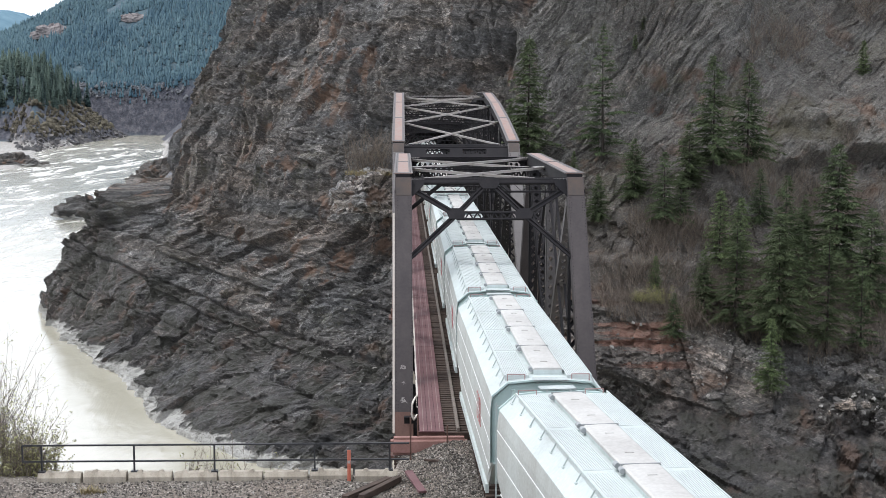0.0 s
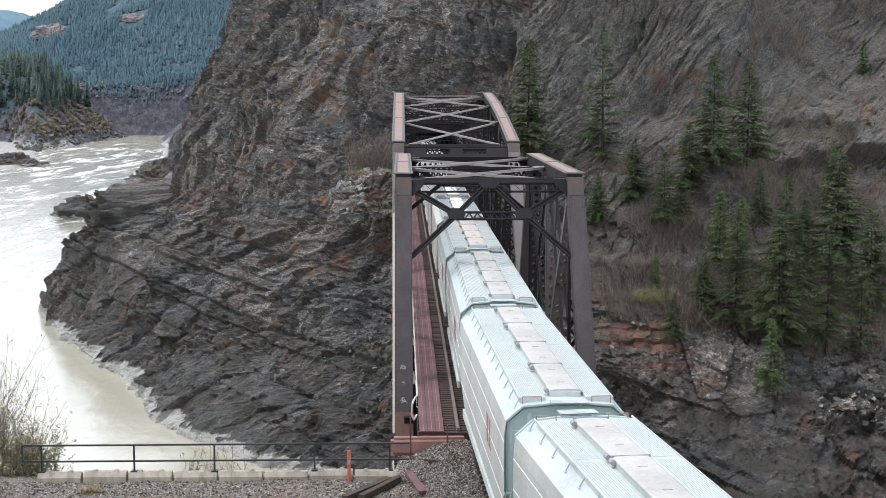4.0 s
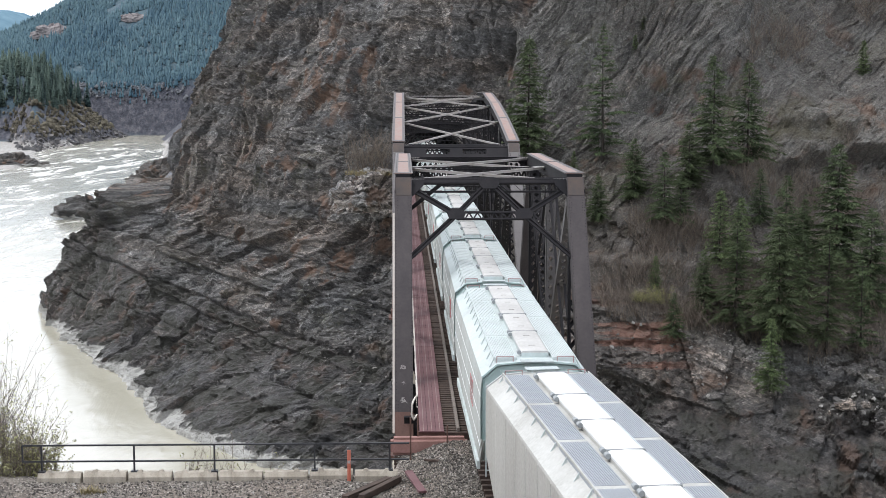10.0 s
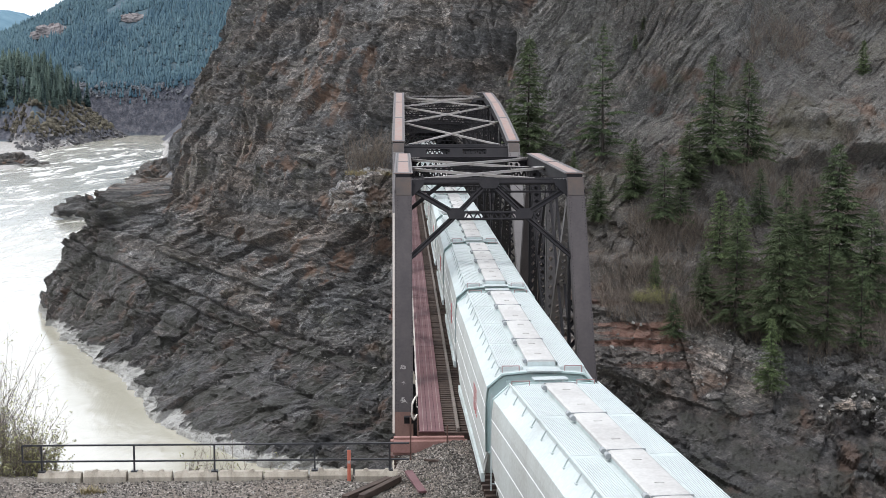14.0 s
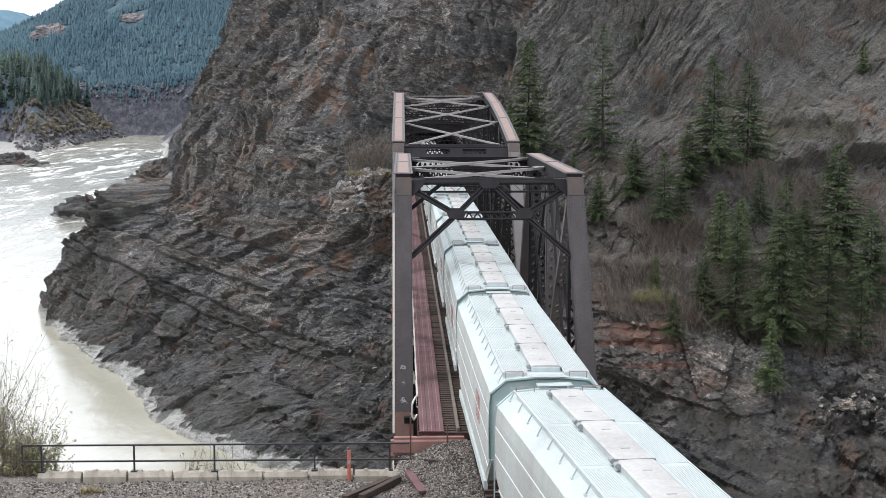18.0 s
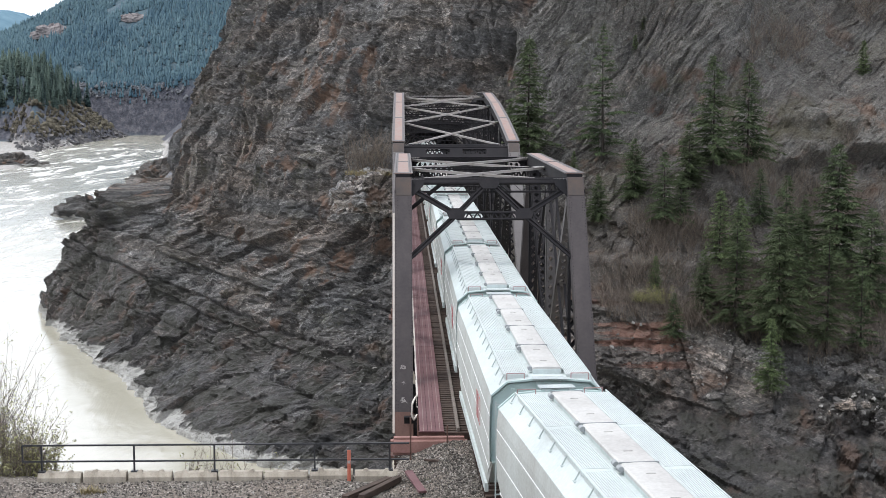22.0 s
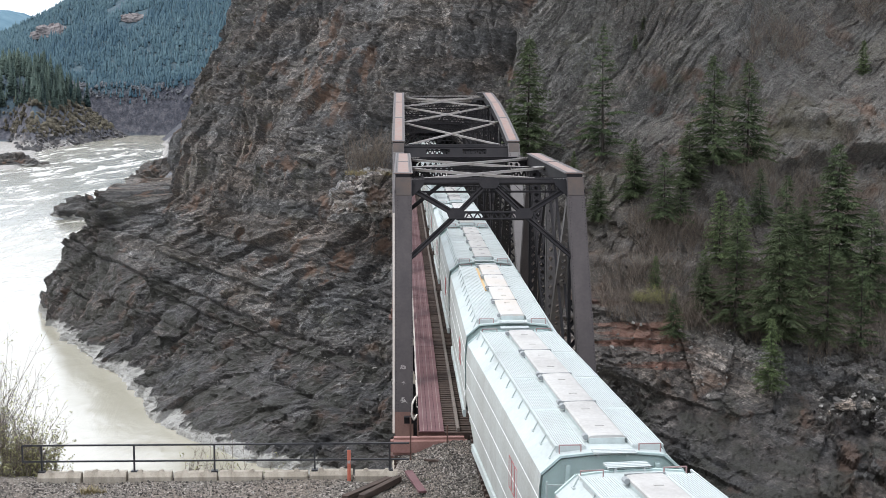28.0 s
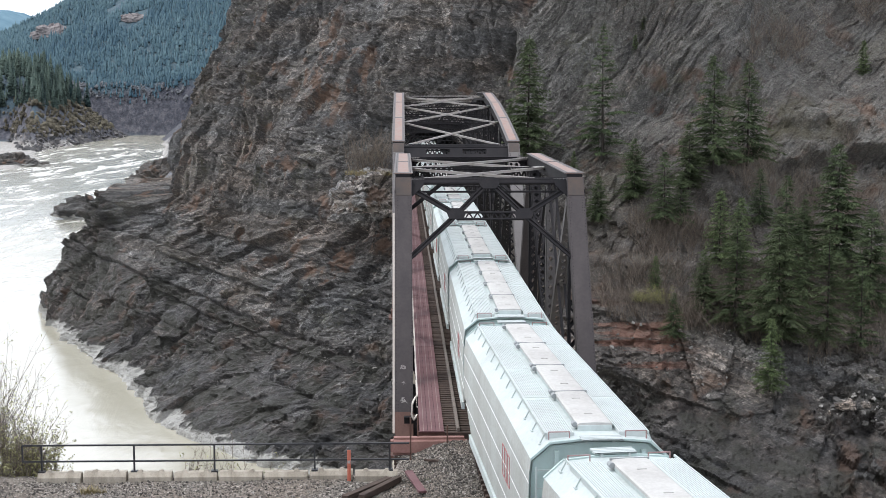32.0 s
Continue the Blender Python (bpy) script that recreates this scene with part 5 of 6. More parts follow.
# ================= the train =================
CAR_L, HALF_L = 17.8, 8.15


def car_paint(name, base, dirt, amount=0.45):
    return paint(name, base, dirt, 0.5, 0.8, amount, world_space=False)


CAR_TEAL = car_paint("pale_grey_green_car_paint", (0.475, 0.53, 0.525), (0.30, 0.315, 0.305), 0.65)
CAR_END = car_paint("grey_green_car_end_paint", (0.44, 0.55, 0.535), (0.33, 0.37, 0.36), 0.45)
# sides: dust streaks plus a darker base that puts their shade into the paint
SIDE_TEAL = car_paint("dusty_shaded_car_side", (0.40, 0.425, 0.41), (0.26, 0.25, 0.23), 0.8)
SIDE_GREY = car_paint("dusty_shaded_grey_side", (0.36, 0.35, 0.325), (0.24, 0.225, 0.20), 0.8)
CAR_GREY = car_paint("pale_grey_car_paint", (0.45, 0.445, 0.42), (0.26, 0.245, 0.22), 0.75)
CAR_GREY_END = car_paint("grey_car_end_paint", (0.47, 0.48, 0.47), (0.29, 0.28, 0.26), 0.5)
GRATE = car_paint("galvanised_running_board", (0.50, 0.54, 0.535), (0.39, 0.415, 0.41), 0.6)
GRATE_GREY = car_paint("plain_galvanised_running_board", (0.30, 0.32, 0.345), (0.23, 0.24, 0.25), 0.5)
GRATE_DARK = car_paint("dull_galvanised_steel", (0.27, 0.285, 0.29), (0.18, 0.18, 0.17), 0.5)
HATCH = car_paint("dusty_hatch_cover", (0.47, 0.458, 0.44), (0.31, 0.292, 0.28), 0.85)
HATCH_WHITE = car_paint("white_hatch_cover", (0.66, 0.66, 0.645), (0.52, 0.50, 0.47), 0.4)
HATCH_STAIN = car_paint("rust_streaked_hatch_cover", (0.50, 0.487, 0.47), (0.50, 0.27, 0.08), 0.24)
RUST_STAIN = car_paint("orange_rust_stain", (0.60, 0.36, 0.12), (0.58, 0.48, 0.34), 0.8)
HATCH_LABEL = {"dusty_hatch_cover": "dusty cream-grey hatch cover", "white_hatch_cover": "clean white hatch cover", "rust_streaked_hatch_cover": "hatch cover with orange rust streaks"}
UNDER = car_paint("dusty_black_underframe", (0.035, 0.032, 0.03), (0.11, 0.095, 0.08), 0.6)
GRAB = car_paint("rusty_red_iron", (0.30, 0.17, 0.16), (0.38, 0.33, 0.33), 0.6)
LINE = car_paint("white_side_line", (0.74, 0.76, 0.75), (0.6, 0.6, 0.58), 0.3)


def hopper_section(kind):
    """Half outline of the body, from the side sill up to the roof's ridge: (x, z)."""
    if kind == "flat":
        return [(1.50, 1.05), (1.55, 1.25), (1.55, 4.02), (1.53, 4.08), (1.10, 4.42), (0.5, 4.475), (0.0, 4.485)]
    return [(1.47, 1.05), (1.51, 1.3), (1.55, 2.2), (1.56, 3.0), (1.55, 3.7), (1.51, 4.05), (1.10, 4.42), (0.5, 4.475), (0.0, 4.485)]


def build_car(kind, paint_m, end_m, hatch_m, hatch_n, label, mark):
    """A covered hopper car; its middle at the origin, the rails at z = 0, its fore end towards -y."""
    car = thing("hopper_car", label, "hopper car", "cars of the grain train")
    hl = HALF_L
    sect = hopper_section(kind)
    # sides and roof as separate skins
    k = 3 if kind == "flat" else 5
    for side in (-1, 1):
        bm = bmesh.new()
        rows = []
        for y in np.concatenate([[-hl], np.linspace(-hl + 1.75, hl - 1.75, 9), [hl]]):
            zb = 1.05 + 1.15 * max(0.0, min(1.0, (abs(y) - hl + 1.75) / 1.75))
            a = [bm.verts.new((side * x, y, max(z, zb + 0.01 * j))) for j, (x, z) in enumerate(sect[:k + 1])]
            b = [bm.verts.new((side * (x - 0.05), y, max(z, zb + 0.01 * j))) for j, (x, z) in enumerate(sect[:k + 1])]
            if rows:
                pa, pb = rows[-1]
                for j in range(k):
                    q = (pa[j], a[j], a[j + 1], pa[j + 1])
                    bm.faces.new(q if side < 0 else q[::-1])
                    q = (pb[j], b[j], b[j + 1], pb[j + 1])
                    bm.faces.new(q[::-1] if side < 0 else q)
            rows.append((a, b))
        body = part("side_sheet", bm, SIDE_GREY if kind == "flat" else SIDE_TEAL, car, "side sheet with dust streaks and painted-in shade")
        # raised horizontal seams or upright ribs
        if kind == "flat":
            for y in np.linspace(-hl + 1.9, hl - 1.9, 9):
                bm = bmesh.new()
                add_box(bm, (side * 1.545, y, 1.3), (side * 1.545, y, 4.0), 0.025, 0.06, (0, 1, 0))
                part("side_rib", bm, paint_m, body)
        else:
            for z in (1.9, 2.75, 3.5):
                xx = np.interp(z, [p[1] for p in sect], [p[0] for p in sect])
                bm = bmesh.new()
                m_end = hl - (1.75 * max(0.0, (2.2 - z)) / 1.15)
                add_box(bm, (side * (xx + 0.001), -m_end, z), (side * (xx + 0.001), m_end, z), 0.012, 0.035)
                part("side_seam", bm, LINE, body, "white lap seam along the side")
        bm = bmesh.new()
        add_box(bm, (side * 1.5, -hl + 1.7, 1.0), (side * 1.5, hl - 1.7, 1.0), 0.10, 0.26)
        part("side_sill", bm, paint_m, car)
        if mark:
            bm = bmesh.new()
            xx = side * 1.566
            for a in range(3):
                y0 = -hl + 3.5 + a * 0.55
                for yy in (y0, y0 + 0.4):
                    add_box(bm, (xx, yy, 2.4), (xx, yy, 3.2), 0.03, 0.010, (1, 0, 0))
                for zz in (2.4, 3.2):
                    add_box(bm, (xx, y0, zz), (xx, y0 + 0.4, zz), 0.010, 0.03)
            part("red_marking", bm, RED_MARK, body, "thin red outlined marking on the side")
    bm = bmesh.new()
    roof_pts = sect[k:]
    roof_line = [(-x, z) for x, z in roof_pts] + [(x, z) for x, z in roof_pts[::-1]][1:]
    full = [(-x, z) for x, z in roof_pts] + [(x, z) for x, z in roof_pts[::-1]][1:]
    prev = None
    for y in np.linspace(-hl, hl, 2):
        ring = [bm.verts.new((x, y, z)) for x, z in full]
        low = [bm.verts.new((x * 0.98, y, z - 0.05)) for x, z in full]
        if prev:
            for j in range(len(full) - 1):
                bm.faces.new((prev[0][j], ring[j], ring[j + 1], prev[0][j + 1]))
                bm.faces.new((prev[1][j + 1], low[j + 1], low[j], prev[1][j]))
        prev = (ring, low)
    roof = part("roof", bm, paint_m, car)
    # ends: a deep bulkhead with an arched top, the slope sheet below it
    rim = [(float(np.interp(2.2, [p[1] for p in sect], [p[0] for p in sect])), 2.2)] + [p for p in sect if p[1] > 2.25]
    for e in (-1, 1):
        y = e * hl
        bm = bmesh.new()
        ring = [bm.verts.new((x * 0.998, y, z)) for x, z in [(-x, z) for x, z in rim] + [(x, z) for x, z in rim[::-1]][1:]]
        inner = [bm.verts.new((v.co.x * 0.96, y - e * 0.12, 2.2 + (v.co.z - 2.2) * 0.965)) for v in ring]
        n = len(ring)
        for j in range(n):
            f = (ring[j], ring[(j + 1) % n], inner[(j + 1) % n], inner[j])
            bm.faces.new(f if e < 0 else f[::-1])
        bm.faces.new(inner if e < 0 else inner[::-1])
        end = part("end_sheet", bm, end_m, car, "darker grey-green end sheet")
        for sx in (-0.95, 0.95):
            bm = bmesh.new()
            add_box(bm, (sx, y + e * 0.02, 1.1), (sx, y + e * 0.02, 4.25), 0.09, 0.12, (0, 1, 0))
            part("end_post", bm, end_m, end)
        bm = bmesh.new()
        for sx in (-1.40, -1.0):
            add_box(bm, (sx * -e, y + e * 0.1, 1.1), (sx * -e, y + e * 0.1, 3.9), 0.035, 0.035)
        for z in np.arange(1.3, 3.9, 0.42):
            add_box(bm, (-1.40 * -e, y + e * 0.1, z), (-1.0 * -e, y + e * 0.1, z), 0.03, 0.03)
        part("ladder", bm, paint_m, end)
        bm = bmesh.new()
        add_plate(bm, [(-1.48, y, 2.22), (1.48, y, 2.22), (1.40, y - e * 2.4, 1.0), (-1.40, y - e * 2.4, 1.0)][::e], (0, 0, -1), 0.05)
        part("slope_sheet", bm, end_m, end)
        bm = bmesh.new()
        add_block(bm, -1.25, 1.25, min(y, y + e * 0.34), max(y, y + e * 0.34), 0.95, 1.12)
        part("end_sill", bm, UNDER, car)
        bm = bmesh.new()
        add_box(bm, (0, y + e * 0.2, 0.88), (0, y + e * 0.56, 0.88), 0.30, 0.26)
        part("coupler", bm, UNDER, car)
        # crosswise end platform on the roof
        bm = bmesh.new()
        prev = None
        for q, up in ((-0.06, 0.0), (0.0, 0.0), (0.01, -0.02), (0.06, -0.02), (0.07, 0.0), (0.13, 0.0), (0.14, -0.02), (0.19, -0.02), (0.20, 0.0), (0.26, 0.0), (0.27, -0.02), (0.32, -0.02), (0.33, 0.0), (0.38, 0.0)):
            ring = [bm.verts.new((xv, y + e * q, 4.585 + up * (w + 1) - 0.03 * (1 - w))) for xv, w in ((-0.45, 0), (-0.45, 1), (0.45, 1), (0.45, 0))]
            if prev:
                for i in range(4):
                    f = (prev[i], ring[i], ring[(i + 1) % 4], prev[(i + 1) % 4])
                    bm.faces.new(f if e < 0 else f[::-1])
            prev = ring
        add_box(bm, (-0.3, y - e * 0.02, 4.40), (-0.3, y - e * 0.02, 4.56), 0.05, 0.05)
        add_box(bm, (0.3, y - e * 0.02, 4.40), (0.3, y - e * 0.02, 4.56), 0.05, 0.05)
        part("end_platform", bm, GRATE, roof)
        bm = bmesh.new()
        for (xa, za), (xb, zb) in zip(roof_line, roof_line[1:]):
            add_box(bm, (xa, y + e * 0.01, za + 0.012), (xb, y + e * 0.01, zb + 0.012), 0.07, 0.05, (0, 0, 1))
        part("roof_edge_bar", bm, end_m, roof)
        for xa, xb in ((-1.08, -0.62), (0.62, 1.08)):
            bm = bmesh.new()
            ya = y - e * 0.30
            for p, q in (((xa, ya, 4.61), (xb, ya, 4.61)), ((xa, ya, 4.62), (xa, ya, 4.38)), ((xb, ya, 4.62), (xb, ya, 4.38))):
                add_box(bm, p, q, 0.025, 0.025)
            part("grab_iron", bm, GRAB, roof, "small rusty-red grab iron")
    # running boards: ribbed plates on brackets
    for side in (-1, 1):
        for j in range(4):
            bm = bmesh.new()
            y0, y1 = -hl + 0.42 + j * (2 * hl - 0.84) / 4, -hl + 0.42 + (j + 1) * (2 * hl - 0.84) / 4 - 0.24
            xs = []
            for r in range(13):
                c = 0.50 + r * 0.049
                xs += [(c, 4.535), (c + 0.006, 4.565), (c + 0.034, 4.565), (c + 0.040, 4.535)]
            xs = [(0.50, 4.45)] + xs + [(xs[-1][0], 4.40)]
            a = [bm.verts.new((side * x, y0, z)) for x, z in xs]
            b = [bm.verts.new((side * x, y1, z)) for x, z in xs]
            for i in range(len(xs) - 1):
                f = (a[i], b[i], b[i + 1], a[i + 1])
                bm.faces.new(f if side < 0 else f[::-1])
            f = (a[0], a[-1], b[-1], b[0])
            bm.faces.new(f if side < 0 else f[::-1])
            bm.faces.new(a[::-1] if side < 0 else a)
            bm.faces.new(b if side < 0 else b[::-1])
            board = part("running_board", bm, GRATE_GREY if kind == "flat" else GRATE, roof)
            if j < 3:
                bm = bmesh.new()
                add_block(bm, min(side * 0.50, side * 1.13), max(side * 0.50, side * 1.13), y1 + 0.01, y1 + 0.23, 4.44, 4.556)
                part("joint_plate", bm, paint_m, board, "smooth pale plate between two boards")
        bm = bmesh.new()
        add_box(bm, (side * 1.15, -hl + 0.38, 4.55), (side * 1.15, hl - 0.38, 4.55), 0.03, 0.05)
        part("edge_angle", bm, paint_m, roof)
        for y in np.linspace(-hl + 0.45, hl - 0.45, 13):
            bm = bmesh.new()
            if kind == "flat":
                add_plate(bm, [(side * 1.15, y, 4.52), (side * 1.30, y, 4.23), (side * 1.16, y, 4.345)], (0, 1, 0), 0.03)
            else:
                add_box(bm, (side * 1.15, y, 4.52), (side * 1.25, y + 0.04, 4.30), 0.03, 0.012, (0, 1, 0))
                add_box(bm, (side * 1.25, y - 0.05, 4.295), (side * 1.25, y + 0.13, 4.295), 0.06, 0.03)
            part("board_bracket", bm, GRATE if kind == "flat" else paint_m, roof)
    # hatch trough
    bm = bmesh.new()
    for side in (-1, 1):
        add_box(bm, (0.05 + side * 0.36, -hl + 0.9, 4.54), (0.05 + side * 0.36, hl - 0.9, 4.54), 0.05, 0.14)
    for e in (-1, 1):
        add_box(bm, (-0.33, e * (hl - 0.9), 4.54), (0.43, e * (hl - 0.9), 4.54), 0.05, 0.14)
    part("hatch_coaming", bm, paint_m, roof)
    ly = (2 * hl - 1.8) / hatch_n
    for j in range(hatch_n):
        y0, y1 = -hl + 0.9 + j * ly + 0.018, -hl + 0.9 + (j + 1) * ly - 0.018
        bm = bmesh.new()
        pr = [(-0.34, 4.57), (-0.34, 4.63), (-0.30, 4.66), (0.05, 4.675), (0.40, 4.66), (0.44, 4.63), (0.44, 4.57)]
        a = [bm.verts.new((x, y0, z)) for x, z in pr]
        b = [bm.verts.new((x, y1, z)) for x, z in pr]
        for i in range(len(pr) - 1):
            bm.faces.new((a[i], b[i], b[i + 1], a[i + 1]))
        bm.faces.new(a)
        bm.faces.new(b[::-1])
        if hatch_m is not HATCH_WHITE:
            for yy in np.linspace(y0 + ly * 0.25, y1 - ly * 0.25, 2):
                add_box(bm, (-0.05, yy, 4.68), (0.14, yy, 4.68), 0.05, 0.02)
        cover = part("hatch_cover", bm, hatch_m, roof, HATCH_LABEL[hatch_m.name])
        bm = bmesh.new()
        add_box(bm, (-0.36, y1 + 0.018, 4.655), (0.46, y1 + 0.018, 4.655), 0.05 if hatch_m is HATCH_WHITE else 0.028, 0.05)
        part("cross_bar", bm, GRATE_DARK, cover)
        for yy in (y0 + 0.2, y1 - 0.2):
            bm = bmesh.new()
            mx = Matrix.Translation((-0.39, yy, 4.60)) @ Matrix.Rotation(radians(90), 4, "X")
            bmesh.ops.create_cone(bm, cap_ends=True, segments=10, radius1=0.065, radius2=0.065, depth=0.2, matrix=mx)
            part("hatch_hinge", bm, GRATE_DARK, cover)
        if hatch_m is HATCH_STAIN and j >= hatch_n - 2:
            for xa, xb, share in ((-0.495, -0.385, 1.0), (0.395, 0.47, 0.6)):
                bm = bmesh.new()
                add_block(bm, xa, xb, y1 - (y1 - y0) * share, y1, 4.46, 4.515)
                part("rust_stain", bm, RUST_STAIN, cover, "orange rust stain beside the hatch")
        bm = bmesh.new()
        add_box(bm, (0.475, y0 + 0.06, 4.60), (0.475, y1 - 0.06, 4.60), 0.03, 0.04)
        part("locking_bar", bm, GRATE, cover)
    # hopper bays, trucks
    for y in (-3.6, 0, 3.6):
        bm = bmesh.new()
        r = [bm.verts.new(p) for p in ((-1.4, y - 1.75, 1.1), (1.4, y - 1.75, 1.1), (1.4, y + 1.75, 1.1), (-1.4, y + 1.75, 1.1))]
        q = [bm.verts.new(p) for p in ((-0.5, y - 0.4, 0.35), (0.5, y - 0.4, 0.35), (0.5, y + 0.4, 0.35), (-0.5, y + 0.4, 0.35))]
        for j in range(4):
            bm.faces.new((r[(j + 1) % 4], r[j], q[j], q[(j + 1) % 4]))
        bm.faces.new(q[::-1])
        part("hopper_bay", bm, paint_m, car)
    for e in (-1, 1):
        yt = e * (CAR_L / 2 - 2.35)
        truck = new("truck")
        truck.parent = car
        truck.location = (0, yt, 0)
        bm = bmesh.new()
        for sx in (-1, 1):
            add_box(bm, (sx * 1.0, -1.15, 0.5), (sx * 1.0, 1.15, 0.5), 0.16, 0.22)
            add_box(bm, (sx * 1.0, -0.5, 0.62), (sx * 1.0, 0.5, 0.62), 0.2, 0.26)
        add_box(bm, (-1.1, 0, 0.6), (1.1, 0, 0.6), 0.4, 0.26)
        part("truck_frame", bm, UNDER, truck)
        for ya in (-0.88, 0.88):
            bm = bmesh.new()
            for sx in (-0.76, 0.76):
                for wd, rr in ((0.13, 0.457), (0.03, 0.48)):
                    mx = Matrix.Translation((sx - (0.05 if wd < 0.1 else 0) * (1 if sx > 0 else -1), ya, 0.457)) @ Matrix.Rotation(radians(90), 4, "Y")
                    bmesh.ops.create_cone(bm, cap_ends=True, segments=20, radius1=rr, radius2=rr, depth=wd, matrix=mx)
            bmesh.ops.create_cone(bm, cap_ends=True, segments=10, radius1=0.09, radius2=0.09, depth=1.5, matrix=Matrix.Translation((0, ya, 0.457)) @ Matrix.Rotation(radians(90), 4, "Y"))
            part("wheel_set", bm, UNDER, truck)
    return car


# distance travelled by the train and the place of each car's near end, in metres from the camera's plane
def gone(t):
    return 14.16 * t - 0.0187 * t * t


FIRST_END = 39.0
CARS = {}


def build_train():
    teal = build_car("round", CAR_TEAL, CAR_END, HATCH, 4, "pale grey-green covered hopper car with dusty hatch covers", True)
    stain = build_car("round", CAR_TEAL, CAR_END, HATCH_STAIN, 4, "pale grey-green covered hopper car with rust-streaked hatch covers", True)
    white = build_car("flat", CAR_GREY, CAR_GREY_END, HATCH_WHITE, 5, "grey ribbed covered hopper car with white hatch covers", False)
    # full loading width: the body's parts are widened, the trucks keep the rails' gauge
    wide = Matrix.Diagonal((1.05, 1, 1, 1))
    for car in (teal, stain, white):
        for ob in car.children_recursive:
            if ob.type == "MESH" and ob.parent.name.split(".")[0] != "truck":
                ob.data.transform(wide)
    used = set()
    for k in range(-1, 36):
        kind = {5: stain, 22: stain, 6: white, 7: white}.get(k, teal)
        if kind in used:
            CARS[k] = copy_thing(kind, pose(0, 0, 0))
        else:
            used.add(kind)
            CARS[k] = kind


def car_pose(k, t):
    mid = FIRST_END + k * CAR_L - gone(t) + HALF_L
    ax, ay, _ = track_point(mid - 6.2)
    bx, by, _ = track_point(mid + 6.2)
    return pose((ax + bx) / 2, (ay + by) / 2, 0, 0, 0, math.degrees(math.atan2(-(bx - ax), by - ay)))


def motions():
    for k, car in CARS.items():
        ts = [0.0]
        t = 0.4
        while t < 31.9:
            mid = FIRST_END + k * CAR_L - gone(t)
            near = -150 < mid < 70
            if near or abs(t / 2 - round(t / 2)) < 0.01:
                ts.append(round(t, 2))
            t += 0.4
        ts.append(32.0)
        walk(car, [(t, car_pose(k, t)) for t in ts])


build_train()


# ================= the near bank =================
def build_fence():
    f = thing("railing", "thin black two-rail steel railing on concrete kerb blocks", "railing")
    y = -5.15
    for zz in (0.33, -0.23):
        bm = bmesh.new()
        add_box(bm, (-16.97, y, zz), (-3.75, y, zz), 0.055, 0.055)
        part("rail_bar", bm, BLACK_RAIL, f)
    bm = bmesh.new()
    add_box(bm, (-16.97, y, 0.33), (-16.97, y, -0.23), 0.05, 0.05)
    part("end_bar", bm, BLACK_RAIL, f)
    for x in (-16.32, -13.17, -10.43, -7.0, -4.42):
        bm = bmesh.new()
        add_box(bm, (x, y, -0.6), (x, y, 0.33), 0.06, 0.06)
        add_block(bm, x - 0.11, x + 0.11, y - 0.11, y + 0.11, -0.66, -0.56)
        part("post", bm, BLACK_RAIL, f)


def build_kerbs():
    """Low precast concrete blocks with scalloped tops."""
    L = 1.5
    bm = bmesh.new()
    prof = [(-0.24, -0.42), (-0.24, -0.17), (-0.12, -0.03), (0.14, -0.03), (0.24, -0.17), (0.24, -0.42)]
    rings = [[bm.verts.new((x, a * w, b)) for a, b in prof] for x, w in ((-L / 2 + 0.02, 0.93), (-L / 2 + 0.06, 1.0), (L / 2 - 0.06, 1.0), (L / 2 - 0.02, 0.93))]
    for r, q in zip(rings, rings[1:]):
        for k in range(len(prof)):
            bm.faces.new((r[k], q[k], q[(k + 1) % len(prof)], r[(k + 1) % len(prof)]))
    bm.faces.new(rings[0])
    bm.faces.new(rings[-1][::-1])
    for cx in (-0.36, 0.36):
        # pyramid-shaped keys that stand up from the sloping shoulder
        base = [bm.verts.new(p) for p in ((cx - 0.2, -0.235, -0.165), (cx + 0.2, -0.235, -0.165), (cx + 0.09, 0.13, -0.03), (cx - 0.09, 0.13, -0.03))]
        tip = [bm.verts.new(p) for p in ((cx - 0.05, -0.10, 0.045), (cx + 0.05, -0.10, 0.045), (cx + 0.04, 0.05, 0.045), (cx - 0.04, 0.05, 0.045))]
        for k in range(4):
            bm.faces.new((base[k], base[(k + 1) % 4], tip[(k + 1) % 4], tip[k]))
        bm.faces.new(tip)
    first = part("kerb_block", bm, CONCRETE, None)
    tagged(first, "weathered cream concrete kerb block with two raised keys", "kerb block", "kerb blocks along the edge")
    rnd = random.Random(2)
    first.matrix_basis = pose(-15.70, -5.15, -0.58)
    for k in range(1, 8):
        copy_thing(first, pose(-15.70 + k * 1.545, -5.15 + rnd.uniform(-0.03, 0.03), -0.58 + rnd.uniform(-0.02, 0.02), 0, 0, rnd.uniform(-1, 1)))


def build_marker():
    m = thing("marker_post", "slim faded orange marker post by the kerb", "marker post", at=(-5.81, -5.5, -0.97))
    bm = bmesh.new()
    add_box(bm, (0, 0, 0), (0, 0, 1.16), 0.12, 0.04, (0, 1, 0))
    bmesh.ops.bevel(bm, geom=bm.edges[:], offset=0.01, segments=1, affect="EDGES")
    part("post", bm, ORANGE, m)
    bm = bmesh.new()
    add_box(bm, (0, -0.024, 0.70), (0, -0.024, 0.80), 0.10, 0.006, (0, 1, 0))
    part("reflector", bm, CHALK, m)


build_fence()
build_kerbs()
build_marker()


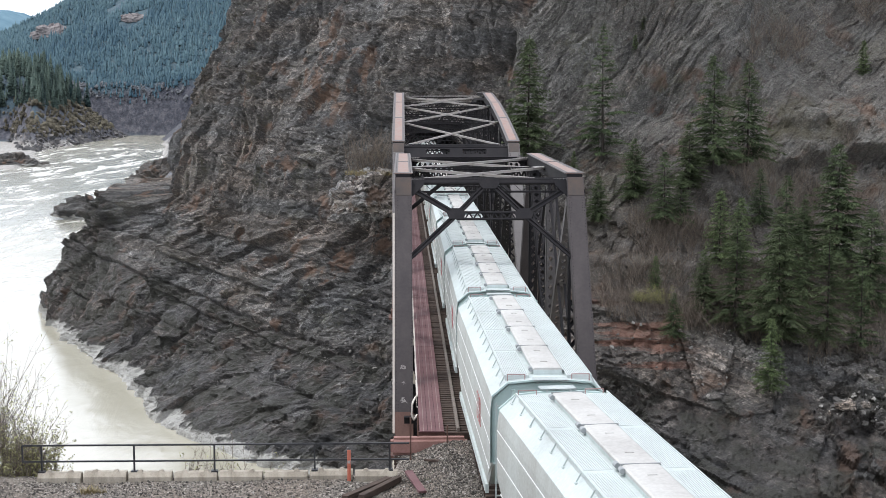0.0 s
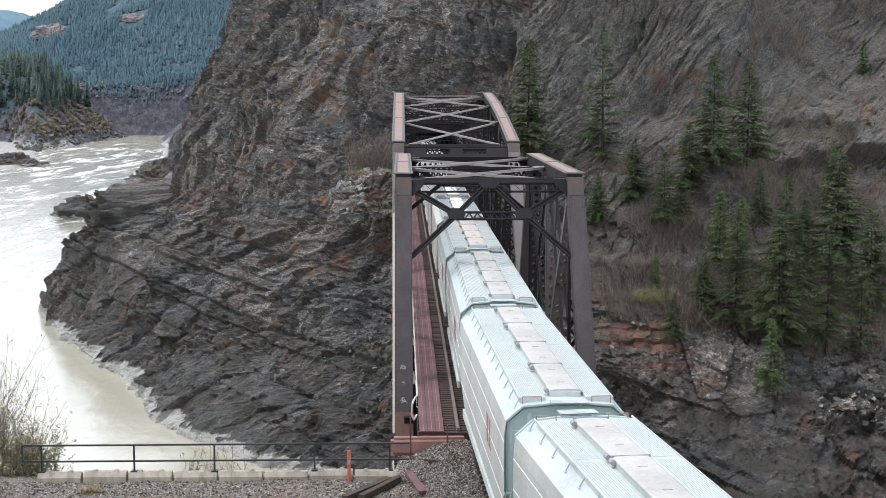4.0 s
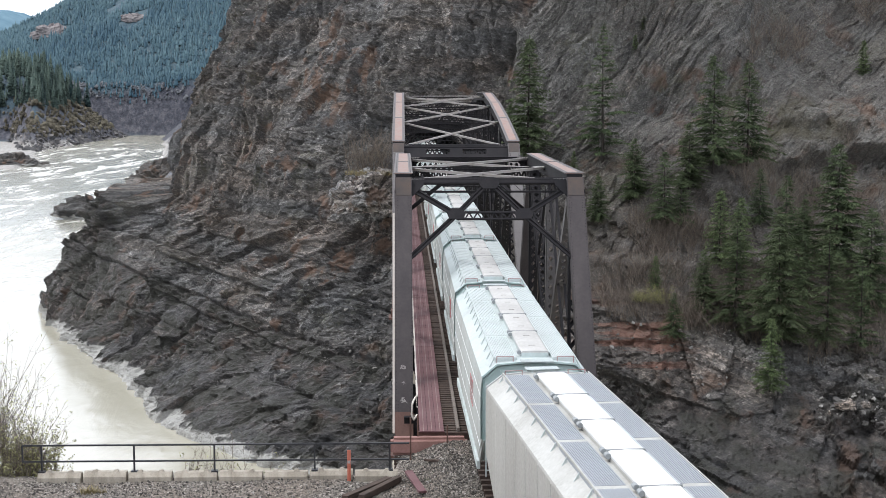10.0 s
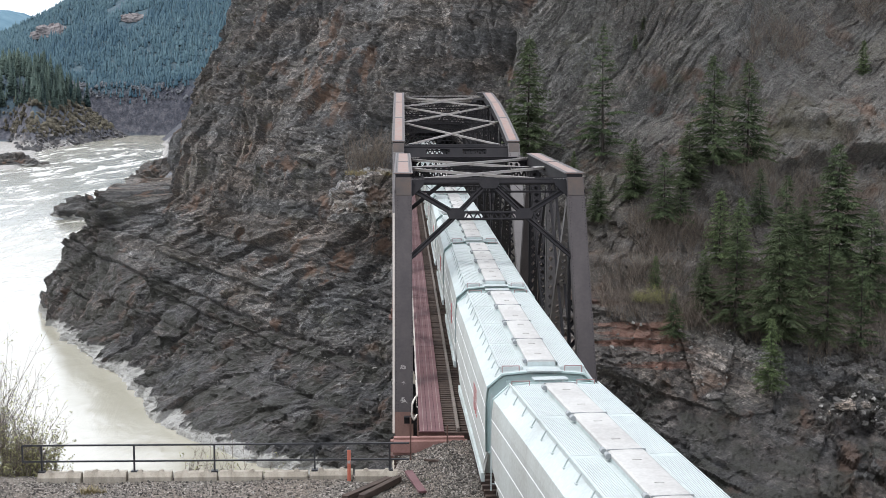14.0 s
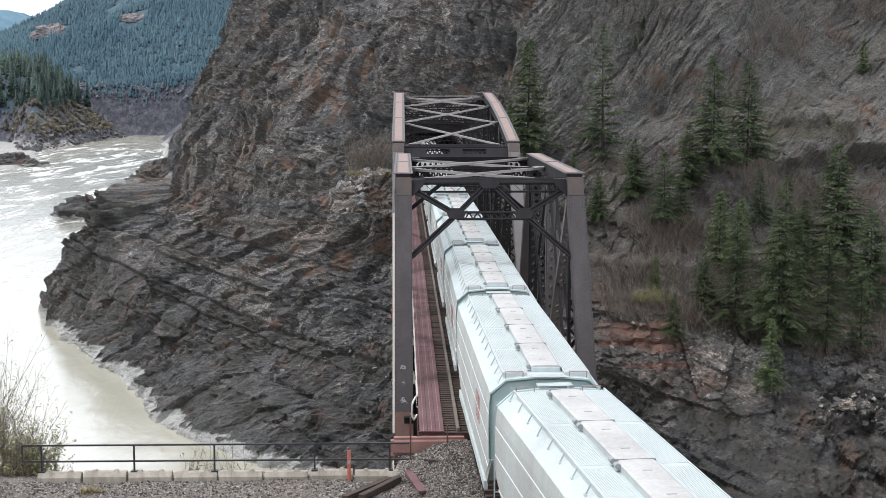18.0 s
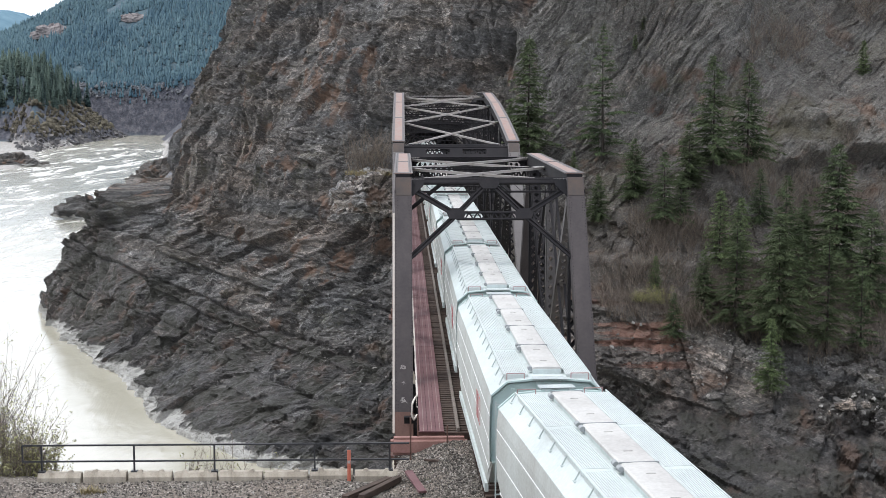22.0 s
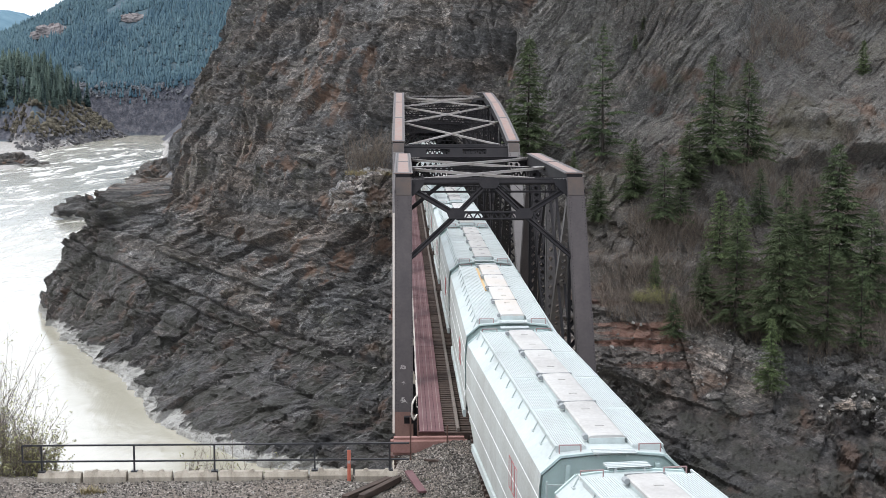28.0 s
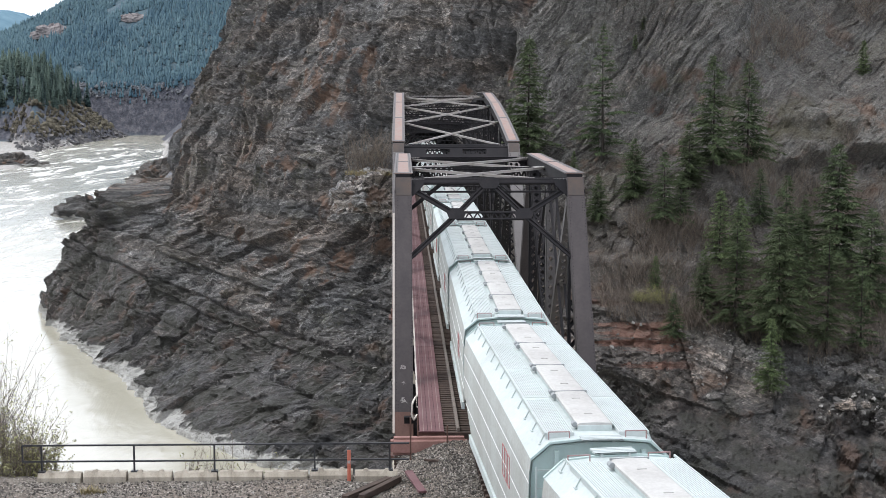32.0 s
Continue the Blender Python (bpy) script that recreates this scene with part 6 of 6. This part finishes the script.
def build_timbers():
    """Discarded sleepers and a plank lying on the ballast."""
    for x, y, z, L, w, h, rz, mat, lab, nm in (
            (-5.15, -6.9, -0.78, 2.7, 0.24, 0.2, -32, TIE, "dark old timber sleeper lying on the gravel", "loose_timber"),
            (-4.72, -6.8, -0.78, 2.6, 0.22, 0.2, -28, TIE, "split dark timber sleeper lying on the gravel", "loose_timber"),
            (-3.55, -6.6, -0.62, 2.6, 0.26, 0.07, 10, RED_DECK, "faded reddish plank lying on the ballast", "plank"),
            (-2.95, -4.3, -0.50, 0.55, 0.16, 0.06, 70, TIE, "short broken board on the ballast", "board"),
            (-1.85, -3.2, -0.42, 0.7, 0.15, 0.1, 80, TIE, "short dark block beside the rail", "board")):
        bm = bmesh.new()
        add_box(bm, (0, -L / 2, 0), (0, L / 2, 0), w, h)
        bmesh.ops.subdivide_edges(bm, edges=bm.edges[:], cuts=3)
        rr = random.Random(int(L * 100))
        for v in bm.verts:
            v.co += Vector((rr.uniform(-1, 1), rr.uniform(-1, 1), rr.uniform(-1, 1))) * 0.012
        ob = part(nm, bm, mat, None)
        ob.matrix_basis = pose(x, y, z, 0, 0, rz)
        tagged(ob, lab, "timber")


def build_rods():
    for x, y, z0, z1, nm, lab in ((-3.69, -3.0, -1.1, 0.75, "steel_rod", "thin rusty upright rod at the sill"), (-2.35, -2.4, -0.7, 0.3, "steel_rod", "short rusty rod beside the track"), (-3.42, -1.9, -0.5, 0.6, "steel_rod", "rusty post at the walkway's end")):
        bm = bmesh.new()
        add_box(bm, (0, 0, 0), (0, 0, z1 - z0), 0.06, 0.06)
        bmesh.ops.bevel(bm, geom=bm.edges[:], offset=0.012, segments=1, affect="EDGES")
        ob = part(nm, bm, STEEL_RUST, None)
        ob.location = (x, y, z0)
        tagged(ob, lab, "rod")


def scatter_ballast():
    """Loose stones on the gravel shelf."""
    r = np.random.RandomState(6)
    V, F = [], []
    base = [(-1, 0, 0), (1, 0, 0), (0, -1, 0), (0, 1, 0), (0, 0, -1), (0, 0, 1)]
    tri = [(0, 2, 5), (2, 1, 5), (1, 3, 5), (3, 0, 5), (2, 0, 4), (1, 2, 4), (3, 1, 4), (0, 3, 4)]
    n = 26000
    xs = r.uniform(-19, 1.5, n)
    ys = r.uniform(-9.5, -2.2, n)
    keep = ~((xs < -4.2) & (ys > -5.4))
    for x, y, q in zip(xs[keep], ys[keep], r.uniform(0, 1, n)):
        size = 0.016 + 0.04 * q ** 6 + 0.012 * (x > -4)
        z = ground_z(x, y)
        i = len(V)
        s3 = size * r.uniform(0.6, 1.3, 3)
        rot = Euler(r.uniform(0, 6.28, 3)).to_matrix()
        for b in base:
            v = rot @ Vector((b[0] * s3[0], b[1] * s3[1], b[2] * s3[2]))
            V.append((x + v.x, y + v.y, z + v.z + size * 0.3))
        F += [(i + a, i + b, i + c) for a, b, c in tri]
    tagged(link_mesh("ballast_stones", V, F, STONE), "loose grey and pale ballast stones", "gravel", kind="stuff")


build_timbers()
build_rods()
scatter_ballast()


# ================= trees and brush =================
def conifer_meshes(seed, height, spread, dense, mat, droop=0.25, bare=0.08):
    """Trunk mesh and crown mesh of one fir: whorls of drooping boughs, each a spine with feathered side sprays."""
    r = np.random.RandomState(seed)
    bm = bmesh.new()
    rings = []
    for k in range(8):
        f = k / 7
        rad = 0.011 * height * (1 - f) ** 0.9 + 0.015
        off = Vector((0.02 * height * math.sin(f * 2.3 + seed) * 0.3, 0.02 * height * math.cos(f * 1.7 + seed) * 0.3, f * height))
        rings.append([bm.verts.new(off + Vector((math.cos(a) * rad, math.sin(a) * rad, 0))) for a in np.linspace(0, 2 * math.pi, 8)[:7]])
    for a, b in zip(rings, rings[1:]):
        for k in range(7):
            bm.faces.new((a[k], a[(k + 1) % 7], b[(k + 1) % 7], b[k]))
    tm = bpy.data.meshes.new("trunk")
    bm.to_mesh(tm)
    bm.free()
    tm.materials.append(BARK)
    V, tips = [], []
    up = np.array([0, 0, 1.0])

    def spray(p, d, l, w, tip):
        """One kite-shaped spray of needles, hanging a little at its end."""
        e = np.cross(d, up + r.uniform(-0.8, 0.8, 3))
        e = e / (np.linalg.norm(e) + 1e-6) * w
        V.extend([p, p + d * l * 0.45 + e, p + d * l - up * l * 0.18, p + d * l * 0.45 - e])
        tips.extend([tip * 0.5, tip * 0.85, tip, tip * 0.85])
    z = height * bare
    while z < height * 0.985:
        f = z / height
        reach = spread * (1 - f) ** 0.85 * (0.35 + 0.65 * min(1, f / 0.2)) + 0.15
        for _ in range(int(round(3 + 4.5 * dense))):
            if r.random_sample() > 0.6 + 0.4 * dense:
                continue
            a = r.uniform(0, 2 * math.pi)
            L = reach * r.choice([0.6, 0.85, 1.0, 1.2]) * r.uniform(0.85, 1.1)
            d = np.array([math.cos(a), math.sin(a), 0])
            side = np.array([-d[1], d[0], 0])
            rise = 0.35 * f + 0.08 + r.uniform(-0.08, 0.08)
            n = max(3, int(L / 0.36))
            for j in range(n):
                t = (j + 0.9) / n
                p = up * z + d * (L * t) + up * (L * (rise * t - (droop + 0.02) * t * t))
                for sg in (-1, 1):
                    for _k in range(3):
                        q = side * sg * r.uniform(0.3, 1.0) + d * r.uniform(0.4, 1.0) - up * r.uniform(-0.1, 0.35)
                        q = q / np.linalg.norm(q)
                        l = (0.26 * L * (1 - 0.75 * t) + 0.22) * r.uniform(0.5, 1.2)
                        spray(p + r.uniform(-0.1, 0.1, 3), q, l, 0.025 + 0.055 * l, 0.15 + 0.85 * t)
            spray(p, d - up * 0.25, 0.42, 0.07, 1.0)
        z += height * (0.030 if dense > 0.5 else 0.042) * r.uniform(0.7, 1.25) * (1 - 0.45 * f)
    for k in range(5):
        a = k * 1.26
        spray(up * height * (0.93 + 0.015 * k), np.array([0.25 * math.cos(a), 0.25 * math.sin(a), 0.9]), 0.07 * height * 0.6, 0.05, 0.8)
    V = np.array(V)
    cm = bpy.data.meshes.new("crown")
    cm.from_pydata(V.tolist(), [], np.arange(len(V)).reshape(-1, 4).tolist())
    at = cm.attributes.new("tip", "FLOAT", "POINT")
    at.data.foreach_set("value", np.array(tips, np.float32))
    cm.materials.append(mat)
    return tm, cm


FIRS = {
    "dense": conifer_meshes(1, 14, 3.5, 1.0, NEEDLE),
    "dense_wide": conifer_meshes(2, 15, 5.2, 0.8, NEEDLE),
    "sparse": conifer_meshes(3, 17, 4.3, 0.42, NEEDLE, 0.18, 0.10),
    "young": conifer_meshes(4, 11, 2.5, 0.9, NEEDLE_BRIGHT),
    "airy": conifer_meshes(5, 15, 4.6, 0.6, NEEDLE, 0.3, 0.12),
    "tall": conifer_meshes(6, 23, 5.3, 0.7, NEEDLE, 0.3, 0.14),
}
FIR_LABEL = {"dense": "dense dark green fir on the rocky slope", "dense_wide": "broad dark green fir on the wooded slope", "sparse": "tall sparse fir with thin dark branches",
             "young": "young bright green fir among darker trees", "airy": "loose-branched green fir above the brush", "tall": "tall loose-branched fir rising above the others"}


def fir(kind, u, h, height, turn=0.0):
    p = rocky_bank(np.array([[float(u)]]), np.array([[float(h)]]))[0]
    p = p[0, 0]
    kind = "tall" if kind == "airy" and height > 16.5 else kind
    tm, cm = FIRS[kind]
    t = thing("fir_tree", FIR_LABEL[kind], "fir tree", "firs on the far slope", (p[0], p[1], p[2] - 0.5))
    base = {"dense": 14, "dense_wide": 15, "sparse": 17, "young": 11, "airy": 15, "tall": 23}[kind]
    t.scale = (height / base,) * 3
    t.rotation_euler = (0, 0, turn)
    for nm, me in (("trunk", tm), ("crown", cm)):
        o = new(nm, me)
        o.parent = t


# kind, metres along the shore, metres above the river, height
for kind, u, h, tall in (("dense", 260.0, 35.0, 18.2), ("sparse", 281.0, 35.5, 19.6), ("airy", 309.0, 33.5, 16.4), ("airy", 317.0, 34.5, 15.5), ("dense_wide", 293.0, 31.0, 8.7), ("airy", 301.0, 27.5, 10.3),
                         ("dense_wide", 304.0, 32.0, 9.2), ("young", 314.0, 23.0, 10.5), ("young", 318.0, 23.0, 9.3), ("dense_wide", 334.0, 22.5, 16.5), ("airy", 326.0, 22.0, 12.9), ("tall", 318.0, 16.0, 16.6),
                         ("dense_wide", 325.0, 14.5, 16.3), ("tall", 332.0, 13.5, 17.2), ("dense_wide", 339.0, 18.0, 13.7), ("young", 303.0, 21.0, 4.5), ("young", 324.0, 10.0, 9.2), ("young", 339.0, 49.0, 5.6),
                         ("airy", 308.0, 15.5, 6.0), ("dense_wide", 287.0, 28.0, 6.6), ("airy", 329.0, 19.0, 9.1), ("dense_wide", 312.0, 18.5, 8.0), ("dense", 252.0, 35.5, 9.0), ("airy", 304.0, 27.5, 7.8),
                         ("airy", 321.0, 27.0, 8.0), ("sparse", 337.0, 13.5, 12.5), ("young", 276.0, 57.0, 3.5), ("young", 275.0, 53.0, 3.5), ("young", 274.0, 34.0, 3.6), ("dense_wide", 329.0, 23.5, 8.5)):
    fir(kind, u, h, tall, u * 1.7)


def scatter_brush():
    """Leafless brush on the far slope: many bent twigs from each root."""
    r = np.random.RandomState(4)
    V, F = [], []
    us = r.uniform(258, 385, 6500)
    hs = r.uniform(8, 66, 6500)
    P, soil = rocky_bank(us[None], hs[None])[:2]
    P, soil = P[0], soil[0]
    dens = fbm(P, 18, 3, 88)
    n = 0
    for p, s, dn, hh in zip(P, soil, dens, hs):
        if s < 0.35 or dn < 0.46 + 0.09 * float(smooth01(hh, 38, 50)) or n > 1300:
            continue
        n += 1
        size = r.uniform(1.2, 4.0)
        for _ in range(r.randint(9, 16)):
            a, lean = r.uniform(0, 6.28), r.uniform(0.15, 1.1)
            d = np.array([math.cos(a) * lean, math.sin(a) * lean, 1.0])
            q0 = p + np.array([r.uniform(-0.5, 0.5), r.uniform(-0.5, 0.5), -0.3])
            L = size * r.uniform(0.5, 1.1)
            q1 = q0 + d * L * 0.55
            q2 = q1 + (d + r.uniform(-0.45, 0.45, 3)) * L * 0.5
            w = np.array([0.032, 0.015, 0.0])
            for a0, a1, ww in ((q0, q1, 1.0), (q1, q2, 0.6), (q1, q1 + (d + r.uniform(-0.9, 0.9, 3)) * L * 0.35, 0.5), ((q0 + q1) / 2, (q0 + q1) / 2 + (d + r.uniform(-1.2, 1.2, 3)) * L * 0.3, 0.5), ((q1 + q2) / 2, (q1 + q2) / 2 + (d + r.uniform(-1.2, 1.2, 3)) * L * 0.25, 0.45)):
                i = len(V)
                V += [a0 - w * ww, a0 + w * ww, a1 + w * ww * 0.5, a1 - w * ww * 0.5]
                F.append((i, i + 1, i + 2, i + 3))
    ob = link_mesh("brush", [tuple(v) for v in V], F, TWIG)
    tagged(ob, "leafless grey-brown brush covering the slope", "brush", kind="stuff")


scatter_brush()


def forest(name, label, spots, zfun, h0, h1, seed, mat, tiers=4, sides=6, slim=0.15, round_top=False, ragged=1.0):
    """Distant trees: each a stack of ragged skirts narrowing to the top (or a rounded ragged crown), all joined as one wood."""
    r = np.random.RandomState(seed)
    X, Y = spots
    n = len(X)
    base = np.stack([X, Y, zfun(X, Y)], -1)
    h = r.uniform(h0, h1, n) * r.uniform(0.6, 1.0, n)
    w = h * slim * r.uniform(0.75, 1.25, n)
    tone = r.uniform(0, 1, n)
    V, F, T = [], [], []
    count = 0
    for k in range(tiers):
        f0, f1 = k / tiers, min(1.0, (k + 1.7) / tiers)
        wide = w * (math.sqrt(max(0.1, 1 - (2 * f0 - 0.85) ** 2 * 0.9)) if round_top else (1 - f0) ** 0.9 + 0.05)
        ang = r.uniform(0, 6.28, (n, 1)) + np.arange(sides) * 2 * math.pi / sides
        rad = wide[:, None] * r.uniform(0.55, 1.15, (n, sides))
        dip = h[:, None] * (0.06 + 0.94 * f0 + r.uniform(-0.5, 0.4, (n, sides)) / tiers * ragged)
        rim = base[:, None] + np.stack([np.cos(ang) * rad, np.sin(ang) * rad, dip], -1)
        tip = base + np.stack([r.uniform(-0.1, 0.1, n) * w, r.uniform(-0.1, 0.1, n) * w, h * (0.06 + 0.94 * f1)], -1)
        V.append(np.concatenate([rim, tip[:, None]], 1).reshape(-1, 3))
        i = count + np.arange(n)[:, None] * (sides + 1)
        j = np.arange(sides)[None]
        F.append(np.stack([i + j, i + (j + 1) % sides, np.broadcast_to(i + sides, (n, sides))], -1).reshape(-1, 3))
        T.append(np.repeat(np.clip(tone * 0.7 + 0.3 * f0, 0, 1), sides + 1))
        count += n * (sides + 1)
    ob = link_mesh(name, np.concatenate(V).tolist(), np.concatenate(F).tolist(), mat, smooth=True)
    at = ob.data.attributes.new("tone", "FLOAT", "POINT")
    at.data.foreach_set("value", np.concatenate(T).astype(np.float32))
    return tagged(ob, label, "forest", kind="stuff")


def woods():
    r = np.random.RandomState(7)
    X, Y = r.uniform(-520, -284, 9000), r.uniform(1030, 1450, 9000)
    Z = left_bank_z(X, Y)
    P = np.stack([X, Y, X * 0], -1)
    keep = (Z > ZW + 24 + 10 * fbm(P, 20, 2, 35)) & (fbm(P, 35, 3, 31) > 0.42)
    forest("wood", "dark firs on the low hill across the river", (X[keep][:850], Y[keep][:850]), left_bank_z, 16, 32, 8, NEEDLE_FAR, 18, 8, 0.17, False, 1.4)
    keep = (Z > ZW + 7) & (Z < ZW + 38) & (fbm(P, 15, 2, 37) > 0.36)
    forest("bank_shrubs", "brown and olive shrubs above the rocky shore", (X[keep][:2400], Y[keep][:2400]), left_bank_z, 1.8, 6.0, 10, BANK_SHRUB, 5, 8, 0.5, True, 0.8)
    X, Y = r.uniform(-720, -150, 90000), r.uniform(1460, 2250, 90000)
    P = np.stack([X, Y, X * 0], -1)
    bare = (np.abs(X + 428) < 21) & (Y > 1695) & (Y < 1770) | (np.abs(X + 322) < 16) & (Y > 1665) & (Y < 1720)
    view = ~bare & (np.abs((X - EYE.x) / (Y - EYE.y) + 0.2) < 0.105) & (mountain_z(X, Y) > 6 + 12 * np.sin(X * 0.05))
    keep = view & (fbm(P, 60, 3, 32) > 0.27)
    forest("wood", "fir forest on the mountainside, tinted blue-green for haze", (X[keep][:24000], Y[keep][:24000]), mountain_z, 7, 13, 9, NEEDLE_BLUE, 2, 6, 0.2, False, 0.25)
    X, Y = r.uniform(-420, -190, 4000), r.uniform(1440, 1600, 4000)
    Z = mountain_z(X, Y)
    keep = (Z > ZW + 34) & (Z < 18)
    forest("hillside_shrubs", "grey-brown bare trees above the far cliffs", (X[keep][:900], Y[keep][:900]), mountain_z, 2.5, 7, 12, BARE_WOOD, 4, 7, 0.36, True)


woods()


def twig_bush(name, label, at, n, size, spread, seed, leaf=None, lean=(0, 0), leaf_share=0.5):
    """A shrub of forked twigs with small leaves or buds."""
    r = np.random.RandomState(seed)
    t = thing(name, label, "shrub", at=at)
    V, F, LV, LF = [], [], [], []

    def stick(a, b, w):
        d = (b - a) / max(1e-6, np.linalg.norm(b - a))
        e = np.cross(d, [0.3, 0.9, 0.2])
        e = e / np.linalg.norm(e) * w
        g = np.cross(d, e)
        i = len(V)
        for q, k in ((a, 1.0), (b, 0.6)):
            V.extend([tuple(q + e * k), tuple(q - e * 0.5 * k + g * 0.87 * k), tuple(q - e * 0.5 * k - g * 0.87 * k)])
        F.extend([(i, i + 1, i + 4, i + 3), (i + 1, i + 2, i + 5, i + 4), (i + 2, i, i + 3, i + 5)])

    def leaves(p, k):
        for _ in range(k):
            c = p + r.uniform(-0.09, 0.09, 3)
            u, v = r.uniform(-1, 1, 3), r.uniform(-1, 1, 3)
            u, v = u / np.linalg.norm(u) * 0.045, v / np.linalg.norm(v) * 0.018
            i = len(LV)
            u, v = u * 1.15, v * 1.15
            LV.extend([tuple(c - u), tuple(c + v), tuple(c + u), tuple(c - v)])
            LF.append((i, i + 1, i + 2, i + 3))
    for _ in range(n):
        p = np.array([r.uniform(-1, 1) * spread, r.uniform(-1, 1) * spread * 0.6, -0.2])
        d = np.array([lean[0] + r.uniform(-0.45, 0.45), lean[1] + r.uniform(-0.3, 0.3), 1.0])
        L = size * r.uniform(0.5, 1.1)
        w = 0.016 * r.uniform(0.7, 1.6)
        for k in range(5):
            q = p + d * L / 5
            stick(p, q, w)
            if k > 0:
                for _ in range(3):
                    b = q + (d * 0.6 + r.uniform(-0.7, 0.7, 3)) * L * 0.16
                    stick(q, b, w * 0.5)
                    if leaf and r.random_sample() < leaf_share:
                        leaves(b, 3)
            p, w = q, w * 0.78
            d = d + r.uniform(-0.18, 0.18, 3)
            d[2] = max(d[2], 0.4)
    tagged(link_mesh("branchwork", V, F, TWIG, t), kind="stuff")
    if leaf and LV:
        tagged(link_mesh("foliage", LV, LF, leaf, t, "small yellow-green spring leaves"), kind="stuff")
    return t


twig_bush("shrub", "twiggy budding shrub with yellow-green leaves at the bank's edge", (-18.4, -3.6, -1.2), 260, 2.3, 1.7, 1, SHRUB, (0.12, 0), 0.5)
twig_bush("shrub", "tall thin budding shrub at the bank's edge", (-19.2, -3.0, -1.2), 130, 3.7, 1.2, 2, SHRUB, (0.1, 0), 0.35)
twig_bush("shrub", "low yellow-green shrub behind the railing's end", (-16.9, -4.0, -1.4), 80, 1.6, 0.8, 3, SHRUB, (0.05, 0), 0.95)
for k, (x, tall) in enumerate(((-11.7, 1.6), (-10.9, 1.9), (-9.8, 1.8), (-8.6, 1.4))):
    twig_bush("bare_shrub", "thin leafless twigs below the kerb", (x, -3.6, -1.6), 9, tall, 0.4, 20 + k, SHRUB, (0.15, 0), 0.12)


def grass_tuft(at, n, size, seed, mat, label):
    r = np.random.RandomState(seed)
    V, F = [], []
    for _ in range(n):
        a = r.uniform(0, 6.28)
        p = np.array([r.uniform(-1, 1) * size * 0.6, r.uniform(-1, 1) * size * 0.4, 0.0])
        d = np.array([math.cos(a) * 0.5, math.sin(a) * 0.5, 1.0]) * size * r.uniform(0.5, 1.1)
        i = len(V)
        e = np.array([-math.sin(a), math.cos(a), 0]) * 0.012
        V += [tuple(p - e), tuple(p + e), tuple(p + d * 0.6 + e * 0.7), tuple(p + d * 0.6 - e * 0.7), tuple(p + d + np.array([math.cos(a), math.sin(a), -0.3]) * size * 0.2)]
        F += [(i, i + 1, i + 2, i + 3), (i + 3, i + 2, i + 4)]
    ob = link_mesh("grass_tuft", V, F, mat)
    ob.location = at
    return tagged(ob, label, "grass", "grass tufts")


grass_tuft((-14.4, -6.9, -1.0), 160, 0.42, 1, GRASS, "dry straw-coloured grass tuft on the gravel")
grass_tuft((-14.0, -6.8, -1.0), 90, 0.3, 2, GRASS, "small dry grass tuft on the gravel")
grass_tuft((-2.9, -5.6, -0.75), 60, 0.22, 3, NEEDLE_BRIGHT, "small green weed on the ballast")
grass_tuft((-3.1, -6.2, -0.8), 70, 0.2, 4, NEEDLE_BRIGHT, "small green weed on the ballast")
grass_tuft((-2.7, -6.5, -0.75), 50, 0.2, 5, NEEDLE_BRIGHT, "small green weed on the ballast")


for (x, y, z), n, size, sc, sd, lab in (((-8.5, 160.5, 1.0), 60, 2.0, 3.0, 31, "dense leafless brown shrub on the ledge"), ((-10.5, 161.0, 1.0), 40, 1.6, 2.6, 32, "leafless brown shrub on the ledge"), ((-6.3, 161.0, 1.0), 40, 1.9, 2.8, 33, "leafless brown shrub by the tunnel ledge")):
    b = twig_bush("bare_shrub", lab, (x, y, z), n, size, 0.7, sd)
    b.scale = (sc, sc, sc)


def slope_bush(u, h, label, n, size, sc, seed, leaf, share):
    q = rocky_bank(np.array([[float(u)]]), np.array([[float(h)]]))[0][0, 0]
    t = twig_bush("shrub", label, (q[0], q[1], q[2] - 0.2), n, size, 0.7, seed, leaf, (0, 0), share)
    t.scale = (sc, sc, sc)


slope_bush(303.5, 19.4, "yellow-green budding shrub above the red ledges", 60, 0.9, 2.2, 51, SHRUB, 1.0)
slope_bush(301.5, 19.6, "low yellow-olive shrub above the red ledges", 40, 0.6, 2.2, 52, SHRUB, 0.8)
slope_bush(308.5, 17.0, "thin leafless sapling on the slope", 14, 2.2, 2.4, 53, None, 0)
slope_bush(310.0, 17.4, "pale leafless shrub on the slope", 30, 1.5, 2.4, 54, None, 0)
slope_bush(303.0, 26.0, "pale leafless shrub arching over the slope", 30, 1.6, 2.4, 55, None, 0)
slope_bush(298.5, 26.5, "pale leafless shrub arching over the slope", 30, 1.5, 2.6, 56, None, 0)
slope_bush(331.0, 13.0, "pale leafless shrub on the slope", 26, 1.5, 2.4, 57, None, 0)
for k in range(9):
    grass_tuft((-11.8 + k * 0.72, 157.2 - 0.12 * k, 0.15 + 0.1 * math.sin(k * 2.3)), 90, 0.9, 60 + k, GRASS, "dry pale grass on the ledge above the rock knob")

motions()
